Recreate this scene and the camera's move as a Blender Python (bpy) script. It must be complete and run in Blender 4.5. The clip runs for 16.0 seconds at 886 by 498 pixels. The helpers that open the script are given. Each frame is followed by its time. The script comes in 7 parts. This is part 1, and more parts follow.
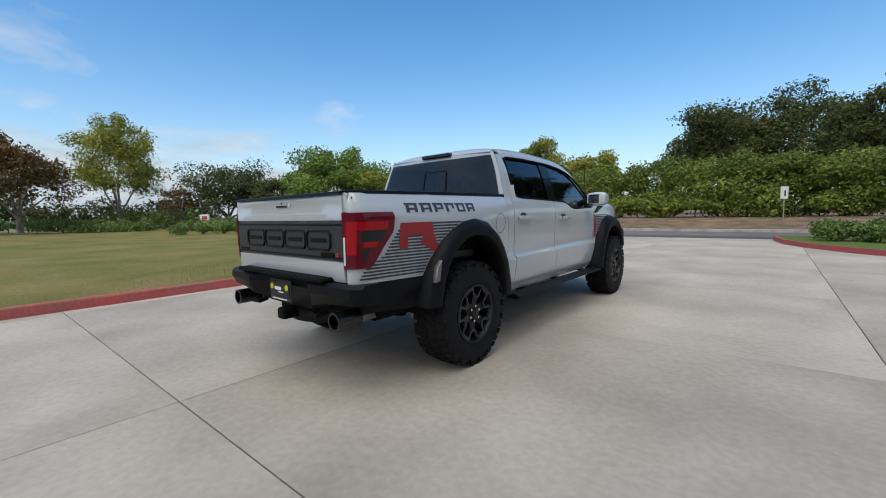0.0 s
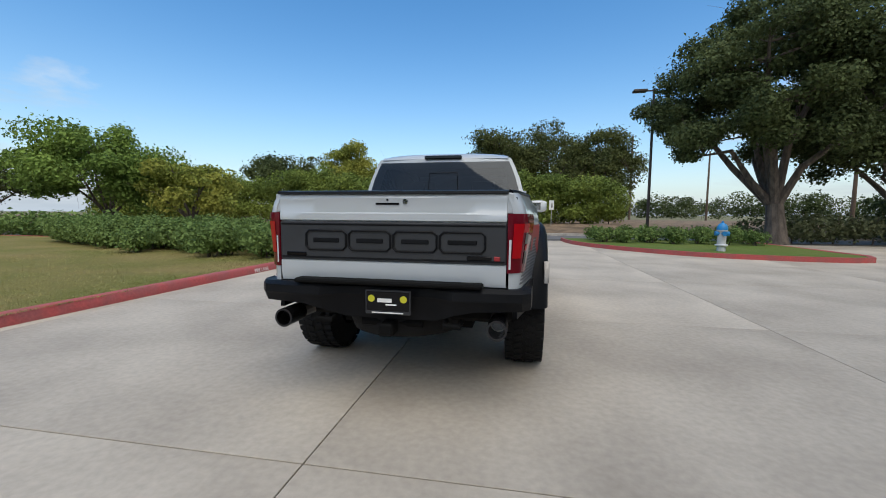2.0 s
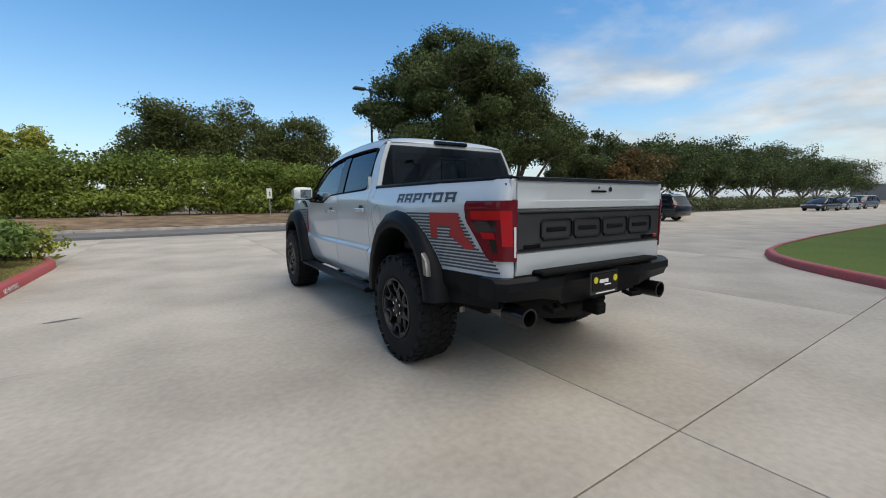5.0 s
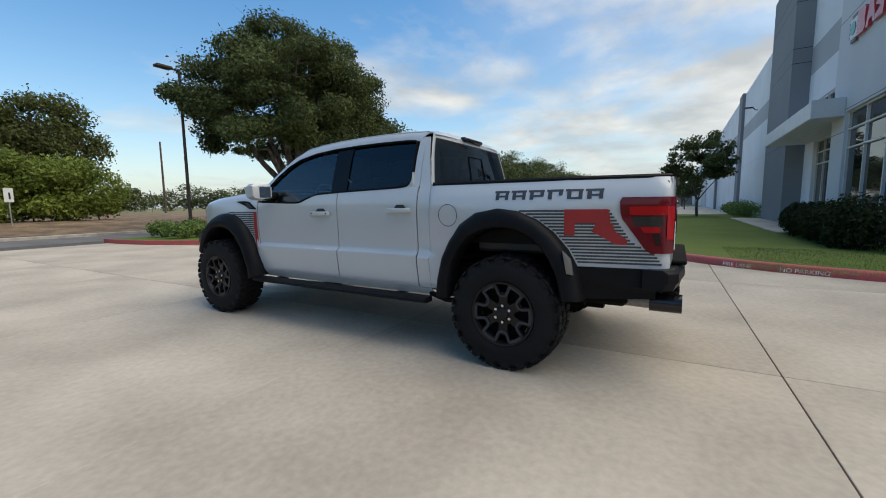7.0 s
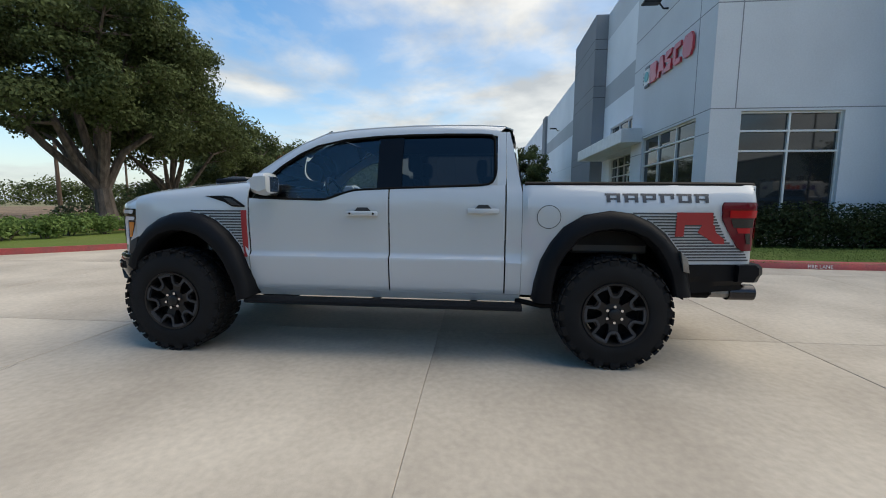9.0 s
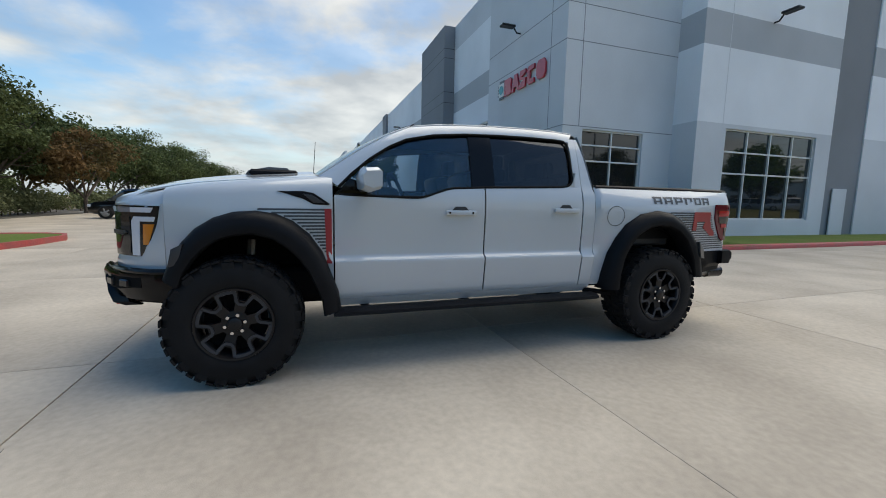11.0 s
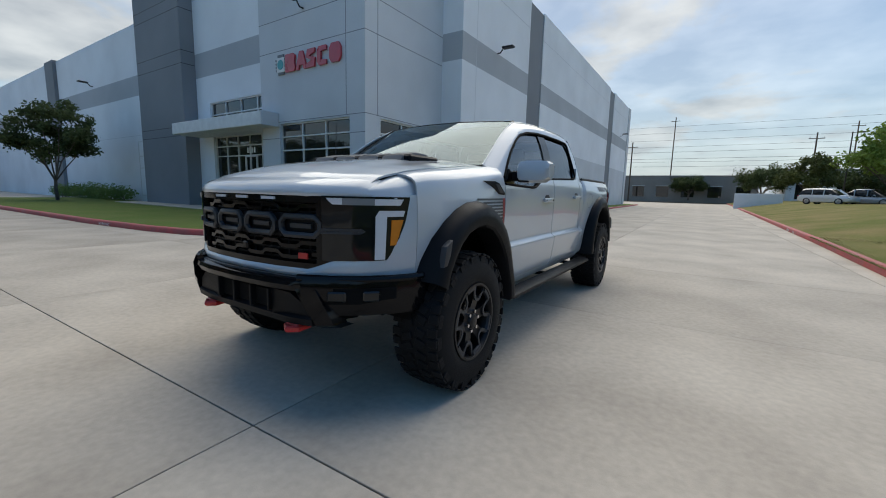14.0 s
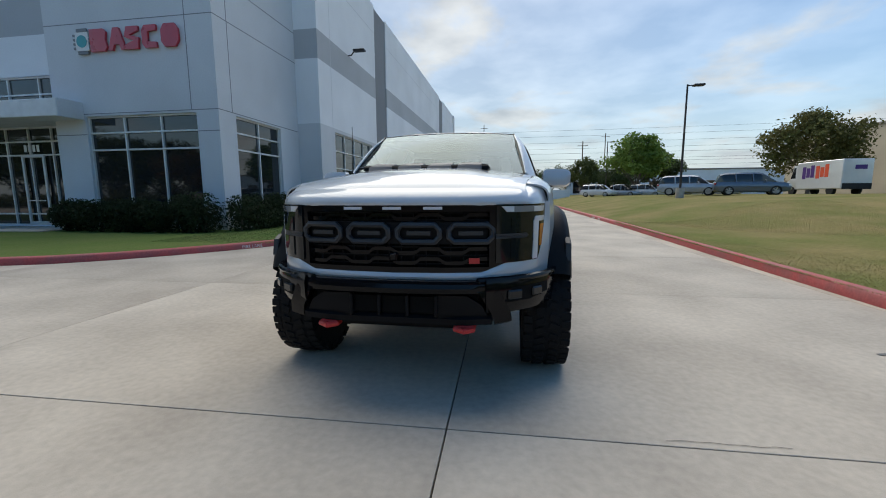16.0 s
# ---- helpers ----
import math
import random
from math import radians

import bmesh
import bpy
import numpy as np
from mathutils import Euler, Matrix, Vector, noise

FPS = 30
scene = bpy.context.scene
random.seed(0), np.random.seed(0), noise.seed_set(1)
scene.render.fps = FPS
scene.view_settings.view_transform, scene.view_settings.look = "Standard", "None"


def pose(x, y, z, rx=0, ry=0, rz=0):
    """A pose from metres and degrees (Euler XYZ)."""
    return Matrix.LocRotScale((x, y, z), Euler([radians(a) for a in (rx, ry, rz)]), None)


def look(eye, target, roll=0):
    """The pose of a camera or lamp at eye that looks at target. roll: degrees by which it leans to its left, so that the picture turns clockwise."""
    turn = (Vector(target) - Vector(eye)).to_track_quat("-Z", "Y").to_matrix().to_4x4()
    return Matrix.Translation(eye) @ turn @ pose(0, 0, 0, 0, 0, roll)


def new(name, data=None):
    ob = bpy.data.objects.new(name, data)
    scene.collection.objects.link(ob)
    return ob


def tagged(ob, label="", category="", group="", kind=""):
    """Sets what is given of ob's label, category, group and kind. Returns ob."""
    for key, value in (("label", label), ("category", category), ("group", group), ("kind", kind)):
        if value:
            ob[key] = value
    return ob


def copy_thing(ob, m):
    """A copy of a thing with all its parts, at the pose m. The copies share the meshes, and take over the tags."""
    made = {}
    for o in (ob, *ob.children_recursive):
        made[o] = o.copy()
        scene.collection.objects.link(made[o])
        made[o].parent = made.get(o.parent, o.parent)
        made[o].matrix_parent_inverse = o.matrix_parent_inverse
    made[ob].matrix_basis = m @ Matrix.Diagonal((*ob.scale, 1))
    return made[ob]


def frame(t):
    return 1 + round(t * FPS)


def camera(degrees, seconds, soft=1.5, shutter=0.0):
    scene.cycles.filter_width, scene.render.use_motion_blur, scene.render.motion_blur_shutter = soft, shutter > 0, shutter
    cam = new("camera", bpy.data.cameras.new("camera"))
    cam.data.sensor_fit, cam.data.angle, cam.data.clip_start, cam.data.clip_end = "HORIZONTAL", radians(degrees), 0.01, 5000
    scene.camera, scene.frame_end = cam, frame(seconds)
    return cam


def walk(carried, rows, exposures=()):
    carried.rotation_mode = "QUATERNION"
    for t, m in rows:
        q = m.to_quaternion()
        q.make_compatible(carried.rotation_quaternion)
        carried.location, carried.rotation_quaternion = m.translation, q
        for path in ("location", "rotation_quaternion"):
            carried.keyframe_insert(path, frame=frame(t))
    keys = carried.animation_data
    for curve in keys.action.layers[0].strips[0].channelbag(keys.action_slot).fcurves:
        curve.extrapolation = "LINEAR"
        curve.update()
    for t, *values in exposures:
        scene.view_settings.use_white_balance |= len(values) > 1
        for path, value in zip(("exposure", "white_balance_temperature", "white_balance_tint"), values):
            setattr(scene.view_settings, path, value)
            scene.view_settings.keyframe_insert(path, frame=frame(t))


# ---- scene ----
cam = camera(95.4, 16.0, soft=1.0)
PATH = [
    (0, (3.068, -4.594, 1.313), (1.778, -3.076, 1.132), -1.3),
    (0.5, (2.552, -4.921, 1.32), (1.461, -3.254, 1.138), -0.6),
    (1, (2.037, -5.159, 1.333), (1.158, -3.371, 1.155), -0.2),
    (1.5, (1.5, -5.412, 1.347), (0.857, -3.526, 1.172), 0.1),
    (2, (0.909, -5.55, 1.324), (0.519, -3.596, 1.148), 0.4),
    (2.5, (0.307, -5.669, 1.329), (0.184, -3.681, 1.148), 0.6),
    (3, (-0.303, -5.678, 1.318), (-0.155, -3.693, 1.123), 0.6),
    (3.5, (-0.921, -5.637, 1.321), (-0.504, -3.692, 1.113), 0.4),
    (4, (-1.497, -5.458, 1.305), (-0.835, -3.584, 1.081), 0.2),
    (4.5, (-2.077, -5.196, 1.306), (-1.189, -3.419, 1.078), 0.2),
    (5, (-2.524, -4.809, 1.321), (-1.444, -3.143, 1.088), -0.5),
    (7.5, (-4.093, -2.462, 1.288), (-2.275, -1.658, 1.065), -0.5),
    (8, (-4.172, -1.913, 1.295), (-2.283, -1.298, 1.064), -0.3),
    (8.5, (-4.213, -1.355, 1.299), (-2.269, -0.943, 1.074), 0.2),
    (9, (-4.252, -0.816, 1.3), (-2.274, -0.622, 1.076), 0.4),
    (11.5, (-3.836, 1.948, 1.303), (-2.03, 1.12, 1.069), 1.4),
    (12, (-3.568, 2.495, 1.309), (-1.856, 1.489, 1.076), 1.5),
    (12.5, (-3.24, 2.949, 1.278), (-1.644, 1.768, 1.038), 1.2),
    (13, (-2.917, 3.388, 1.285), (-1.47, 2.032, 1.028), 1.3),
    (13.5, (-2.597, 3.742, 1.268), (-1.328, 2.221, 0.996), 1.2),
    (14, (-2.266, 4.074, 1.27), (-1.188, 2.413, 0.989), 1.4),
    (14.5, (-1.878, 4.382, 1.262), (-1.005, 2.605, 0.983), 1.3),
    (15, (-1.477, 4.615, 1.269), (-0.802, 2.753, 0.996), 0.9),
    (15.5, (-1.06, 4.866, 1.294), (-0.575, 2.945, 1.025), 0.3),
    (16, (-0.657, 4.994, 1.291), (-0.337, 3.038, 1.025), -0.3),
]
walk(cam, [(t, look(eye, target, roll)) for t, eye, target, roll in PATH],
     exposures=[(0.0, 0.80, 6800, 7), (3.5, 0.82, 6850, 7), (7.5, 0.89, 7450, 7), (9.0, 0.94, 7350, 7), (11.5, 0.80, 7200, 6), (13.5, 0.64, 7000, 6), (16.0, 0.74, 6950, 6)])

# ---- world and sun ----
SUN_BEARING, SUN_UP = 160.0, 58.0      # degrees clockwise from +y, degrees above the horizon
world = bpy.data.worlds.new("sky")
scene.world = world
world.use_nodes = True
wn, wl = world.node_tree.nodes, world.node_tree.links
wn.clear()
w_out = wn.new("ShaderNodeOutputWorld")
w_bg = wn.new("ShaderNodeBackground")
w_sky = wn.new("ShaderNodeTexSky")
w_sky.sky_type = "NISHITA"
w_sky.sun_disc = False
w_sky.sun_elevation = radians(SUN_UP)
w_sky.sun_rotation = radians(SUN_BEARING)
w_sky.air_density, w_sky.dust_density, w_sky.ozone_density = 1.0, 0.6, 1.5
w_co = wn.new("ShaderNodeTexCoord")
w_sep = wn.new("ShaderNodeSeparateXYZ")
wl.new(w_co.outputs["Generated"], w_sep.inputs[0])


def wmath(op, a, b=None, clamp=False):
    n = wn.new("ShaderNodeMath")
    n.operation, n.use_clamp = op, clamp
    for k, v in enumerate((a, b)):
        if v is None:
            continue
        if isinstance(v, (int, float)):
            n.inputs[k].default_value = v
        else:
            wl.new(v, n.inputs[k])
    return n.outputs[0]


# clouds lie on a flat layer overhead, so that they shrink toward the horizon
up = wmath("MAXIMUM", w_sep.outputs[2], 0.0)
den = wmath("ADD", up, 0.16)
cx_, cy_ = wmath("DIVIDE", w_sep.outputs[0], den), wmath("DIVIDE", w_sep.outputs[1], den)
w_comb = wn.new("ShaderNodeCombineXYZ")
wl.new(cx_, w_comb.inputs[0]), wl.new(cy_, w_comb.inputs[1])
w_no = wn.new("ShaderNodeTexNoise")
w_no.inputs["Scale"].default_value, w_no.inputs["Detail"].default_value = 1.15, 9.0
w_no.inputs["Roughness"].default_value, w_no.inputs["Distortion"].default_value = 0.56, 0.25
wl.new(w_comb.outputs[0], w_no.inputs["Vector"])
# the cover grows from a clear north-west to a broken layer in the south and east
lean = wmath("ADD", wmath("MULTIPLY", w_sep.outputs[0], 0.18), wmath("MULTIPLY", w_sep.outputs[1], -0.15))
low_west = wmath("MULTIPLY", wmath("SUBTRACT", -0.3, w_sep.outputs[0], True), wmath("POWER", wmath("SUBTRACT", 1.0, up), 6.0))
cover = wmath("ADD", wmath("ADD", wmath("SUBTRACT", w_no.outputs["Fac"], 0.495), lean), wmath("MULTIPLY", low_west, 1.1))
cloud = wmath("MULTIPLY", cover, 4.2, True)
milk = wmath("ADD", wmath("MULTIPLY", w_sep.outputs[1], -0.9), wmath("ADD", wmath("MULTIPLY", w_sep.outputs[0], 0.45), 0.1), True)
veil = wmath("MAXIMUM", wmath("MULTIPLY", cloud, 0.86), wmath("MULTIPLY", milk, 0.62))
haze = wmath("MULTIPLY", wmath("POWER", wmath("SUBTRACT", 1.0, up), 7.0), 0.9)
w_col = wn.new("ShaderNodeMix")
w_col.data_type = "RGBA"
wl.new(veil, w_col.inputs[0])
w_hsv = wn.new("ShaderNodeHueSaturation")
w_hsv.inputs["Saturation"].default_value, w_hsv.inputs["Value"].default_value = 1.34, 1.24
wl.new(w_sky.outputs[0], w_hsv.inputs["Color"])
wl.new(w_hsv.outputs[0], w_col.inputs[6])
w_no2 = wn.new("ShaderNodeTexNoise")
w_no2.inputs["Scale"].default_value, w_no2.inputs["Detail"].default_value = 2.2, 6.0
wl.new(w_comb.outputs[0], w_no2.inputs["Vector"])
w_grey = wn.new("ShaderNodeMix")
w_grey.data_type = "RGBA"
wl.new(wmath("MULTIPLY", wmath("SUBTRACT", w_no2.outputs["Fac"], 0.38), 3.6, True), w_grey.inputs[0])
w_grey.inputs[6].default_value = (3.1, 3.2, 3.4, 1)
w_grey.inputs[7].default_value = (5.5, 5.55, 5.65, 1)
wl.new(w_grey.outputs[2], w_col.inputs[7])
# pale blue haze low over the horizon
w_low = wn.new("ShaderNodeMix")
w_low.data_type = "RGBA"
wl.new(haze, w_low.inputs[0])
wl.new(w_col.outputs[2], w_low.inputs[6])
w_low.inputs[7].default_value = (3.0, 3.6, 4.5, 1)
wl.new(w_low.outputs[2], w_bg.inputs[0])
w_bg.inputs[1].default_value = 0.095
wl.new(w_bg.outputs[0], w_out.inputs[0])

sun = new("sun", bpy.data.lights.new("sun", "SUN"))
sun.data.energy, sun.data.angle, sun.data.color = 1.6, radians(76), (1.0, 0.945, 0.87)
_b, _u = radians(SUN_BEARING), radians(SUN_UP)
sun.matrix_world = look((math.sin(_b) * math.cos(_u) * 60, math.cos(_b) * math.cos(_u) * 60, math.sin(_u) * 60), (0, 0, 0))


# ---- mesh helpers ----
def ring(a, n):
    return [(math.cos(a + 2 * math.pi * k / n), math.sin(a + 2 * math.pi * k / n)) for k in range(n)]


def box(bm, c, s, bevel=0.0, turn=None, seg=1):
    """A bevelled box at centre c with sizes s."""
    m = Matrix.Translation(c) @ (turn.to_4x4() if turn else Matrix()) @ Matrix.Diagonal((*s, 1))
    vs = bmesh.ops.create_cube(bm, size=1, matrix=m)["verts"]
    if bevel:
        es = list({e for v in vs for e in v.link_edges})
        bmesh.ops.bevel(bm, geom=es, offset=bevel, segments=seg, affect="EDGES", profile=0.5)
    return bm


def prism(bm, pts, axis, d0, d1, bevel=0.0):
    """A flat outline pts, pulled out along an axis (0, 1, 2) from d0 to d1."""
    def at(p, d):
        return [(d, p[0], p[1]), (p[0], d, p[1]), (p[0], p[1], d)][axis]
    a = [bm.verts.new(at(p, d0)) for p in pts]
    b = [bm.verts.new(at(p, d1)) for p in pts]
    n = len(pts)
    fs = [bm.faces.new(a), bm.faces.new(b[::-1])]
    fs += [bm.faces.new((a[k], b[k], b[(k + 1) % n], a[(k + 1) % n])) for k in range(n)]
    bmesh.ops.recalc_face_normals(bm, faces=fs)
    if bevel:
        es = list({e for f in fs[:2] for e in f.edges})
        bmesh.ops.bevel(bm, geom=es, offset=bevel, segments=2, affect="EDGES", profile=0.5)
    return bm


def loft(bm, rows, closed=False, caps=False, thick=0.0):
    """A skin over rows of points; closed: each row is a ring; thick: gives it a back, that far against its normals."""
    grid = [[bm.verts.new(p) for p in row] for row in rows]
    n, fs = len(rows[0]), []
    for r in range(len(rows) - 1):
        for k in range(n if closed else n - 1):
            q = (grid[r][k], grid[r][(k + 1) % n], grid[r + 1][(k + 1) % n], grid[r + 1][k])
            if len({tuple(round(c, 6) for c in v.co) for v in q}) > 2:
                fs.append(bm.faces.new(q))
    if caps:
        fs.append(bm.faces.new(grid[0][::-1]))
        fs.append(bm.faces.new(grid[-1]))
    if closed:
        bmesh.ops.recalc_face_normals(bm, faces=fs)
    if thick:
        bmesh.ops.solidify(bm, geom=fs, thickness=thick)
    return bm


def tube(bm, pts, radii, n=8, caps=True):
    """A round bar along pts; radii: one radius, or one for each point."""
    pts = [Vector(p) for p in pts]
    radii = radii if isinstance(radii, (list, tuple)) else [radii] * len(pts)
    rows, side = [], None
    for k, p in enumerate(pts):
        d = (pts[min(k + 1, len(pts) - 1)] - pts[max(k - 1, 0)]).normalized()
        if side is None:
            side = d.orthogonal().normalized()
        side = (side - d * side.dot(d)).normalized()
        other = d.cross(side)
        rows.append([p + radii[k] * (c * side + s * other) for c, s in ring(0, n)])
    return loft(bm, rows, True, caps)


def smooth(ob, degrees=35):
    for p in ob.data.polygons:
        p.use_smooth = True
    ob.data.set_sharp_from_angle(angle=radians(degrees))
    return ob


def link_bm(name, bm, mat, angle=35):
    me = bpy.data.meshes.new(name)
    bm.normal_update()
    bm.to_mesh(me)
    bm.free()
    if mat:
        me.materials.append(mat)
    ob = new(name, me)
    return smooth(ob, angle) if angle else ob


def part(name, bm, material, parent, label="", angle=35):
    """One mesh under a thing or a part of it."""
    ob = link_bm(name, bm, material, angle)
    ob.parent = parent
    if label:
        tagged(ob, label)
    return ob


def thing(name, label, category, at=None, group="", kind=""):
    ob = new(name)
    ob.empty_display_size = 0.2
    ob.matrix_basis = at or Matrix()
    return tagged(ob, label, category, group, kind)


def struct(name, bm, mat, label, category, angle=0):
    return tagged(link_bm(name, bm, mat, angle), label, category, kind="structure")


def raw(name, verts, faces, mat, parent=None):
    me = bpy.data.meshes.new(name)
    me.from_pydata(verts, [], faces)
    me.materials.append(mat)
    ob = new(name, me)
    ob.parent = parent
    return ob


def B():
    return bmesh.new()


# ---- materials ----
def mat(name, base, rough=0.6, metal=0.0, spec=0.5, vary=0.12, scale=3.0, fine=60.0, bump=0.0, bump_scale=80.0,
        second=None, coat=0.0, trans=0.0, ior=1.45, emit=0.0, island=0.0, stretch=(1, 1, 1), rough_vary=0.1, each=0.0):
    """A surface with grain at two scales. second: a stain colour; island, each: how much pieces differ."""
    m = bpy.data.materials.new(name)
    m.use_nodes = True
    nt = m.node_tree
    n, l = nt.nodes, nt.links
    b = n["Principled BSDF"]
    b.inputs["Roughness"].default_value, b.inputs["Metallic"].default_value = rough, metal
    b.inputs["Specular IOR Level"].default_value, b.inputs["IOR"].default_value = spec, ior
    b.inputs["Coat Weight"].default_value, b.inputs["Coat Roughness"].default_value = coat, 0.03
    b.inputs["Transmission Weight"].default_value = trans
    b.inputs["Base Color"].default_value = (*base, 1)
    if emit:
        b.inputs["Emission Color"].default_value, b.inputs["Emission Strength"].default_value = (*base, 1), emit
    co = n.new("ShaderNodeTexCoord")
    mp = n.new("ShaderNodeMapping")
    mp.inputs["Scale"].default_value = stretch
    l.new(co.outputs["Object"], mp.inputs[0])

    def noise_at(s, detail=5.0):
        t = n.new("ShaderNodeTexNoise")
        t.inputs["Scale"].default_value, t.inputs["Detail"].default_value = s, detail
        l.new(mp.outputs[0], t.inputs["Vector"])
        return t.outputs["Fac"]

    if vary or second:
        big, small = noise_at(scale), noise_at(fine, 3.0)
        mix = n.new("ShaderNodeMix")
        mix.data_type = "RGBA"
        lo = second or tuple(c * (1 - 1.6 * vary) for c in base)
        mix.inputs[6].default_value, mix.inputs[7].default_value = (*lo, 1), (*[min(1, c * (1 + vary * (0.3 if second else 0.8))) for c in base], 1)
        ramp = n.new("ShaderNodeMapRange")
        ramp.inputs[1].default_value, ramp.inputs[2].default_value = 0.34, 0.66
        l.new(big, ramp.inputs[0])
        l.new(ramp.outputs[0], mix.inputs[0])
        hsv = n.new("ShaderNodeHueSaturation")
        v = n.new("ShaderNodeMapRange")
        v.inputs[1].default_value, v.inputs[2].default_value = 0.25, 0.75
        v.inputs[3].default_value, v.inputs[4].default_value = 1 - vary * 0.7, 1 + vary * 0.7
        l.new(small, v.inputs[0])
        value = v.outputs[0]
        for amount, source in ((island, ("ShaderNodeNewGeometry", "Random Per Island")), (each, ("ShaderNodeObjectInfo", "Random"))):
            if amount:
                g = n.new(source[0])
                r = n.new("ShaderNodeMapRange")
                r.inputs[3].default_value, r.inputs[4].default_value = 1 - amount, 1 + amount
                l.new(g.outputs[source[1]], r.inputs[0])
                mul = n.new("ShaderNodeMath")
                mul.operation = "MULTIPLY"
                l.new(value, mul.inputs[0]), l.new(r.outputs[0], mul.inputs[1])
                value = mul.outputs[0]
        l.new(value, hsv.inputs["Value"])
        l.new(mix.outputs[2], hsv.inputs["Color"])
        l.new(hsv.outputs[0], b.inputs["Base Color"])
        if rough_vary:
            rr = n.new("ShaderNodeMapRange")
            rr.inputs[3].default_value, rr.inputs[4].default_value = max(0, rough - rough_vary), min(1, rough + rough_vary)
            l.new(big, rr.inputs[0])
            l.new(rr.outputs[0], b.inputs["Roughness"])
    if bump:
        bp = n.new("ShaderNodeBump")
        bp.inputs["Strength"].default_value, bp.inputs["Distance"].default_value = bump, 0.01
        l.new(noise_at(bump_scale, 4.0), bp.inputs["Height"])
        l.new(bp.outputs[0], b.inputs["Normal"])
    return m


def leaf_mat(name, base, second, amount=0.24):
    m = mat(name, base, 0.6, spec=0.12, vary=0.25, scale=0.35, fine=2.0, second=second, island=amount)
    n, l = m.node_tree.nodes, m.node_tree.links
    b, out = n["Principled BSDF"], n["Material Output"]
    tr = n.new("ShaderNodeBsdfTranslucent")
    l.new(b.inputs["Base Color"].links[0].from_socket, tr.inputs["Color"])
    mx = n.new("ShaderNodeMixShader")
    mx.inputs[0].default_value = 0.28
    l.new(b.outputs[0], mx.inputs[1]), l.new(tr.outputs[0], mx.inputs[2]), l.new(mx.outputs[0], out.inputs[0])
    return m


M_CONC = mat("concrete", (0.488, 0.427, 0.346), 0.72, vary=0.15, scale=0.7, fine=19.0, bump=0.16, bump_scale=160, second=(0.36, 0.31, 0.248), each=0.06, spec=0.4)
M_JOINT = mat("joint_dirt", (0.10, 0.09, 0.075), 0.9, vary=0.2)
M_CRACK = mat("crack_dark", (0.11, 0.10, 0.09), 0.9, vary=0.2)
M_STAIN = mat("oil_stain", (0.20, 0.18, 0.155), 0.6, vary=0.3, scale=6)
M_ASPH = mat("asphalt", (0.17, 0.16, 0.15), 0.85, vary=0.15, scale=0.8, fine=40, bump=0.3, bump_scale=200)
M_KERB = mat("kerb_red_paint", (0.42, 0.075, 0.07), 0.62, vary=0.25, scale=3.5, fine=30, second=(0.33, 0.09, 0.085), bump=0.15, bump_scale=90)
M_KERBC = mat("kerb_concrete", (0.42, 0.38, 0.33), 0.8, vary=0.2, scale=2.0, fine=25, bump=0.2)
M_GRASS = mat("lawn", (0.125, 0.135, 0.036), 0.9, vary=0.28, scale=0.45, fine=14.0, second=(0.235, 0.185, 0.075), bump=0.8, bump_scale=60, spec=0.1)
M_GRASSG = mat("green_lawn", (0.10, 0.145, 0.035), 0.9, vary=0.22, scale=0.6, fine=14.0, second=(0.13, 0.16, 0.045), bump=0.8, bump_scale=60, spec=0.1)
M_DIRT = mat("bare_soil", (0.22, 0.15, 0.09), 0.95, vary=0.3, scale=1.2, fine=10, bump=0.7, bump_scale=20)
M_FIELD = mat("field", (0.17, 0.16, 0.07), 0.95, vary=0.25, scale=0.08, fine=1.5)
M_BLADE = mat("grass_blade", (0.20, 0.195, 0.065), 0.7, vary=0.3, scale=0.5, fine=2, second=(0.33, 0.27, 0.12), island=0.35, spec=0.2)
M_BLADEG = mat("grass_blade_green", (0.11, 0.165, 0.04), 0.7, vary=0.3, scale=0.5, fine=2, island=0.35, spec=0.2)
M_WHITE_PAINT = mat("road_paint", (0.72, 0.70, 0.66), 0.7, vary=0.25, scale=9, fine=60)
M_PANEL_L = mat("panel_light_grey", (0.80, 0.815, 0.83), 0.75, vary=0.05, scale=0.3, fine=20, bump=0.06, bump_scale=120)
M_PANEL_M = mat("panel_mid_grey", (0.62, 0.635, 0.65), 0.75, vary=0.06, scale=0.3, fine=20, bump=0.06, bump_scale=120)
M_BAND = mat("panel_band_grey", (0.44, 0.455, 0.47), 0.75, vary=0.06, scale=0.3, fine=20, bump=0.06, bump_scale=120)
M_PANEL_D = mat("panel_dark_grey", (0.22, 0.23, 0.245), 0.75, vary=0.07, scale=0.3, fine=20, bump=0.06, bump_scale=120)
M_CANOPY = mat("canopy_white", (0.74, 0.74, 0.73), 0.5, vary=0.05)
M_FRAME = mat("white_aluminium", (0.66, 0.66, 0.65), 0.4, metal=0.3, vary=0.04)
M_BGLASS = mat("tinted_window_glass", (0.012, 0.015, 0.017), 0.03, vary=0, spec=0.9)
M_BLACKM = mat("black_metal", (0.022, 0.022, 0.024), 0.45, metal=0.3, vary=0.1)
M_POST = mat("bronze_post", (0.055, 0.045, 0.04), 0.55, metal=0.3, vary=0.15)
M_GALV = mat("galvanised_steel", (0.38, 0.38, 0.37), 0.5, metal=0.6, vary=0.15)
M_WOODP = mat("weathered_pole_wood", (0.12, 0.085, 0.06), 0.9, vary=0.25, scale=4, stretch=(1, 1, 0.1))
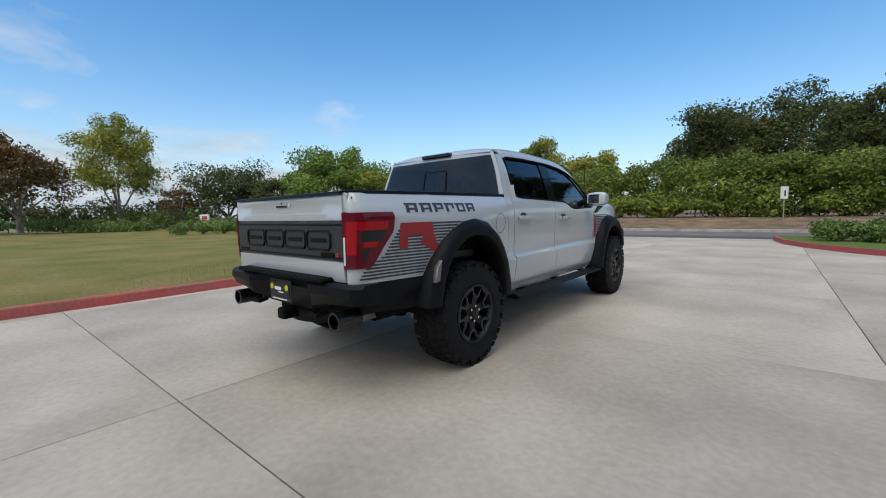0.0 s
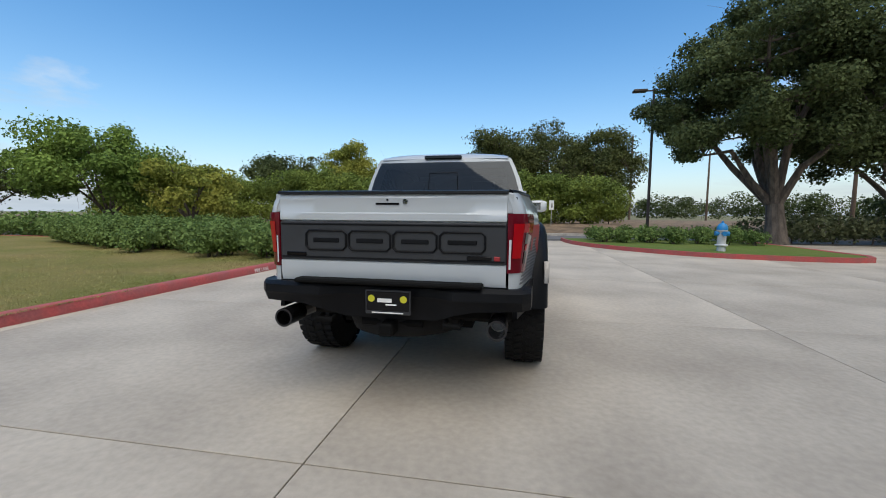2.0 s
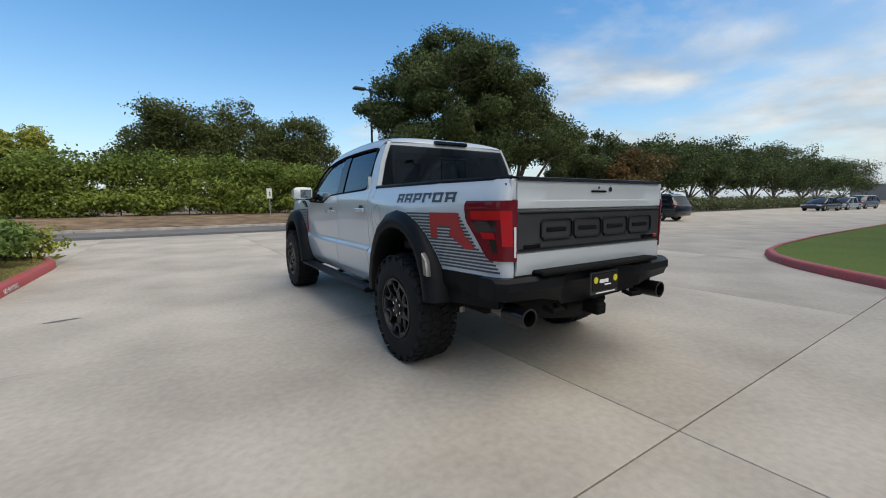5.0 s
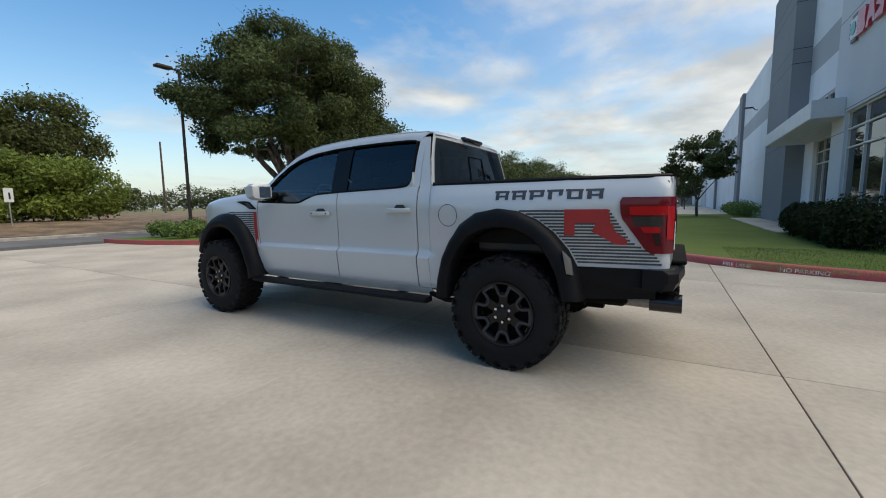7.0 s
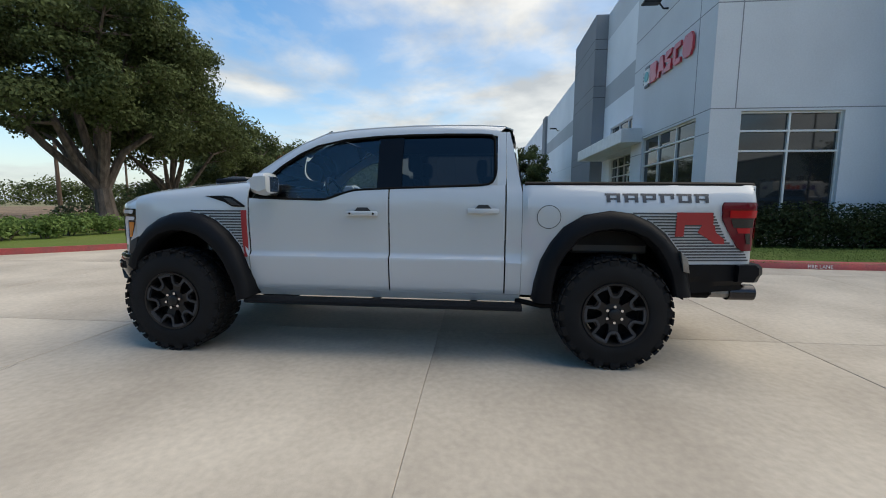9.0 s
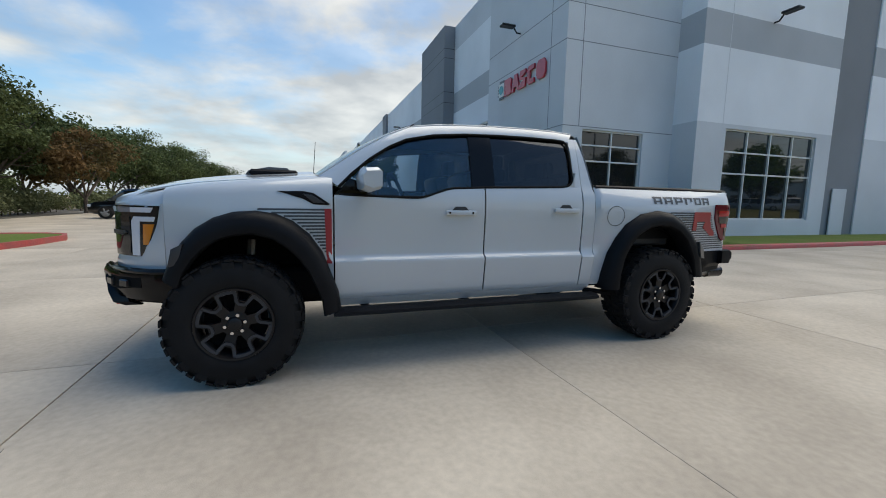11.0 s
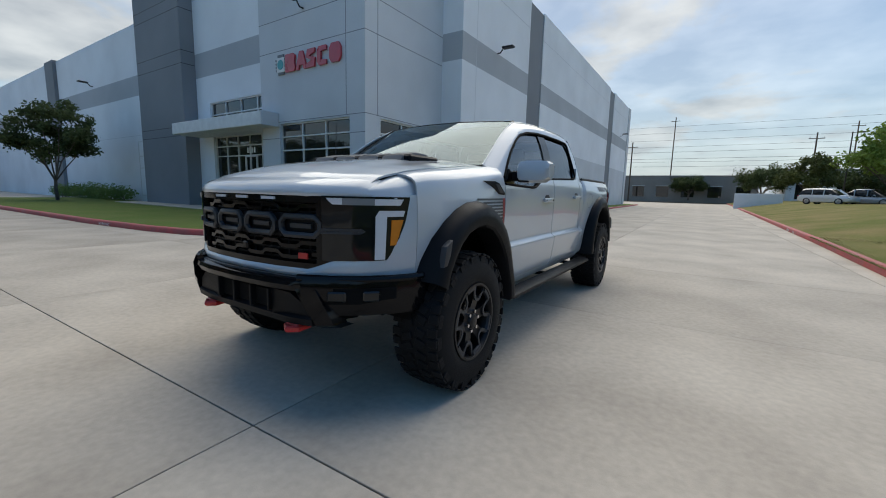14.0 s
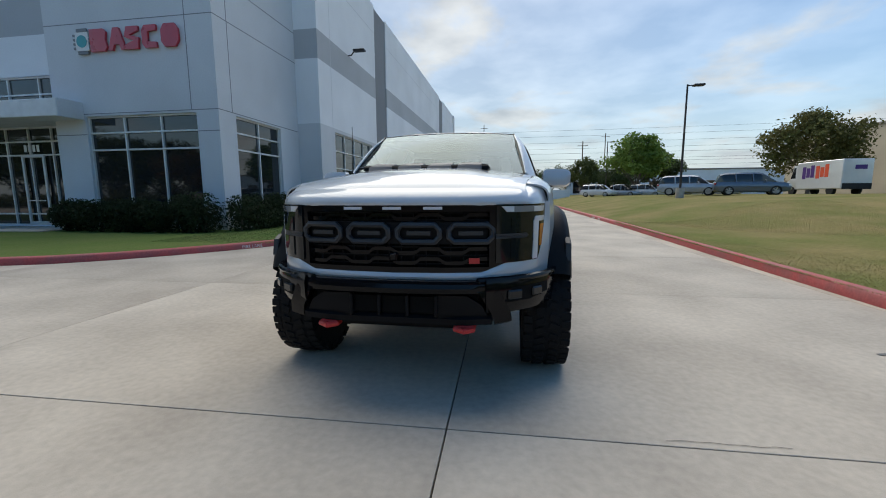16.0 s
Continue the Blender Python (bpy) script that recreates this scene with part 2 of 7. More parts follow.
M_BARK = mat("oak_bark", (0.13, 0.105, 0.085), 0.95, vary=0.3, scale=6, fine=40, bump=0.9, bump_scale=18, stretch=(1, 1, 0.3))
M_BARKL = mat("pale_bark", (0.30, 0.26, 0.22), 0.9, vary=0.3, scale=6, fine=40, bump=0.5, bump_scale=18, stretch=(1, 1, 0.3))
M_OAK = leaf_mat("oak_leaf", (0.108, 0.135, 0.054), (0.056, 0.076, 0.031), 0.36)
M_OAK2 = leaf_mat("live_oak_leaf", (0.115, 0.13, 0.045), (0.065, 0.082, 0.03), 0.32)
M_OLIVE = leaf_mat("olive_rust_leaf", (0.14, 0.125, 0.045), (0.085, 0.10, 0.035), 0.3)
M_YEL = leaf_mat("yellow_green_leaf", (0.32, 0.31, 0.065), (0.19, 0.23, 0.05))
M_GREEN = leaf_mat("fresh_leaf", (0.19, 0.27, 0.06), (0.12, 0.19, 0.045))
M_RED = leaf_mat("autumn_leaf", (0.17, 0.10, 0.045), (0.11, 0.085, 0.035))
M_SHRUB = leaf_mat("shrub_leaf", (0.18, 0.25, 0.08), (0.11, 0.175, 0.05))
M_SAGE = leaf_mat("sage_leaf", (0.15, 0.165, 0.085), (0.10, 0.12, 0.055))
M_HEDGE = leaf_mat("tall_hedge_leaf", (0.22, 0.27, 0.06), (0.12, 0.17, 0.04))
M_HOLLY = leaf_mat("clipped_hedge_leaf", (0.035, 0.05, 0.02), (0.022, 0.034, 0.014))
M_RSIGN = mat("red_sign_face", (0.50, 0.035, 0.055), 0.3, vary=0.05, spec=0.9)
M_SIGNW = mat("white_sign_face", (0.75, 0.75, 0.73), 0.45, vary=0.05)
M_TEAL = mat("teal_sign_face", (0.05, 0.34, 0.36), 0.4, vary=0.05)
M_HYD_B = mat("hydrant_blue", (0.02, 0.22, 0.50), 0.4, vary=0.12)
M_HYD_W = mat("hydrant_silver", (0.55, 0.56, 0.56), 0.4, vary=0.12)
M_BEIGE = mat("beige_wall", (0.50, 0.43, 0.33), 0.8, vary=0.08, scale=0.3)
M_TAUPE = mat("taupe_wall", (0.26, 0.235, 0.21), 0.8, vary=0.08, scale=0.3)


# ---- ground ----
YARD = pose(-0.27, -0.39, 0, 0, 0, 1.1)     # the paving grid lies a degree off the drive's line


def yard(x, y):
    v = YARD @ Vector((x, y, 0))
    return v.x, v.y


def bank(x, y):
    """Height of the ground: level paving, lawns that rise to the south-west car park and banks beyond the street."""
    def ease(v):
        v = min(1.0, max(0.0, v))
        return v * v * (3 - 2 * v)
    return 1.05 * ease((-5.5 - x) / 7) * ease((-2 - y) / 14) + 0.5 * ease((y - 21.5) / 7)


g = B()
loft(g, [[(x, y, -0.14) for x in (-900, 900)] for y in (-900, 900)])
ground = struct("ground", g, M_FIELD, "flat dry open ground reaching to the horizon", "ground")


def strip_outline(pts, width, side):
    """Points set off from a line by width, to its left (side 1) or right (-1)."""
    out = []
    for k, p in enumerate(pts):
        a, b = Vector(pts[max(k - 1, 0)]), Vector(pts[min(k + 1, len(pts) - 1)])
        d = (b - a).normalized()
        out.append((p[0] - side * d.y * width, p[1] + side * d.x * width))
    return out


def arc(cx, cy, r, a0, a1, n=10):
    return [(cx + r * math.cos(radians(a0 + (a1 - a0) * k / n)), cy + r * math.sin(radians(a0 + (a1 - a0) * k / n))) for k in range(n + 1)]


def kerb(name, pts, side, label, top_mat=None):
    """A rolled kerb 0.15 high and wide along pts, its face on the line; painted face and top, bare back edge."""
    rows = []
    for off, z in ((0.0, -0.12), (0.0, 0.02), (0.015, 0.115), (0.035, 0.14), (0.06, 0.15), (0.15, 0.152), (0.15, -0.1)):
        o = strip_outline(pts, off, side)
        rows.append([(x, y, z) for x, y in o])
    b = B()
    loft(b, rows)
    bmesh.ops.recalc_face_normals(b, faces=b.faces)
    return struct(name, b, top_mat or M_KERB, label, "kerb", 50)


# lines of the three kerbs
W_LINE = [(-6.1, -120), (-5.7, -75), (-5.35, -40), (-5.08, -12), (-4.88, -3), (-4.76, 3), (-4.80, 6.5)] + arc(-7.25, 6.5, 2.45, 0, 80, 8) + [(-14, 9.2), (-40, 9.6)]
B_LINE = [(6.4, -62), (5.4, -32), (4.85, -16), (4.68, -8.5), (4.72, -7.0), (4.92, -5.7), (5.35, -4.5), (5.95, -3.55), (6.6, -2.75), (7.3, -2.0), (8.1, -1.4), (9.1, -0.98), (10.6, -0.72), (14.4, -0.45), (25, -0.3), (40, -0.2)]
I_LINE = [(2.9, 15.6), (2.95, 14.4), (3.2, 13.0), (3.75, 11.7), (4.5, 10.55), (5.3, 9.65), (6.2, 8.85), (7.3, 8.3), (8.7, 8.0), (10.1, 7.95), (10.7, 8.2), (11.0, 8.8), (10.95, 10.0), (10.8, 15.6)]
kerb("kerb_west", W_LINE, 1, "red-painted concrete fire lane kerb along the dry lawn")
kerb("kerb_building", B_LINE, -1, "red-painted concrete kerb round the building's lawn")
kerb("kerb_island", I_LINE, -1, "red-painted kerb round the planted corner island")


def lawn(name, outline, m, label, inset=0.14, z=0.13, cell=1.2):
    """A turf sheet inside an outline, cut into cells that follow the bank."""
    b = B()
    vs = [b.verts.new((x, y, 0)) for x, y in outline]
    b.faces.new(vs)
    xs, ys = [p[0] for p in outline], [p[1] for p in outline]
    for axis, lo, hi in ((0, min(xs), max(xs)), (1, min(ys), max(ys))):
        k = lo + cell
        while k < hi:
            co, no = ((k, 0, 0), (1, 0, 0)) if axis == 0 else ((0, k, 0), (0, 1, 0))
            bmesh.ops.bisect_plane(b, geom=b.verts[:] + b.edges[:] + b.faces[:], plane_co=co, plane_no=no)
            k += cell * (1 if k - lo < 26 else 4)
    for v in b.verts:
        v.co.z = z + bank(v.co.x, v.co.y) + 0.02 * noise.noise(Vector((v.co.x * 0.4, v.co.y * 0.4, 0)))
    bmesh.ops.recalc_face_normals(b, faces=b.faces)
    if b.faces and b.faces[:][0].normal.z < 0:
        bmesh.ops.reverse_faces(b, faces=b.faces)
    return struct(name, b, m, label, "lawn", 60)


w_in = strip_outline(W_LINE, 0.145, 1)
lawn("lawn_west", w_in + [(-60, 9.4), (-60, -120)], M_GRASS, "dry patchy mown lawn, yellow and green", cell=2.0)
b_in = strip_outline(B_LINE, 0.145, -1)
lawn("lawn_building", b_in + [(40, -8.2), (8.8, -8.2), (8.8, -62)], M_GRASSG, "short green lawn along the building", cell=2.0)
lawn("lawn_island", strip_outline(I_LINE, 0.145, -1), M_GRASSG, "green grass on the corner island", cell=1.0)

# the drive's bed shows dark in the joints between the slabs
b = B()
loft(b, [[(x, y, -0.03) for x in (-75, 130)] for y in (-110, 17.2)])
paving = struct("paving", b, M_JOINT, "light tan concrete paving in large jointed slabs", "paving")
# street with its far verge
b = B()
loft(b, [[(x, y, -0.10) for x in (-250, 250)] for y in (14.8, 22.5)])
struct("road", b, M_ASPH, "worn grey asphalt public street", "road")
b = B()
prism(b, [(22.3, -0.12), (22.3, 0.03), (22.34, 0.05), (22.5, 0.05), (22.5, -0.12)], 0, -250, 250)
struct("kerb_street", b, M_KERBC, "bare concrete street kerb", "kerb")
b = B()
loft(b, [[(x, y, bank(x, y) + 0.04 + 0.08 * noise.noise(Vector((x * 0.3, y * 0.5, 3)))) for x in np.linspace(-200, 200, 161)] for y in (22.5, 23.5, 25, 26.5, 28, 31, 36, 60)])
struct("verge", b, M_DIRT, "bare brown soil bank with leaf litter", "verge", 60)


def streaks(name, spots, m, label):
    """Irregular flat marks on the paving."""
    for k, (x, y, lx, ly, a) in enumerate(spots):
        b = B()
        ca, sa = math.cos(radians(a)), math.sin(radians(a))
        vs = []
        for t in range(18):
            r = 1 + 0.35 * noise.noise(Vector((t * 0.9, k * 3.1, 1)))
            u, v = lx * r * math.cos(t * math.pi / 9), ly * r * math.sin(t * math.pi / 9)
            vs.append(b.verts.new((x + u * ca - v * sa, y + u * sa + v * ca, 0.0045)))
        b.faces.new(vs)
        struct(name, b, m, label, "stain")


streaks("oil_stain", [(-3.75, 1.35, 0.16, 0.035, 12)], M_STAIN, "dark oil streak on the concrete")


def crack(pts, w=0.006):
    b = B()
    jit = []
    for (x0, y0), (x1, y1) in zip(pts, pts[1:]):
        for t in range(8):
            f = t / 8
            jit.append((x0 + (x1 - x0) * f + random.uniform(-.012, .012), y0 + (y1 - y0) * f + random.uniform(-.012, .012)))
    jit.append(pts[-1])
    loft(b, [[(x, y, 0.004) for x, y in strip_outline(jit, s * w, 1)] for s in (-0.5, 0.5)])
    struct("crack", b, M_CRACK, "thin dark crack in the concrete", "crack")


crack([(-1.5, 2.86), (-2.1, 2.84)], 0.004)


# ---- plants ----
def leaves(rng, centres, radii, count, size, squash=0.8, inner=0.55, ragged=0.0):
    """Loose bent leaf tufts spread through the shells of overlapping clumps, as vertices and faces."""
    centres, radii = np.array(centres, float), np.array(radii, float)
    pick = rng.choice(len(centres), count, p=radii ** 2 / (radii ** 2).sum())
    d = rng.normal(size=(count, 3))
    d /= np.linalg.norm(d, axis=1)[:, None]
    r = radii[pick] * (inner + (1.06 - inner) * rng.random(count) ** 0.6)
    at = centres[pick] + d * r[:, None] * np.array([1, 1, squash])
    if ragged:
        # clumps stretched each its own way, with sprigs that stray
        axes = rng.uniform(0.6, 1.35, (len(centres), 3)) * np.array([1.1, 1.1, 0.75])
        stray = rng.normal(size=(count, 3)) * (ragged * radii[pick] * rng.random(count) ** 2)[:, None]
        at = centres[pick] + d * r[:, None] * axes[pick] + stray
    nrm = d + rng.normal(scale=0.75, size=(count, 3)) + np.array([0, 0, 0.35])
    nrm /= np.linalg.norm(nrm, axis=1)[:, None]
    u = np.cross(nrm, rng.normal(size=(count, 3)))
    u /= np.linalg.norm(u, axis=1)[:, None] + 1e-9
    v = np.cross(nrm, u)
    s = size * rng.uniform(0.55, 1.35, count)[:, None]
    a, bq = at - u * s, at + u * s
    c = at + v * s * 0.62 + nrm * s * 0.22
    e = at - v * s * 0.62 + nrm * s * 0.22
    verts = np.stack([a, e, bq, c], 1).reshape(-1, 3)
    k = np.arange(count)[:, None] * 4
    faces = np.concatenate([k + [0, 1, 2], k + [0, 2, 3]]).tolist()
    return verts.tolist(), faces


def crown_clumps(rng, rx, rz, zc, n, clump):
    """Clump centres spread over a crown's ellipsoid, thicker outside and uneven."""
    cs, rs = [], []
    while len(cs) < n:
        d = rng.normal(size=3)
        d /= np.linalg.norm(d)
        if d[2] < -0.7:
            continue
        f = rng.uniform(0.45, 1.0) ** 0.6 * (0.86 + 0.34 * noise.noise(Vector(d) * 1.7 + Vector((rx, zc, 0))))
        cs.append((d[0] * rx * f, d[1] * rx * f, zc + d[2] * rz * f))
        rs.append(clump * rng.uniform(0.5, 1.45))
    return cs, rs


def tree(name, x, y, height, spread, base_clear, m_leaf, m_bark, label, count=9000, size=0.2, seed=1, trunk=0.3, clumps=26, clump=None, lean=(0, 0), z=None, limbs=7, bare=0.0):
    """A tapered trunk that forks into limbs under a crown of leaf tufts in clumps."""
    rng = np.random.default_rng(seed)
    root = thing(name, label, "tree", pose(x, y, bank(x, y) + 0.02 if z is None else z))
    rz = (height - base_clear) / 2
    zc = base_clear + rz
    cs, rs = crown_clumps(rng, spread * 1.05, rz * 1.04, zc, int(clumps * 2.2), 0.70 * (clump or spread * 0.34))
    cs = [(c[0] + lean[0], c[1] + lean[1], c[2]) for c in cs]
    b = B()
    fork = base_clear * 0.62 + 0.25
    foot = Vector((lean[0] * 0.25, lean[1] * 0.25, fork))
    tube(b, [(0, 0, -0.15), (0.02, 0, 0.15), (lean[0] * 0.1, lean[1] * 0.1 + 0.04, fork * 0.6), foot + Vector((0, 0, 0.1))],
         [trunk * 1.5, trunk * 1.1, trunk * 0.92, trunk * 0.8], 10)
    # a few main limbs toward clumps far from one another; the others hang on thin boughs from the nearest limb
    pts = [Vector(c) for c in cs]
    mains = [max(range(len(pts)), key=lambda k: pts[k].z)]
    while len(mains) < min(limbs, len(pts)):
        mains.append(max(range(len(pts)), key=lambda k: min((pts[k] - pts[j]).length for j in mains)))
    spine = []
    for k in mains:
        c = pts[k]
        p0 = foot + Vector((0, 0, -0.12 * rng.random() * fork))
        p1 = p0.lerp(c, 0.3) + Vector((0, 0, 0.10 * rz)) + Vector(rng.normal(scale=spread * 0.03, size=3))
        p2 = p0.lerp(c, 0.65) + Vector((0, 0, 0.12 * rz)) + Vector(rng.normal(scale=spread * 0.05, size=3))
        tube(b, [p0, p1, p2, c], [trunk * 0.5, trunk * 0.36, trunk * 0.22, trunk * 0.05], 7, False)
        spine += [(p1.lerp(p2, f), trunk * (0.36 - 0.14 * f)) for f in (0.3, 0.65, 1.0)] + [(p2.lerp(c, f), trunk * (0.22 - 0.15 * f)) for f in (0.3, 0.65)]
    for k, c in enumerate(pts):
        if k in mains:
            continue
        q, w = min(spine, key=lambda e: (e[0] - c).length + 0.6 * max(0.0, e[0].z - c.z))
        mid = q.lerp(c, 0.55) + Vector(rng.normal(scale=0.12 * (c - q).length, size=3))
        tube(b, [q, mid, c], [w * 0.55, w * 0.34, w * 0.1], 5, False)
        for _ in range(2):
            e = c + Vector(rng.normal(scale=rs[k] * 0.6, size=3))
            tube(b, [mid, mid.lerp(e, 0.6) + Vector(rng.normal(scale=0.08, size=3)), e], [w * 0.2, w * 0.12, w * 0.04], 4, False)
    if bare:
        full = sorted(range(len(cs)), key=lambda k: math.hypot(cs[k][0], cs[k][1]))[: int(len(cs) * (1 - bare))]
        cs, rs = [cs[k] for k in full], [rs[k] for k in full]
    part("trunk", b, m_bark, root)
    vs, fs = leaves(rng, cs, rs, count, size, 0.8, 0.25, 0.22)
    raw("crown", vs, fs, m_leaf, root)
    return root


def bushes(name, spots, m, label, category="shrub", count=900, size=0.07, seed=5, squash=0.85, stems=True, group=""):
    """Shrubs at spots of (x, y, width, height): short stems under leaf tufts."""
    rng = np.random.default_rng(seed)
    for x, y, w, h in spots:
        root = thing(name, label, category, pose(x, y, bank(x, y) + 0.12), group)
        cs, rs = [], []
        for _ in range(9):
            a, r = rng.uniform(0, 6.28), rng.uniform(0, 0.34) * w
            cs.append((r * math.cos(a), r * math.sin(a), h * rng.uniform(0.38, 0.66)))
            rs.append(min(w * 0.3, h * 0.42) * rng.uniform(0.8, 1.2))
        if stems:
            b = B()
            for c in cs[:5]:
                tube(b, [(c[0] * 0.25, c[1] * 0.25, -0.08), (c[0] * 0.6, c[1] * 0.6, c[2] * 0.5), c], [0.025, 0.018, 0.008], 5, False)
            tagged(part("stem", b, M_BARK, root), kind="stuff")
        vs, fs = leaves(rng, cs, rs, count, size, squash, 0.4)
        raw("foliage", [(v[0], v[1], max(v[2], 0.0)) for v in vs], fs, m, root)


def hedge(name, p0, p1, width, height, m, label, count, size, seed=9, uneven=0.15, z=None, step=0.8):
    """A run of dense foliage between two points: a woody core in a coat of leaf tufts."""
    rng = np.random.default_rng(seed)
    p0, p1 = Vector((*p0, 0)), Vector((*p1, 0))
    length = (p1 - p0).length
    n = max(2, int(length / step))
    root = thing(name, label, "hedge", pose(p0.x, p0.y, bank(p0.x, p0.y) + 0.05 if z is None else z, 0, 0, math.degrees(math.atan2(p1.y - p0.y, p1.x - p0.x))))
    cs, rs = [], []
    for k in range(n):
        t = (k + 0.5) / n * length
        r = width * 0.5
        top = height * (1 + uneven * noise.noise(Vector((t * 0.35, seed, 0))) * 1.6)
        levels = max(1, int(round(top / (r * 1.3))))
        for j in range(levels):
            cs.append((t + rng.normal(scale=0.1), rng.normal(scale=width * 0.08), max(r * 0.7, (j + 0.6) / levels * (top - r * 0.35))))
            rs.append(r * rng.uniform(0.85, 1.15))
    b = B()
    for k in range(n):
        t = (k + 0.5) / n * length
        tube(b, [(t, 0, -0.2), (t + rng.normal(scale=0.1), rng.normal(scale=0.08), height * 0.5), (t + rng.normal(scale=0.2), rng.normal(scale=0.15), height * 0.85)], [0.04, 0.03, 0.012], 5, False)
    tagged(part("stem", b, M_BARK, root), kind="stuff")
    vs, fs = leaves(rng, cs, rs, count, size, 0.9, 0.45, 0.0 if height < 1.3 and uneven < 0.1 else 0.2)
    raw("foliage", [(v[0], v[1], max(v[2], 0.0)) for v in vs], fs, m, root)
    return root


# the big oaks by the corner
tree("oak_tree", 12.55, 16.1, 11.5, 5.3, 2.4, M_OAK, M_BARK, "large spreading oak with dense dark green crown", 120000, 0.08, 3, 0.42, 66, 1.12, lean=(-0.35, 0.5), limbs=9)
tree("oak_tree", 19.4, 18.6, 9.6, 4.8, 2.0, M_OAK, M_BARK, "dark green oak standing behind a larger one", 42000, 0.1, 4, 0.34, 40, 1.4)
tree("oak_tree", 27.5, 19.5, 7.6, 3.6, 1.6, M_OAK, M_BARK, "rounded dark green oak beside the car park", 18000, 0.11, 5, 0.24, 26, 1.0)
tree("small_tree", 31.0, 16.0, 5.6, 2.8, 1.2, M_RED, M_BARK, "small tree with olive and rust foliage", 5000, 0.14, 6, 0.14, 18, 0.9)
# oaks beyond the street
for k, (x, y, h, s) in enumerate([(-2.5, 47, 11.2, 6.2), (4.5, 49, 12.4, 7.0), (9.0, 46, 10.4, 5.6)]):
    tree("live_oak_tree", x, y, h, s, 1.4, M_OAK2, M_BARK, "broad live oak behind the street's tall hedge", 30000, 0.14, 20 + k, 0.4, 44, 1.7)
for k, (x, y, h, s, m, nm, lb) in enumerate([
        (-19.5, 40, 9.0, 3.6, M_YEL, "ash_tree", "ash tree turning yellow behind the hedge"),
        (-24, 42, 7.6, 4.2, M_OAK2, "live_oak_tree", "grey-green oak behind the hedge"),
        (-30, 42, 8.2, 4.4, M_OAK, "oak_tree", "dark oak across the street"),
        (-13.5, 41, 6.8, 3.4, M_YEL, "ash_tree", "small yellowing tree behind the hedge")]):
    tree(nm, x, y, h, s, 1.2, m, M_BARK, lb, 16000, 0.13, 40 + k, 0.22, 24)
for k, x in enumerate(np.arange(-44, 4, 8.0)):
    hedge("tall_hedge", (x, 30 + 0.4 * math.sin(k)), (x + 8.2, 30 + 0.4 * math.sin(k + 1)), 2.6, 4.2, M_HEDGE, "tall dense green hedge along the soil bank", 21000, 0.112, 60 + k, 0.38, step=1.2)
hedge("tall_hedge", (3.9, 30.1), (8.6, 30.0), 2.6, 4.0, M_HEDGE, "tall dense green hedge along the soil bank", 12500, 0.112, 68, 0.3, step=1.2)
# dark undergrowth behind the sage and far tree lines
for k in range(3):
    hedge("undergrowth", (21.5 + 5 * k, 22.6 + 0.3 * k), (26.6 + 5 * k, 22.9 + 0.3 * k), 2.4, 2.8, M_OAK, "dark green undergrowth beneath the oaks", 7000, 0.11, 400 + k, 0.3, step=1.2)
for k in range(4):
    hedge("tree_line", (16 + 18 * k, 103 - 11 * k), (34.5 + 18 * k, 92 - 11 * k), 4.5, 4.6, M_OAK, "low dark tree line at the horizon", 9000, 0.2, 410 + k, 0.3, step=3.0)
for k, (x0, y0, x1, y1, h) in enumerate([(-64, -16, -61, 0, 3.6), (-61, 0, -54, 17, 3.4)]):
    hedge("tall_hedge", (x0, y0), (x1, y1), 3.0, h, M_OAK2, "dark green hedge behind the crape myrtles", 9000, 0.16, 420 + k, 0.25, step=1.5)
bushes("round_shrub", [(-29.8, 5.2, 1.7, 0.85), (-29.3, 6.5, 1.7, 0.85), (-28.6, 7.7, 1.7, 0.9), (-27.7, 8.6, 1.7, 0.9)], M_SHRUB, "clipped low rounded shrub on the lawn", "shrub", 1100, 0.06, 425, group="clipped shrubs on the lawn")
# west side, far across the lawn
for k, (x, y, h, s, c, m, mb, nm, lb, n) in enumerate([
        (-28.5, 18.5, 7.6, 4.5, 0.9, M_GREEN, M_BARK, "elm_tree", "rounded bright green tree at the lawn's edge", 17000),
        (-22.5, 19.5, 5.0, 3.2, 0.6, M_YEL, M_BARK, "small_tree", "low yellow-green tree beside a rounder one", 5000),
        (-53, 6.5, 12.0, 4.7, 2.4, M_YEL, M_BARKL, "elm_tree", "half-bare tree with pale forked limbs", 9000),
        (-46, 15, 7.2, 5.2, 1.4, M_OAK, M_BARK, "oak_tree", "dark oak far across the lawn", 6500),
        (-40, 18, 5.6, 3.4, 1.4, M_OAK2, M_BARK, "oak_tree", "small dark tree far across the lawn", 4000),
        (-50, -1.5, 8.8, 3.8, 2.4, M_RED, M_BARKL, "crape_myrtle", "rust-coloured tree with several pale stems", 5500),
        (-47, -7, 8.2, 4.2, 2.2, M_RED, M_BARKL, "crape_myrtle", "rust and green tree with bare twigs", 5500),
        (-48, 10.8, 4.8, 2.2, 1.6, M_RED, M_BARKL, "small_tree", "thin leafless brown tree", 900)]):
    tree(nm, x, y, h, s, c, m, mb, lb, n * 2, 0.125, 80 + k, 0.24, 40 if "half-bare" in lb else 26, bare=0.3 if "half-bare" in lb else 0.0)
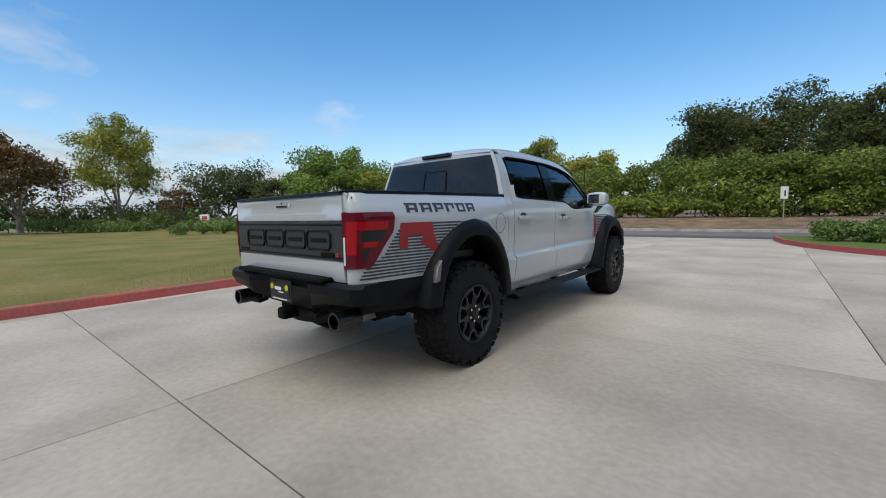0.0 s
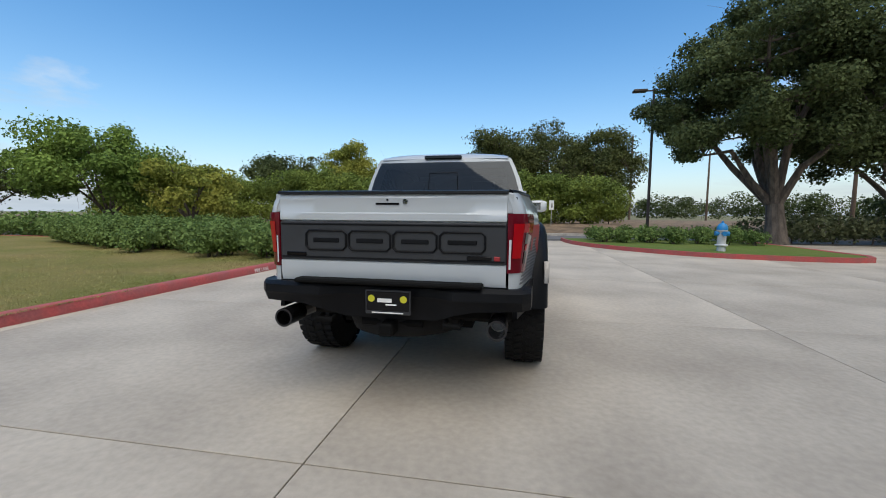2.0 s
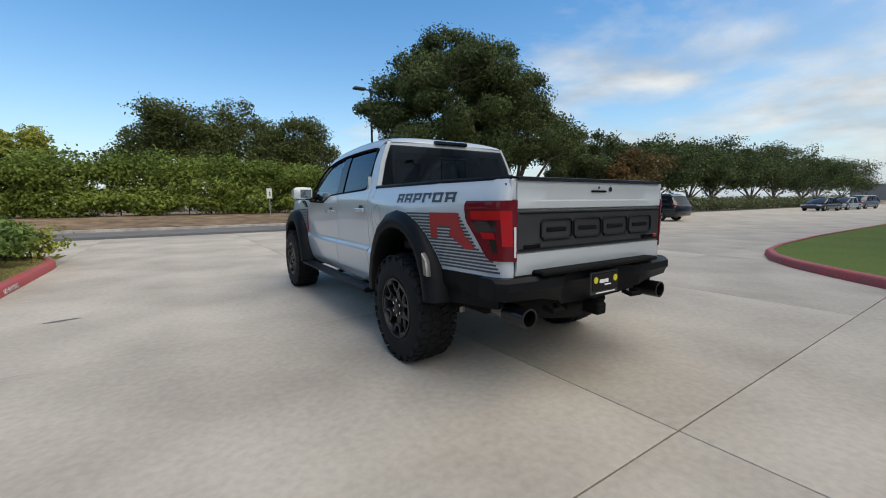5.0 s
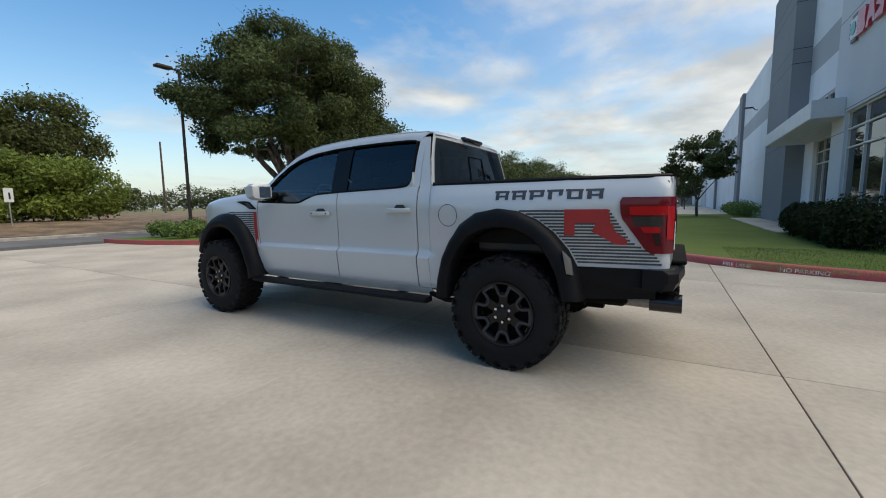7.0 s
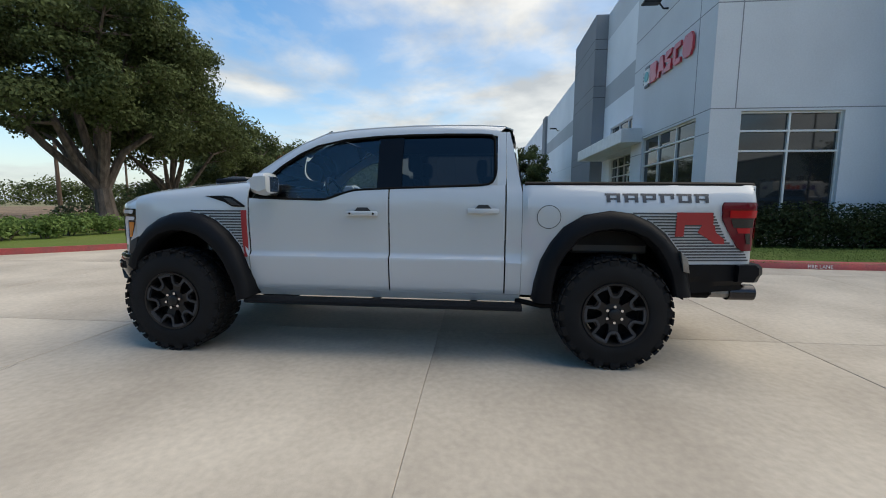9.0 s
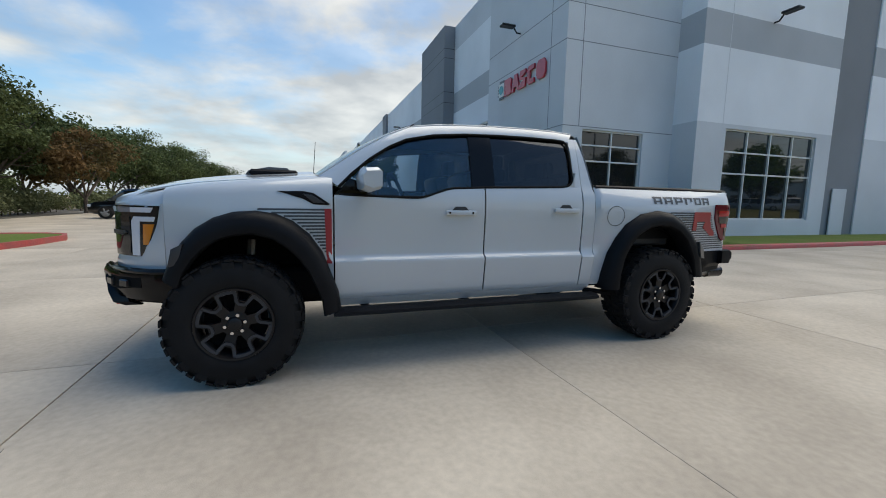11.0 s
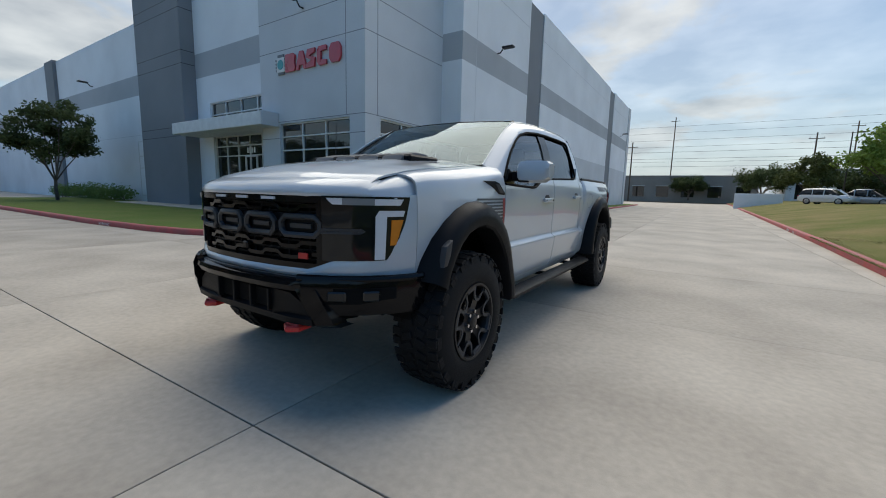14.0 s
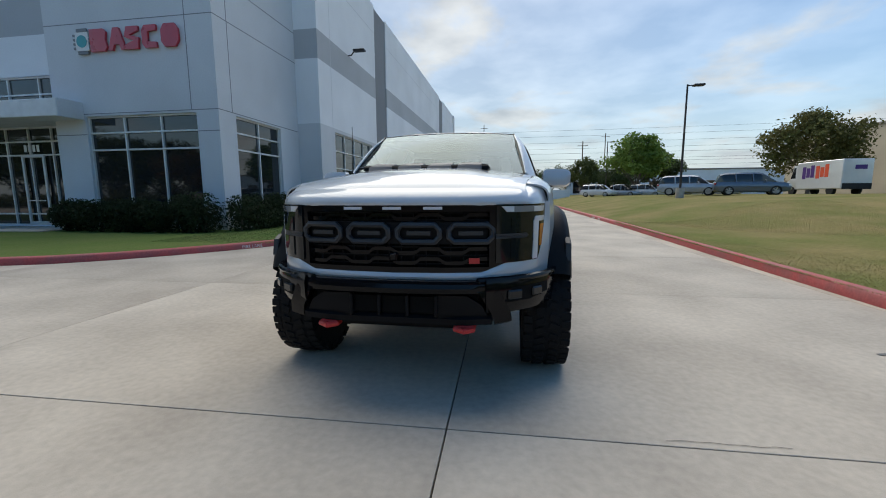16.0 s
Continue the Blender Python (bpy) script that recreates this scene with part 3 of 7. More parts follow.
for k, (x0, y0, x1, y1, h) in enumerate([(-58, -8, -50, 2, 1.1), (-50, 2, -44, 7, 1.2), (-54, 6, -46, 12, 2.4), (-39, 8.6, -31, 11, 1.0)]):
    hedge("clipped_hedge", (x0, y0), (x1, y1), 1.6, h, M_SHRUB, "clipped green hedge across the lawn", 3000, 0.12, 100 + k, 0.1)
# shrub bed at the end of the west kerb
rng = np.random.default_rng(7)
bed = []
for k in range(130):
    x = -5.45 - 11.5 * rng.random() ** 0.9
    lo = 2.5 + 0.38 * (-5.4 - x)
    y = lo + (8.7 - lo) * rng.random()
    if x > -6.2 and y > 8.0:
        continue
    bed.append((x, y, rng.uniform(1.1, 1.6), rng.uniform(0.75, 1.15)))
bushes("shrub", bed, M_SHRUB, "leafy green shrub in a planted bed", "shrub", 1500, 0.05, 8, group="shrub bed by the kerb")
bushes("ornamental_grass", [(-5.35 - 0.55 * k, 7.6 + 0.14 * k + 0.35 * (k % 2), 1.2, 0.8 + 0.1 * (k % 3)) for k in range(9)], M_YEL, "yellow-green low shrub at the bed's end", "shrub", 600, 0.06, 12, group="pale shrubs by the kerb")
for k in range(6):
    hedge("low_hedge", (-16 - 5 * k, 9.3 + 0.6 * k), (-21 - 5 * k, 9.9 + 0.6 * k), 1.5, 1.15, M_SHRUB, "loose green shrubs along the lawn's end", 2200, 0.1, 120 + k, 0.2)
# corner island
rng = np.random.default_rng(17)
bushes("shrub", [(4.2 + 1.0 * k + rng.uniform(-.2, .2), 13.4 - 0.15 * k + rng.uniform(-.4, .4), 1.4, rng.uniform(0.55, 0.8)) for k in range(6)]
       + [(4.4 + 1.1 * k, 14.8 + rng.uniform(-.3, .3), 1.4, 0.75) for k in range(6)], M_SHRUB, "low green shrub on the corner island", "shrub", 800, 0.06, 18, group="shrubs on the corner island")
bushes("boxwood", [(10.1, 12.6, 1.3, 0.6), (10.2, 13.8, 1.2, 0.62)], M_SHRUB, "low rounded green bush beside the hydrant", "shrub", 900, 0.05, 19)
for k in range(5):
    hedge("sage_hedge", (12.5 + 4.6 * k, 17.2 + 0.5 * k), (17.2 + 4.6 * k, 17.7 + 0.5 * k), 1.9, 1.5, M_SAGE, "silver-green sage shrubs along the drive", 3200, 0.09, 140 + k, 0.2, 0.05)
for k in range(8):
    hedge("sage_hedge", (38 + 9 * k, 19.5), (47 + 9 * k, 19.6), 2.2, 1.7, M_SAGE, "silver-green shrubs along the far drive", 1800, 0.16, 160 + k, 0.2, 0.0)
for k, (x, y, h, s) in enumerate([(42, 25, 8, 4.8), (50, 25, 9.0, 5.5), (59, 25, 9, 5), (68, 26, 10, 6), (80, 25, 10, 6), (93, 26, 10, 6), (36, 26, 6.5, 3.6), (108, 26, 10.5, 6.5), (125, 28, 10, 7), (145, 28, 10, 8)]):
    tree("oak_tree", x, y, h, s, 1.2, M_OAK, M_BARK, "dark oak in the far row along the drive", 12000, 0.17, 180 + k, 0.25, 30)
# small oaks in front of the long facade
tree("young_oak_tree", 33.0, -4.3, 6.7, 2.3, 1.8, M_OAK, M_BARK, "young oak with a narrow dark crown", 9000, 0.1, 200, 0.1, 26, 0.75)
for k, (x, y, h) in enumerate([(75, -4, 6.2), (112, -4, 6.5), (140, -4, 6.5)]):
    tree("young_oak_tree", x, y, h, 2.4, 1.4, M_OAK, M_BARK, "young oak before the long facade", 2500, 0.18, 210 + k, 0.1, 18, 0.8)
# clipped hedge under the office windows
for k in range(4):
    hedge("clipped_hedge", (8.9 + 1.42 * k, -6.65), (10.32 + 1.42 * k, -6.65), 1.15, 1.12, M_HOLLY, "dark clipped hedge under the office windows", 5200, 0.045, 230 + k, 0.04, 0.13, 0.4)
for k in range(3):
    hedge("clipped_hedge", (8.2, -7.0 - 1.9 * k), (8.2, -8.9 - 1.9 * k), 1.1, 1.15, M_HOLLY, "dark clipped hedge round the building's corner", 5200, 0.045, 240 + k, 0.04, 0.13, 0.4)
for k in range(3):
    hedge("ground_cover", (31 + 5 * k, -7.4), (36 + 5 * k, -7.4), 1.4, 0.6, M_SHRUB, "low green planting at the foot of the facade", 1800, 0.07, 250 + k, 0.1, 0.13)


def grass(name, n, area, m, z, seed, label):
    """Short blades over an area, thinned by patches."""
    r = np.random.default_rng(seed)
    pts = area(r, n)
    h = r.uniform(0.012, 0.032, len(pts))
    a = r.uniform(0, 6.28, len(pts))
    vs, fs = [], []
    for k, (x, y) in enumerate(pts):
        c, s, w = math.cos(a[k]), math.sin(a[k]), 0.004
        zz = z + bank(x, y)
        vs += [(x - c * w, y - s * w, zz), (x + c * w, y + s * w, zz), (x + s * h[k] * 0.9, y - c * h[k] * 0.9, zz + h[k])]
        fs.append((3 * k, 3 * k + 1, 3 * k + 2))
    ob = raw(name, vs, fs, m)
    tagged(ob, label, "grass", kind="stuff")


def west_area(r, n):
    y = r.uniform(-13, 8, n)
    return np.stack([-4.86 + 0.02 * (y < -3) * (y + 3) - 7.5 * r.random(n) ** 1.8, y], 1)


grass("grass", 110000, west_area, M_BLADE, 0.13, 31, "short dry grass blades of the lawn")
grass("grass", 26000, lambda r, n: np.stack([4.55 + 4.0 * r.random(n), -12 + 8.0 * r.random(n)], 1), M_BLADEG, 0.13, 32, "short green grass blades by the building")


# ---- warehouse building ----
building = thing("warehouse", "tall concrete panel warehouse in three greys with dark glazing", "building", kind="")
FY, RY, SX, MX = -7.55, -8.35, 8.95, 7.85      # office front, recessed front, office side, warehouse side
TOP = 12.95


def slab_wall(name, x0, x1, y0, y1, z0, z1, m, label="", holes=()):
    """A wall slab; holes: (axis along the wall, a0, a1, z0, z1) openings through it."""
    b = B()
    along = 0 if abs(x1 - x0) > abs(y1 - y0) else 1
    lo, hi = (x0, x1) if along == 0 else (y0, y1)
    cuts_a = sorted({lo, hi, *[h[0] for h in holes], *[h[1] for h in holes]})
    cuts_z = sorted({z0, z1, *[h[2] for h in holes], *[h[3] for h in holes]})
    for a0, a1 in zip(cuts_a, cuts_a[1:]):
        for c0, c1 in zip(cuts_z, cuts_z[1:]):
            am, cm = (a0 + a1) / 2, (c0 + c1) / 2
            if any(h[0] < am < h[1] and h[2] < cm < h[3] for h in holes):
                continue
            if along == 0:
                box(b, (am, (y0 + y1) / 2, cm), (a1 - a0, abs(y1 - y0), c1 - c0))
            else:
                box(b, ((x0 + x1) / 2, am, cm), (abs(x1 - x0), a1 - a0, c1 - c0))
    bmesh.ops.remove_doubles(b, verts=b.verts, dist=0.0005)
    return part(name, b, m, building, label, 0)


def window_grid(axis, at, a0, a1, z0, z1, cols, rows_z, depth=0.16, bar=0.06, sign=1):
    """A glazed opening in a wall: glass set back, white mullions and transoms. axis 0: wall along x at y = at."""
    win = new("window")
    win.parent = building

    def place(a, d, z):
        return (a, at - sign * d, z) if axis == 0 else (at + sign * d, a, z)

    def size(a, d, z):
        return (a, d, z) if axis == 0 else (d, a, z)
    xs = [a0 + (a1 - a0) * k / cols for k in range(cols + 1)]
    zs = [z0, *rows_z, z1]
    for k in range(cols):
        for j in range(len(zs) - 1):
            b = B()
            box(b, place((xs[k] + xs[k + 1]) / 2, depth, (zs[j] + zs[j + 1]) / 2), size(xs[k + 1] - xs[k] - bar * 0.9, 0.02, zs[j + 1] - zs[j] - bar * 0.9))
            part("pane", b, M_BGLASS, win, "", 0)
    for x in xs:
        b = B()
        box(b, place(min(max(x, a0 + bar / 2), a1 - bar / 2), depth - 0.03, (z0 + z1) / 2), size(bar, 0.10, z1 - z0), 0.006)
        part("mullion", b, M_FRAME, win, "", 0)
    for z in zs:
        b = B()
        box(b, place((a0 + a1) / 2, depth - 0.03, min(max(z, z0 + bar / 2), z1 - bar / 2)), size(a1 - a0, 0.094, bar), 0.006)
        part("transom", b, M_FRAME, win, "", 0)
    return win


def groove(axis, at, a0, a1, z0, z1, sign=1, m=None):
    """A shadow joint between panels, 25 mm wide, standing just clear of the face."""
    b = B()
    c = ((a0 + a1) / 2, at, (z0 + z1) / 2) if axis == 0 else (at, (a0 + a1) / 2, (z0 + z1) / 2)
    s = (max(a1 - a0, 0.028), 0.006, max(z1 - z0, 0.028)) if axis == 0 else (0.006, max(a1 - a0, 0.028), max(z1 - z0, 0.028))
    box(b, c, s)
    part("panel_joint", b, m or M_PANEL_D, building, "", 0)


T = 0.3
# office block: front with a three-bay window, side with a two-bay window
FW = (9.78, 14.2, 0.5, 4.1)
SW = (-11.27, -8.42, 0.5, 4.1)
slab_wall("front_wall", SX, 15.5, FY - T, FY, 0, TOP, M_PANEL_M, "mid-grey concrete front wall", [FW])
slab_wall("side_wall", SX, SX + T, -12.75, FY - T, 0, TOP, M_PANEL_M, "mid-grey concrete side wall", [SW])
window_grid(0, FY, *FW, 3, (2.94, 3.53))
window_grid(1, SX, *SW, 2, (2.94, 3.53))
for z in (4.18, 7.18, 8.45):
    groove(0, FY + 0.001, SX, 15.5, z, z)
    groove(1, SX - 0.001, -12.75, FY, z, z)
for z in (3.48,):
    groove(0, FY + 0.001, SX, 9.78, z, z), groove(0, FY + 0.001, 14.2, 15.5, z, z)
for x in (9.95,):
    groove(0, FY + 0.002, x, x, 4.18, TOP)
groove(1, SX - 0.002, -8.25, -8.25, 4.18, TOP)
# the block's inner return and the recessed entrance bay
slab_wall("return_wall", 15.2, 15.5, RY, FY - T, 0, TOP, M_PANEL_M)
EW = (15.9, 21.35, 0.16, 4.0)
UW = (15.75, 21.55, 4.9, 5.85)
slab_wall("entrance_wall", 15.5, 22.9, RY - T, RY, 0, 5.95, M_PANEL_L, "pale entrance wall", [EW, UW])
slab_wall("entrance_wall", 15.5, 22.9, RY - T, RY, 5.95, 7.3, M_PANEL_L)
slab_wall("entrance_band", 15.5, 22.9, RY - T, RY, 7.3, 8.6, M_BAND)
slab_wall("entrance_wall", 15.5, 22.9, RY - T, RY, 8.6, 11.4, M_PANEL_L)
slab_wall("entrance_parapet", 15.5, 22.9, RY - T, RY, 11.4, TOP, M_PANEL_M)
window_grid(0, RY, *UW, 4, (5.2,))
window_grid(0, RY, *EW, 5, (0.62, 2.93, 3.45), 0.2)
# entrance door with its pale stile frame
door = new("door")
door.parent = building
for nm, c, s in (("stile", (17.43, RY - 0.1, 1.54), (0.09, 0.07, 2.74)), ("stile", (18.42, RY - 0.1, 1.54), (0.09, 0.07, 2.74)),
                 ("rail", (17.92, RY - 0.1, 2.88), (1.08, 0.074, 0.09)), ("rail", (17.92, RY - 0.1, 0.24), (1.08, 0.074, 0.16)), ("push_bar", (17.92, RY - 0.05, 1.15), (0.8, 0.03, 0.04))):
    b = B()
    box(b, c, s, 0.008)
    part(nm, b, M_FRAME, door, "", 0)
for k in range(4):
    b = B()
    box(b, (18.28 - 0.2 * k, RY - 0.13, 3.19), (0.13, 0.012, 0.27), 0.01)
    part("number_bar", b, M_SIGNW, door, "white number bar over the door", 0)
# canopy over the entrance
canopy = new("canopy")
canopy.parent = building
b = B()
box(b, (18.35, -7.12, 4.28), (8.1, 0.84, 0.58), 0.02)
box(b, (19.0, -7.95, 4.28), (6.9, 0.80, 0.575), 0.02)
part("fascia", b, M_CANOPY, canopy, "white canopy fascia")
b = B()
box(b, (14.27, -7.12, 4.28), (0.06, 0.85, 0.60), 0.01)
part("end_cap", b, M_PANEL_M, canopy)
# dark tower beside the entrance
slab_wall("tower", 22.9, 28.5, RY - 1.2, -7.6, 0, 12.95, M_PANEL_D, "dark grey tower panel")
for z in (4.1, 4.6, 8.0, 8.7, 10.9, 11.5):
    groove(0, -7.6 + 0.001, 22.9, 28.5, z, z, m=M_BLACKM)
    groove(1, 22.9 - 0.001, RY, -7.6, z, z, m=M_BLACKM)


def long_bay(x0, x1, top):
    slab_wall("bay_wall", x0, x1, RY - T, RY, 0, 4.6, M_PANEL_L)
    slab_wall("bay_wall", x0, x1, RY - T, RY, 4.6, 7.2, M_PANEL_L)
    slab_wall("bay_band", x0, x1, RY - T, RY, 7.2, 8.5, M_BAND, "mid-grey painted band")
    slab_wall("bay_wall", x0, x1, RY - T, RY, 8.5, top, M_PANEL_L)
    groove(0, RY + 0.001, x0, x1, 4.6, 4.6, m=M_PANEL_M)


bays = [(28.5, 46.6, 11.7), (48.8, 74.5, 11.8), (76.5, 102, 11.9), (118, 160, 11.9), (162, 200, 11.9), (202, 250, 11.9)]
for x0, x1, top in bays:
    long_bay(x0, x1, top)
for x0, x1, top in ((46.6, 48.8, 11.8), (74.5, 76.5, 12.0), (102, 118, 13.5), (160, 162, 12), (200, 202, 12), (250, 256, 13)):
    slab_wall("pier", x0, x1, RY - T, RY + 0.25, 0, top, M_PANEL_D if x1 - x0 < 5 else M_PANEL_M, "dark grey pier")
b = B()
window_grid(0, RY + 0.001, 29.2, 31.2, 0.5, 4.2, 2, (2.4, 3.2), 0.06)
# warehouse side: pale panels with bands, dark pilasters, a window, doors
WW = (-19.75, -14.3, 0.8, 4.38)
slab_wall("jog_wall", MX, SX, -13.05, -12.75, 0, 4.55, M_PANEL_M)
slab_wall("jog_wall", MX, SX, -13.05, -12.75, 4.55, 7.36, M_PANEL_L)
slab_wall("jog_wall", MX, SX, -13.05, -12.75, 7.36, 8.6, M_BAND)
slab_wall("jog_wall", MX, SX, -13.05, -12.75, 8.6, TOP, M_PANEL_L)
for y0, y1, low in ((-20.75, -13.05, [WW]), (-44.6, -23.1, []), (-56.7, -47.0, [])):
    slab_wall("bay_wall", MX, MX + T, y0, y1, 0, 4.55, M_PANEL_M, "mid-grey lower wall", low)
    slab_wall("bay_wall", MX, MX + T, y0, y1, 4.55, 7.36, M_PANEL_L)
    slab_wall("bay_band", MX, MX + T, y0, y1, 7.36, 8.6, M_BAND)
    slab_wall("bay_wall", MX, MX + T, y0, y1, 8.6, TOP, M_PANEL_L)
    for z in (11.3, 1.1):
        groove(1, MX - 0.001, y0 if not low or z > 2 else -13.9, y1, z, z, m=M_PANEL_M)
groove(1, MX - 0.001, -14.1, -14.1, 4.3, TOP, m=M_PANEL_M)
window_grid(1, MX, *WW, 4, (2.65, 3.5))
for y0, y1, top in ((-23.1, -20.75, TOP - 0.1), (-47.0, -44.6, TOP - 0.15)):
    slab_wall("pilaster", MX + 0.05, MX + 0.4, y0, y1, 0, top, M_PANEL_D, "dark grey recessed pilaster")
slab_wall("end_pier", MX - 0.08, MX + 0.4, -58.0, -56.7, 0, TOP + 0.05, M_PANEL_M)
for y in (-20.85, -48.6):
    sd = new("side_door")
    sd.parent = building
    b = B()
    box(b, (MX - 0.02, y - (0.9 if y > -30 else 0), 1.18), (0.05, 1.0, 2.1), 0.01)
    part("door_leaf", b, M_PANEL_M, sd, "grey steel door", 0)
# roof and the far walls close the block
b = B()
box(b, (133, -33.5, 10.6), (247, 48, 0.3))
part("roof", b, M_PANEL_M, building, "", 0)
b = B()
box(b, (133, -58.1, 6.0), (249, 0.3, 12.0))
part("back_wall", b, M_PANEL_M, building, "", 0)
b = B()
box(b, (256, -33, 6.0), (0.3, 48, 12.0))
part("back_wall", b, M_PANEL_M, building, "", 0)
# wall lamps on short arms
def wall_lamp(x, y, z, out):
    lamp = thing("wall_lamp", "black flat wall-mounted floodlight on a bent arm", "lamp", group="wall floodlights")
    o = Vector(out)
    b = B()
    tube(b, [Vector((x, y, z - 0.12)), Vector((x, y, z - 0.12)) + o * 0.18, Vector((x, y, z + 0.06)) + o * 0.32], 0.035, 6)
    part("arm", b, M_BLACKM, lamp)
    b = B()
    box(b, Vector((x, y, z + 0.1)) + o * 0.62, (0.62 if o.x else 0.34, 0.62 if o.y else 0.34, 0.09), 0.02)
    part("housing", b, M_BLACKM, lamp)


wall_lamp(MX, -16.35, 8.72, (-1, 0, 0)), wall_lamp(MX, -52, 8.9, (-1, 0, 0))
wall_lamp(12.4, FY, 8.70, (0, 1, 0)), wall_lamp(38.5, RY, 8.8, (0, 1, 0)), wall_lamp(66, RY, 8.8, (0, 1, 0))
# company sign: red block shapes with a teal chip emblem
sign = thing("wall_sign", "red block-shaped wall sign with a teal square emblem", "sign")
SZ0, SZ1 = 6.2, 6.92
glyphs = [(12.88, [[(0, 0), (.62, 0), (.74, .16), (.66, .5), (.72, .86), (.6, 1), (0, 1)]]),
          (12.18, [[(0, 0), (.2, 0), (.26, .25), (.5, .25), (.56, 0), (.76, 0), (.5, 1), (.26, 1)]]),
          (11.52, [[(0, 0), (.56, 0), (.62, .5), (.2, .62), (.6, .8), (.6, 1), (.1, 1), (0, .55), (.4, .38), (0, .2)]]),
          (10.84, [[(.12, 0), (.6, 0), (.6, .24), (.24, .28), (.24, .72), (.6, .76), (.6, 1), (.12, 1), (0, .8), (0, .2)]]),
          (10.12, [[(.14, 0), (.58, 0), (.72, .25), (.72, .75), (.58, 1), (.14, 1), (0, .75), (0, .25)]])]
for x, shapes in glyphs:
    for s in shapes:
        b = B()
        prism(b, [(x + 0.66 - u * 0.9, SZ0 + 0.72 * v) for u, v in s], 1, FY + 0.03, FY + 0.11)
        part("sign_block", b, M_RSIGN, sign, "red raised sign block", 0)
b = B()
prism(b, [(x, z) for x, z in ((13.62, 6.26), (14.14, 6.26), (14.14, 6.86), (13.62, 6.86))], 1, FY + 0.03, FY + 0.09)
part("emblem_plate", b, M_SIGNW, sign, "white emblem plate", 0)
b = B()
tube(b, [(13.88, FY + 0.085, 6.56), (13.88, FY + 0.11, 6.56)], 0.2, 16)
part("emblem_disc", b, M_TEAL, sign, "teal emblem disc")
for k in range(4):
    for xx in (13.57, 14.19):
        b = B()
        box(b, (xx, FY + 0.06, 6.35 + 0.14 * k), (0.1, 0.05, 0.07))
        part("emblem_pin", b, M_PANEL_D, sign, "", 0)
for zz in (6.2, 6.93):
    b = B()
    box(b, (13.88, FY + 0.06, zz), (0.4, 0.05, 0.1))
    part("emblem_pin", b, M_PANEL_D, sign, "", 0)
# walk to the entrance
b = B()
box(b, (22, -7.05, 0.08), (14.5, 1.9, 0.17), 0.01)
struct("entrance_walk", b, M_CONC, "pale concrete walk before the entrance", "walk")


# ---- street furniture ----
def area_light(x, y, h, arm, label, base=0.35):
    lamp = thing("street_lamp", label, "street lamp", pose(x, y, bank(x, y) + 0.05), "car park lamps")
    b = B()
    tube(b, [(0, 0, -0.3), (0, 0, 0.6)], 0.28, 12)
    part("base", b, M_KERBC, lamp, "round concrete base")
    b = B()
    tube(b, [(0, 0, 0.6), (0, 0, h)], [0.085, 0.06], 8)
    part("pole", b, M_POST, lamp)
    a = Vector(arm).normalized()
    b = B()
    box(b, (a.x * 0.28, a.y * 0.28, h - 0.08), (0.5 if abs(a.x) > .5 else 0.07, 0.5 if abs(a.y) > .5 else 0.07, 0.07), 0.01)
    part("arm", b, M_POST, lamp)
    b = B()
    box(b, (a.x * 0.72, a.y * 0.72, h - 0.07), (0.72 if abs(a.x) > .5 else 0.42, 0.72 if abs(a.y) > .5 else 0.42, 0.13), 0.03)
    part("head", b, M_POST, lamp)


area_light(7.7, 18.9, 8.1, (-1, 0, 0), "dark bronze car park lamp on the island")
area_light(-12.75, -26.6, 7.7, (-1, 0, 0), "dark bronze car park lamp at the lawn's edge")
area_light(-15.5, -62, 8.2, (-1, 0, 0), "dark bronze car park lamp farther off")
area_light(-18, -95, 8.2, (-1, 0, 0), "dark bronze car park lamp far off")

post = thing("sign_post", "small white traffic sign on a thin steel post", "sign", pose(2.97, 26.7, 0.2))
b = B()
box(b, (0, 0, 1.0), (0.05, 0.05, 2.3))
part("post", b, M_GALV, post)
b = B()
box(b, (0, -0.035, 1.82), (0.36, 0.012, 0.72), 0.004)
part("plate", b, M_SIGNW, post, "white sign plate", 0)
b = B()
box(b, (0.03, -0.045, 1.78), (0.07, 0.008, 0.34))
part("arrow_bar", b, M_BLACKM, post, "black bar on the sign", 0)

marker = thing("marker_sign", "low white marker sign with a red block", "sign", pose(-37.0, 9.4, 0.1, 0, 0, 60))
b = B()
box(b, (0, 0, 0.75), (0.75, 0.3, 1.5), 0.03)
part("pillar", b, M_SIGNW, marker)
b = B()
box(b, (0, -0.155, 1.2), (0.42, 0.02, 0.3), 0.004)
part("red_block", b, M_RSIGN, marker, "red sign block", 0)

hyd = thing("fire_hydrant", "blue-topped silver fire hydrant on the grass island", "fire hydrant", pose(7.4, 9.45, 0.30))
b = B()
loft(b, [[(r * c, r * s, z) for c, s in ring(0, 14)] for r, z in ((0.13, -0.25), (0.13, 0.0), (0.19, 0.01), (0.19, 0.05), (0.13, 0.07), (0.125, 0.48), (0.16, 0.5), (0.16, 0.54))], True, True)
part("barrel", b, M_HYD_W, hyd)
b = B()
loft(b, [[(r * c, r * s, z) for c, s in ring(0, 14)] for r, z in ((0.165, 0.54), (0.165, 0.58), (0.15, 0.66), (0.10, 0.74), (0.04, 0.77), (0.035, 0.83))], True, True)
part("bonnet", b, M_HYD_B, hyd, "blue domed bonnet")
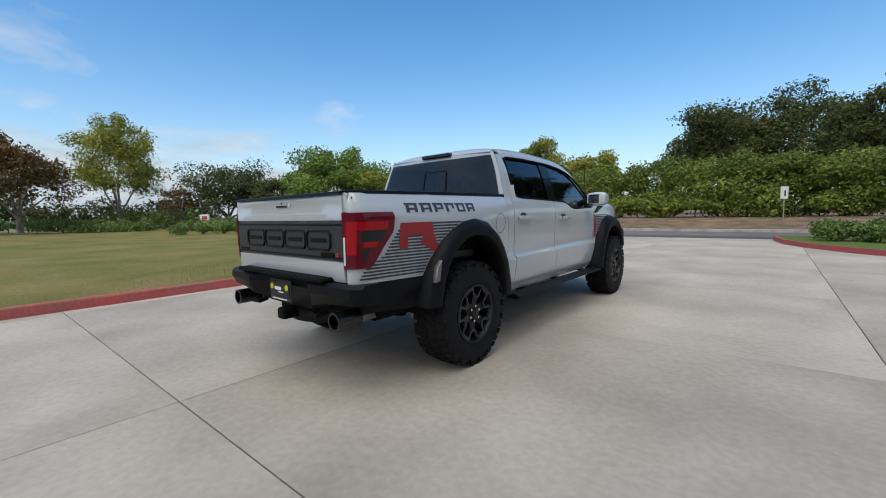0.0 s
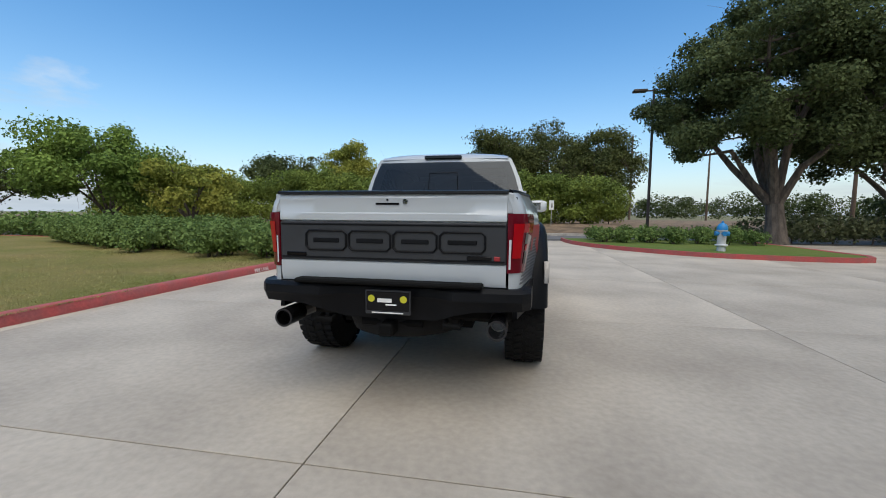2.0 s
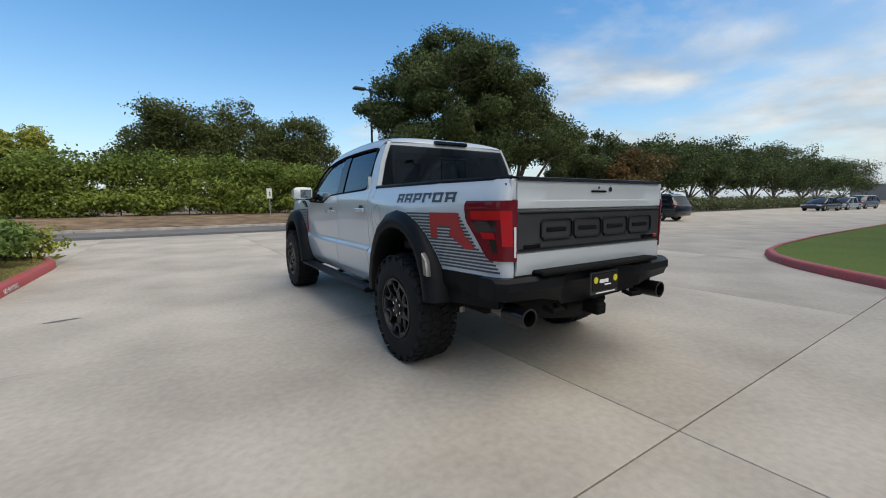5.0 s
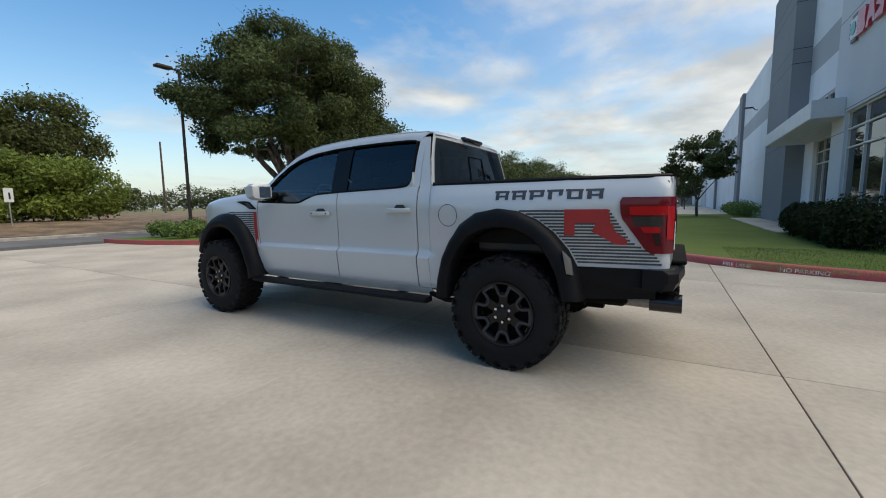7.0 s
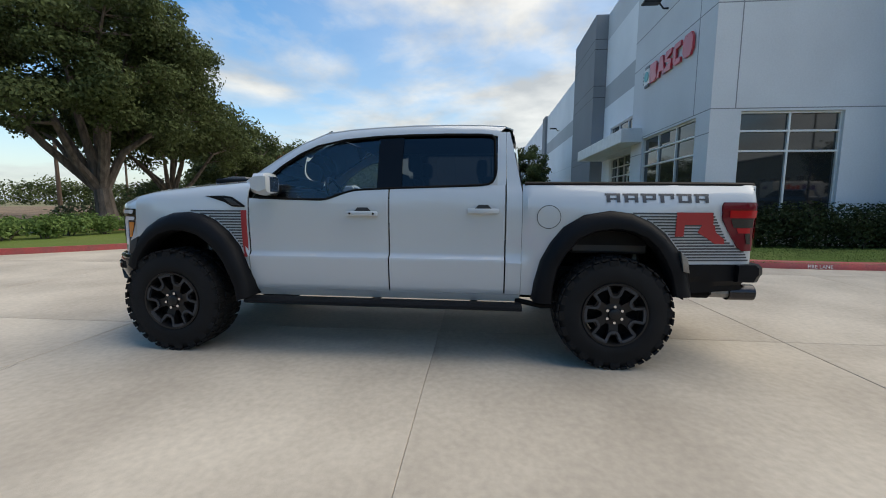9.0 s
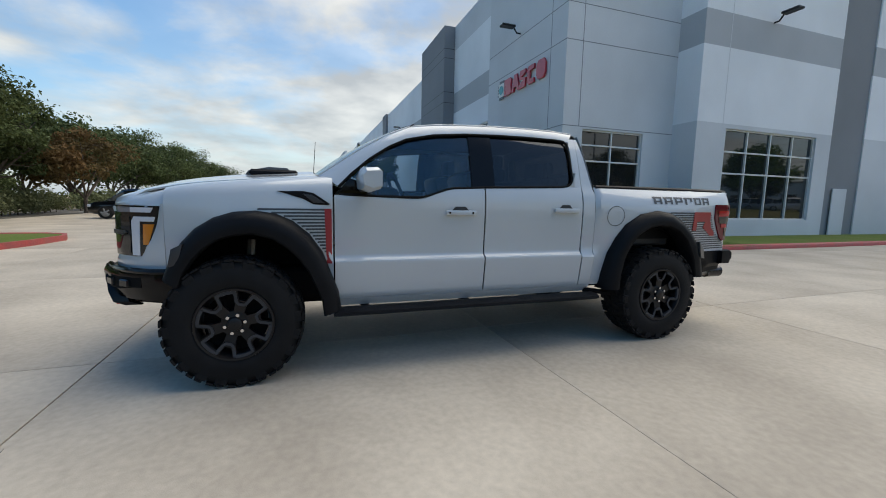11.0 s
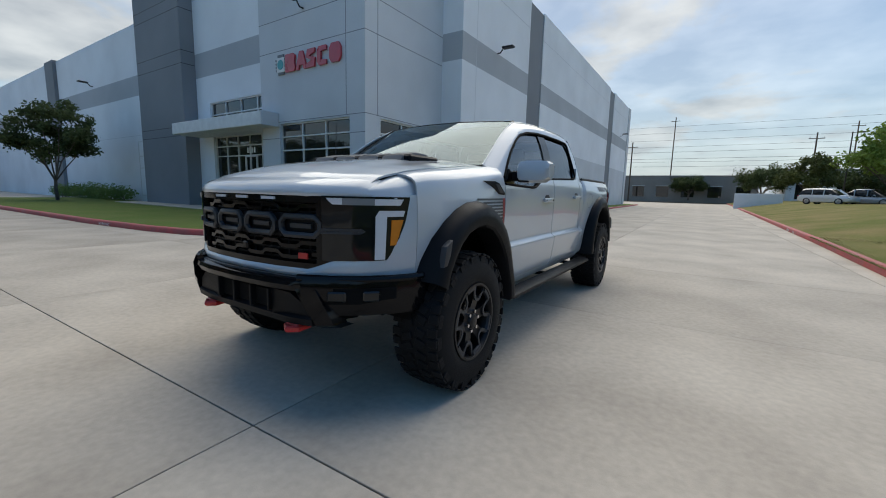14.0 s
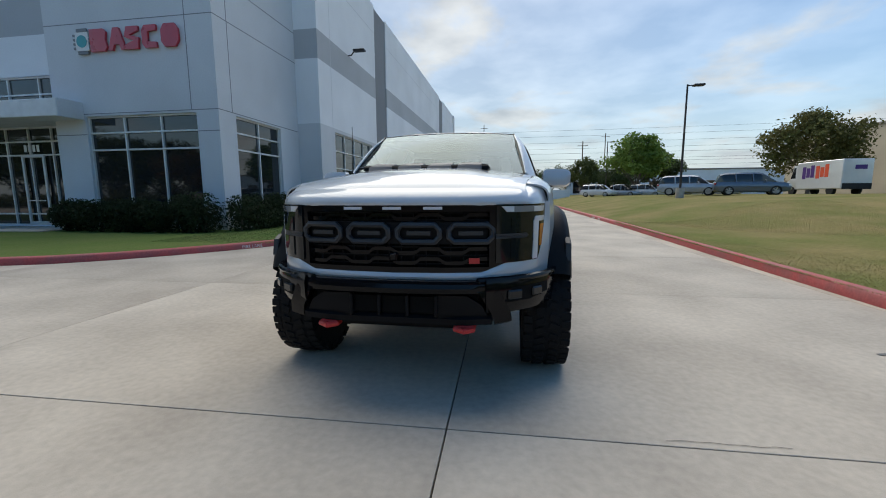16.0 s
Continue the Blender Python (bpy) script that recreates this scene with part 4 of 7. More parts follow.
for p in ((-1, 0), (1, 0), (0, -1)):
    b = B()
    tube(b, [(p[0] * 0.1, p[1] * 0.1, 0.42), (p[0] * 0.21, p[1] * 0.21, 0.42)], 0.075, 10)
    part("outlet_cap", b, M_HYD_B, hyd, "blue outlet cap")

# utility poles with wires
wires = []
for k, (x, y, h) in enumerate([(15.3, -111, 15.0), (9, -150, 27.0), (-32, -140, 21.5), (17.0, 62, 13.5), (31, 70, 12), (-20, -111, 15.5), (60, 60, 11), (33, 42, 10)]):
    up_ = thing("utility_pole", "weathered wooden utility pole with a crossarm", "utility pole", pose(x, y, -0.1), "utility poles")
    b = B()
    tube(b, [(0, 0, 0), (0, 0, h)], [0.2, 0.13], 8)
    part("pole", b, M_WOODP, up_)
    if y < 0:
        b = B()
        box(b, (0, 0, h - 1.2), (2.6, 0.12, 0.14))
        part("crossarm", b, M_WOODP, up_)
        for s in (-1.1, 0, 1.1):
            b = B()
            tube(b, [(s, 0, h - 1.13), (s, 0, h - 0.9)], 0.06, 6)
            part("insulator", b, M_GALV, up_)
for k, (z, y) in enumerate(((26, -150), (24, -150), (20.5, -140), (18.5, -140), (14.0, -140), (12.6, -140), (14.2, -111), (12.6, -111))):
    b = B()
    tube(b, [(x, y, z - 2.0 * (1 - (x / 180) ** 2)) for x in np.linspace(-180, 180, 13)], 0.035, 4, False)
    tagged(link_bm("power_line", b, M_BLACKM, 0), "thin dark overhead power line", "power line", "overhead lines")


# ---- parked vehicles ----
def vehicle_paint(name, c):
    return mat(name, c, 0.28, metal=0.4, coat=1.0, vary=0.02, rough_vary=0)


M_VB, M_VW = vehicle_paint("black_car_paint", (0.008, 0.009, 0.014)), vehicle_paint("white_car_paint", (0.7, 0.7, 0.7))
M_VG, M_VS = vehicle_paint("blue_grey_car_paint", (0.11, 0.14, 0.18)), vehicle_paint("silver_car_paint", (0.36, 0.39, 0.42))
M_VGLASS = mat("car_glass", (0.012, 0.014, 0.016), 0.04, vary=0, spec=0.8)
M_TYRE0 = mat("car_tyre", (0.018, 0.018, 0.018), 0.85, vary=0.1)
M_ALLOY = mat("alloy", (0.45, 0.45, 0.46), 0.35, metal=0.8, vary=0.05)
M_TAIL0 = mat("tail_lens", (0.30, 0.012, 0.015), 0.15, vary=0, coat=0.6)
M_HEAD0 = mat("head_lens", (0.62, 0.64, 0.66), 0.1, vary=0, coat=0.6)


def car(at, paint, label, L=4.7, W=1.88, H=1.68, suv=True, group="parked cars"):
    """A closed body lofted along its length, glass house, lamps and wheels. Nose to +y."""
    root = thing("car", label, "car", at, group)
    if suv:
        prof = [(-.50, .44, .86, .72), (-.485, .36, .98, .92), (-.40, .26, 1.0, .98), (-.2, .24, 1.0, 1.0), (.15, .24, 1.0, 1.0), (.27, .26, .98, .99), (.42, .28, .90, .95), (.485, .34, .78, .82), (.5, .42, .70, .70)]
        roof = [(-.47, .02), (-.42, .80), (-.36, .96), (-.1, 1.0), (.08, .96), (.14, .86), (.30, .0)]
    else:
        prof = [(-.50, .44, .78, .72), (-.485, .34, .86, .9), (-.40, .26, .88, .97), (-.2, .24, .87, 1.0), (.15, .24, .86, 1.0), (.27, .26, .84, .99), (.42, .28, .76, .94), (.485, .34, .66, .82), (.5, .42, .6, .70)]
        roof = [(-.40, .0), (-.24, .88), (-.15, .99), (-.02, 1.0), (.08, .93), (.27, .0)]
    belt = 0.60 * H
    b = B()
    rows = []
    for t, lo, hi, w in prof:
        y, hw, top = t * L, W / 2 * w, hi * belt
        sec = [(0, lo * .9), (.82, lo * .9), (.96, lo * 1.15), (1.0, top * .62), (.985, top * .82), (.92, top * .97), (.7, top * 1.02), (0, top * 1.04)]
        rows.append([(x * hw, y, z) for x, z in sec] + [(-x * hw, y, z) for x, z in sec[-2:0:-1]])
    loft(b, rows, True, True)
    part("body", b, paint, root)
    b = B()
    rows = []
    for t, f in roof:
        hw = W / 2 * (0.93 - 0.2 * f)
        z0, z1 = belt * 0.93, belt + (H - belt) * f
        rows.append([(-hw - 0.02, t * L, z0), (-hw + 0.0, t * L, z0 + (z1 - z0) * 0.8), (-hw * 0.86, t * L, z1 - 0.015), (0, t * L, z1), (hw * 0.86, t * L, z1 - 0.015), (hw, t * L, z0 + (z1 - z0) * 0.8), (hw + 0.02, t * L, z0)])
    loft(b, rows)
    bmesh.ops.recalc_face_normals(b, faces=b.faces)
    part("glass_house", b, M_VGLASS, root, "dark tinted windows")
    b = B()
    rows = []
    for t, f in roof[1:-1]:
        hw = W / 2 * (0.93 - 0.2 * f)
        z1 = belt + (H - belt) * f
        rows.append([(-hw * .99, t * L, belt + (z1 - belt) * 0.84), (-hw * 0.86, t * L, z1 - 0.004), (0, t * L, z1 + 0.012), (hw * 0.86, t * L, z1 - 0.004), (hw * .99, t * L, belt + (z1 - belt) * 0.84)])
    loft(b, rows)
    bmesh.ops.recalc_face_normals(b, faces=b.faces)
    part("roof", b, paint, root)
    for s in (-1, 1):
        for t in ((.02 if suv else .03), (-.2 if suv else -.19)):
            b = B()
            tube(b, [(s * W * .475, t * L, belt * 0.95), (s * W * .385, (t - .012) * L, H * .955)], 0.045, 6)
            part("pillar", b, paint, root)
        b = B()
        box(b, (s * W * 0.36, L * 0.468, belt * 0.70), (0.36, 0.16, 0.14), 0.03)
        part("headlight", b, M_HEAD0, root, "clear headlight")
        b = B()
        box(b, (s * W * 0.40, -L * 0.474, belt * 0.86), (0.30, 0.14, 0.15), 0.03)
        part("tail_light", b, M_TAIL0, root, "red tail light")
        b = B()
        box(b, (s * W * 0.53, L * 0.16, belt * 1.03), (0.2, 0.12, 0.13), 0.03)
        part("mirror", b, paint, root)
        for t in (-.29, .305):
            wh = new("wheel")
            wh.parent = root
            b = B()
            R = 0.35
            loft(b, [[(s * x, t * L + r * c, R + r * q) for c, q in ring(0, 24)] for x, r in ((W / 2 - .22, .24), (W / 2 - .22, R - .03), (W / 2 - .19, R), (W / 2 - .04, R), (W / 2 - .005, R - .04), (W / 2 - .0, .25), (W / 2 - .02, .23))], True)
            part("tyre", b, M_TYRE0, wh)
            b = B()
            for k in range(5):
                a = 2 * math.pi * k / 5
                c, q = math.cos(a), math.sin(a)
                box(b, (s * (W / 2 - .03), t * L + .12 * c, R + .12 * q), (.03, .22, .07), 0.01, Euler((a, 0, 0)).to_matrix())
            tube(b, [(s * (W / 2 - .06), t * L, R), (s * (W / 2 - .01), t * L, R)], .06, 10)
            tube(b, [(s * (W / 2 - .12), t * L, R), (s * (W / 2 - .075), t * L, R)], .235, 20)
            part("rim", b, M_ALLOY, wh)
    return root


car(pose(23.4, 10.2, 0, 0, 0, -4), M_VB, "black SUV parked at the drive's edge")
car(pose(55, 9.5, 0, 0, 0, 82), M_VB, "dark sedan parked along the far drive", H=1.45, suv=False)
car(pose(62, 9.3, 0, 0, 0, 82), M_VS, "silver car parked along the far drive", H=1.45, suv=False)
car(pose(69, 9.2, 0, 0, 0, 82), M_VG, "grey car parked along the far drive")
car(pose(73, -1.2, 0, 0, 0, 80), M_VW, "white sedan parked before the long facade", H=1.45, suv=False)
for k in range(4):
    car(pose(82 + 5 * k, -1.0, 0, 0, 0, 10), (M_VS, M_VG, M_VB, M_VW)[k], "car parked before the long facade", H=1.5, suv=k % 2 == 0)
car(pose(-15.6, -32.2, bank(-15.6, -32.2) + .08, 0, 0, 62), M_VS, "silver-blue SUV parked beyond the lawn")
car(pose(-18.5, -29.0, bank(-18.5, -29.0) + .1, 0, 0, 70), M_VG, "blue-grey SUV parked beyond the lawn")
for k in range(6):
    car(pose(-12.6 - 3.3 * k, -53 - 3.2 * k * 0.2, 0.9, 0, 0, 50), (M_VW, M_VS, M_VW, M_VG, M_VW, M_VS)[k], "pale car in the far parking row", suv=k % 2 == 0)

# delivery van with a tall white box
van = thing("delivery_truck", "white box delivery truck with purple and orange blocks", "truck", pose(-29.0, -37.6, 1.12, 0, 0, 182))
M_PURPLE, M_ORANGE = mat("purple_vinyl", (0.085, 0.03, 0.20), 0.4, vary=0.03), mat("orange_vinyl", (0.75, 0.09, 0.03), 0.4, vary=0.03)
b = B()
box(b, (0, -1.0, 1.75), (2.3, 5.2, 2.45), 0.05)
part("box_body", b, M_VW, van)
b = B()
prism(b, [(1.62, 0.5), (3.1, 0.5), (3.15, 1.15), (2.55, 1.5), (2.15, 2.75), (1.62, 2.75)], 0, -1.05, 1.05, 0.05)
part("cab", b, M_VW, van)
b = B()
prism(b, [(1.85, 1.55), (2.48, 1.55), (2.12, 2.55), (1.85, 2.55)], 0, -1.06, 1.06)
part("cab_glass", b, M_VGLASS, van)
for s in (-1, 1):
    for y0, y1, m in ((-0.6, 0.9, M_PURPLE), (-2.2, -0.7, M_ORANGE)):
        for k in range(3):
            b = B()
            box(b, (s * 1.156, y0 + 0.25 + 0.5 * k if y0 < y1 else y0, 2.0 + (0.1 if k == 0 else 0)), (0.012, 0.42, 1.1 if k != 1 else 0.85), 0.003)
            part("logo_block", b, m, van, "", 0)
    for y in (-2.4, 2.2):
        b = B()
        tube(b, [(s * 0.85, y, 0.4), (s * 1.12, y, 0.4)], 0.4, 20)
        part("wheel", b, M_TYRE0, van)
b = B()
box(b, (0, -3.62, 0.72), (2.2, 0.06, 0.5), 0.01)
part("rear_bumper", b, M_BLACKM, van, "black rear skirt")
b = B()
box(b, (0.2, -3.612, 2.3), (0.9, 0.012, 0.35), 0.003)
part("logo_block", b, M_PURPLE, van, "", 0)

# low buildings and trees far to the south
def far_building(name, x, y, sx, sy, h, m, label, cols):
    root = thing(name, label, "building", pose(x, y, 0))
    b = B()
    box(b, (0, 0, h / 2), (sx, sy, h), 0.03)
    part("wall", b, m, root, "", 0)
    b = B()
    box(b, (0, 0, h + 0.15), (sx + 0.3, sy + 0.3, 0.35), 0.03)
    part("parapet", b, M_TAUPE, root, "", 0)
    for k in range(cols):
        w = new("window")
        w.parent = root
        xx = -sx / 2 + sx * (k + 0.5) / cols
        b = B()
        box(b, (xx, sy / 2 + 0.01, h * 0.42), (sx / cols * 0.5, 0.06, h * 0.42))
        part("pane", b, M_BGLASS, w, "", 0)
        b = B()
        box(b, (xx, sy / 2 + 0.03, h * 0.64), (sx / cols * 0.56, 0.14, 0.1))
        part("frame", b, M_FRAME, w, "", 0)


far_building("office_building", 14, -126, 52, 16, 6.6, M_TAUPE, "low taupe warehouse across the far road", 9)
far_building("office_building", -45, -110, 60, 16, 7.0, M_PANEL_L, "long pale low building behind parked cars", 10)
far_building("office_building", -58, -60, 26, 20, 9.5, M_BEIGE, "beige office building with green glazing", 9)
b = B()
box(b, (-7.6, -62, 1.0), (5, 0.25, 2.0), 0.02)
struct("screen_wall", b, M_PANEL_L, "low pale concrete screen wall", "wall")
for k, (x, y, h, s, m) in enumerate([(-18.0, -55, 8.6, 3.9, M_GREEN), (-22.5, -62, 7.2, 3.6, M_OAK), (-34.5, -48, 9.6, 5.6, M_OLIVE), (-16.5, -88, 8, 4, M_OAK2), (-11.5, -104, 7, 5, M_OAK), (-26, -100, 6.5, 4, M_OAK), (2, -115, 5.5, 4, M_OAK), (-50, -70, 7, 5, M_OAK)]):
    tree("oak_tree" if m is not M_GREEN else "pear_tree", x, y, h, s, 1.9, m, M_BARK, "rounded tree in the far car park" if m is not M_OLIVE else "wide olive and rust tree behind the cars", 8000, 0.2, 300 + k, 0.22, 28, z=0.8)
bushes("round_shrub", [(-31.5 - 1.9 * k, -31.5, 1.7, 1.1) for k in range(4)], M_SHRUB, "clipped round shrub at the car park's edge", "shrub", 700, 0.09, 330)
b = B()
box(b, (200, 8, 2.5), (2, 60, 7))
struct("backdrop_wall", b, M_TAUPE, "low distant warehouse at the drive's end", "building")


# ---- pickup truck ----
M_PAINT = mat("silver_grey_paint", (0.47, 0.505, 0.53), 0.32, metal=0.05, coat=1.0, vary=0.012, scale=1.2, fine=900, rough_vary=0.03)
M_TRIM = mat("black_textured_plastic", (0.0085, 0.009, 0.0105), 0.42, vary=0.12, scale=4, fine=300, bump=0.08, bump_scale=600, spec=0.12)
M_GLOSS = mat("gloss_black", (0.005, 0.005, 0.006), 0.11, vary=0.05, spec=0.26)
M_APPL = mat("satin_charcoal_panel", (0.030, 0.032, 0.036), 0.42, vary=0.06, scale=5, fine=400)
M_VENT = mat("grey_vent_plastic", (0.10, 0.105, 0.11), 0.5, vary=0.1, scale=6, fine=300)
M_RUB = mat("tyre_rubber", (0.008, 0.008, 0.0085), 0.72, vary=0.2, scale=8, fine=120, bump=0.2, bump_scale=300, spec=0.25)
M_RIM = mat("black_alloy", (0.014, 0.014, 0.015), 0.36, metal=0.4, vary=0.08)
M_MACH = mat("machined_alloy", (0.056, 0.064, 0.078), 0.4, metal=0.8, vary=0.1, fine=200)
M_CHROME = mat("chrome", (0.6, 0.6, 0.61), 0.12, metal=1.0, vary=0.03)
M_EXH = mat("dark_exhaust_tip", (0.05, 0.05, 0.055), 0.25, metal=0.9, vary=0.1)
M_UNDER = mat("underbody_black", (0.005, 0.005, 0.005), 0.8, vary=0.2, spec=0.15)
M_STEEL = mat("bare_steel", (0.28, 0.27, 0.26), 0.45, metal=0.8, vary=0.2)
M_REDL = mat("red_lens", (0.37, 0.006, 0.012), 0.12, vary=0.03, spec=0.35)
M_REDD = mat("dark_red_lens", (0.12, 0.006, 0.014), 0.10, vary=0.03, spec=0.4)
M_CLEAR = mat("clear_lens", (0.62, 0.63, 0.66), 0.10, vary=0.03, coat=0.8)
M_SMOKE = mat("smoked_lens", (0.010, 0.012, 0.013), 0.04, vary=0, spec=0.45)
M_DIM = mat("grey_lens", (0.20, 0.21, 0.225), 0.12, vary=0.03, coat=0.8)
M_AMBER = mat("amber_lens", (0.62, 0.19, 0.02), 0.15, vary=0.05, coat=0.6)
M_DRED = mat("red_vinyl", (0.30, 0.022, 0.026), 0.4, vary=0.05)
M_DGREY = mat("charcoal_vinyl", (0.045, 0.05, 0.058), 0.4, vary=0.05)
M_HOOK = mat("red_hook_paint", (0.55, 0.035, 0.03), 0.4, vary=0.08)
M_LINER = mat("headliner_cloth", (0.05, 0.05, 0.052), 0.9, vary=0.1)
M_SEAT = mat("seat_leather", (0.03, 0.03, 0.032), 0.55, vary=0.1)
M_YELLOW = mat("yellow_print", (0.55, 0.52, 0.03), 0.5, vary=0.03)


def glass(name, tint, gloss_rough=0.01, ior=1.95, sheen=(0.9, 0.95, 1.0)):
    """Thin tinted glass: what passes is tinted, what glances off follows the angle."""
    m = bpy.data.materials.new(name)
    m.use_nodes = True
    n, l = m.node_tree.nodes, m.node_tree.links
    n.remove(n["Principled BSDF"])
    t, gl, fr, mx = n.new("ShaderNodeBsdfTransparent"), n.new("ShaderNodeBsdfGlossy"), n.new("ShaderNodeFresnel"), n.new("ShaderNodeMixShader")
    t.inputs[0].default_value = (*tint, 1)
    gl.inputs["Roughness"].default_value = gloss_rough
    gl.inputs["Color"].default_value = (*sheen, 1)
    fr.inputs[0].default_value = ior
    l.new(fr.outputs[0], mx.inputs[0]), l.new(t.outputs[0], mx.inputs[1]), l.new(gl.outputs[0], mx.inputs[2])
    l.new(mx.outputs[0], n["Material Output"].inputs[0])
    return m


M_WS = glass("windscreen_glass", (0.40, 0.44, 0.44), 0.012, 2.0, (0.74, 0.88, 0.95))
M_FG = glass("front_side_glass", (0.80, 0.85, 0.85), 0.01, 1.8)
M_RG = glass("privacy_glass", (0.10, 0.105, 0.11), 0.01, 1.55)

truck = thing("pickup_truck", "light silver-grey crew cab off-road pickup with black flares and red graphics", "pickup truck", pose(0.012, 0, 0))


def bell(v):
    return math.exp(-v * v)


def side_x(y, z):
    """Half width of the body skin at a place along it and a height."""
    x = np.interp(z, (.48, .53, .58, .70, .80, .836, .845, .862, .878, .95, 1.05, 1.22, 1.30, 1.36, 1.41, 1.46),
                  (.885, .925, .950, .968, .980, .983, .980, .953, .944, .943, .949, .957, .955, .948, .934, .912))
    if y > 1.19 or y < -1.14:
        plain = np.interp(z, (.48, .53, .58, .70, .95, 1.22, 1.30, 1.36, 1.41, 1.46), (.885, .925, .950, .958, .955, .957, .955, .948, .934, .912))
        f_ = min(1.0, (y - 1.19) / 0.06 if y > 1.19 else (-1.14 - y) / 0.08)
        x = x + (plain - x) * f_
    g_ = bell((z - 1.06) / 0.30)
    x += 0.052 * bell((y - 1.75) / 0.55) * g_ + 0.072 * bell((y + 1.85) / 0.62) * g_ + 0.030 * (y < -1.14) * bell((z - 1.3) / 0.16)
    if y > 1.95:
        x *= np.interp(y, (1.95, 2.1, 2.28, 2.42, 2.5), (1.0, 0.99, 0.955, 0.92, 0.88))
    if y < -2.3:
        x *= np.interp(y, (-2.957, -2.95, -2.92, -2.86, -2.75, -2.6, -2.3), (0.845, 0.875, 0.91, 0.93, 0.945, 0.965, 1.0))
    return float(x)


F_OUT = [(1.14, .50), (1.16, .62), (1.27, .92), (1.36, 1.05), (1.47, 1.145), (1.58, 1.195), (1.71, 1.215), (1.85, 1.205), (1.97, 1.165), (2.08, 1.095), (2.17, 1.0), (2.24, .88), (2.28, .77)]
F_IN = [(1.27, .46), (1.285, .58), (1.375, .79), (1.44, .885), (1.51, .955), (1.60, 1.02), (1.73, 1.055), (1.84, 1.045), (1.94, 1.015), (2.02, .96), (2.09, .88), (2.14, .80), (2.17, .71)]
R_OUT = [(-1.22, .52), (-1.235, .66), (-1.28, .85), (-1.355, 1.0), (-1.45, 1.125), (-1.60, 1.22), (-1.79, 1.255), (-1.95, 1.235), (-2.10, 1.17), (-2.22, 1.08), (-2.32, .96), (-2.39, .82), (-2.44, .60)]
R_IN = [(-1.37, .52), (-1.375, .66), (-1.41, .81), (-1.47, .92), (-1.56, 1.03), (-1.68, 1.09), (-1.81, 1.11), (-1.93, 1.10), (-2.05, 1.05), (-2.14, .97), (-2.20, .88), (-2.25, .77), (-2.29, .60)]


def arch_z(y, out, inn):
    mid = sorted(((a[0] + b[0]) / 2, (a[1] + b[1]) / 2) for a, b in zip(out, inn))
    return float(np.interp(y, [p[0] for p in mid], [p[1] for p in mid], left=-1, right=-1))


def belt_z(y):
    return float(np.interp(y, (-1.14, -0.9, -0.06, 0.27, 0.36, 0.49, 0.56, 1.2), (1.455, 1.45, 1.42, 1.402, 1.375, 1.33, 1.322, 1.335)))


def glass_x(z):
    return 0.925 - 0.29 * (z - 1.40) - 0.25 * max(0.0, z - 1.72) ** 1.3


LEVELS = (.600, .66, .72, .78, .815, .836, .845, .862, .878, .89, .94, 1.0, 1.07, 1.14, 1.20, 1.25, 1.285)


def skin(s, ys, low, top, n=18, xf=side_x, off=0.0, crown=None):
    """Rows of points up the body side at each y, from low(y) to top(y), on common levels where they fit; s is the side."""
    rows = []
    for y in ys:
        z0, z1 = low(y), top(y)
        if n == 24:
            zs = [z0, .575, *LEVELS] + list(np.linspace(1.285, z1, 6))[1:]
        else:
            zs = list(np.linspace(z0, z1, n))
        row = [(s * (xf(y, z) + off), y, z) for z in zs]
        if crown:
            row += [(s * x, y, z) for x, z in crown(y)]
        rows.append(row)
    return rows


def facing(bm, s):
    """Turn all faces outward on that side."""
    bmesh.ops.recalc_face_normals(bm, faces=bm.faces)
    if sum(f.normal.x * f.calc_area() for f in bm.faces) * s < 0:
        bmesh.ops.reverse_faces(bm, faces=bm.faces)
    return bm


def shell(name, rows, m, parent, s, label="", thick=0.012, angle=32):
    b = B()
    loft(b, rows)
    facing(b, s)
    bmesh.ops.solidify(b, geom=b.faces[:], thickness=thick)
    return part(name, b, m, parent, label, angle)


def hood_z(y):
    return float(np.interp(y, (1.2, 1.26, 1.64, 2.03, 2.2, 2.35, 2.45, 2.55, 2.66), (1.475, 1.472, 1.445, 1.405, 1.38, 1.345, 1.315, 1.285, 1.24)))


def nose_y(x):
    return float(np.interp(abs(x), (0, .3, .5, .64, .74, .82, .87, .905, .93), (2.735, 2.722, 2.69, 2.64, 2.57, 2.48, 2.39, 2.28, 2.16)))


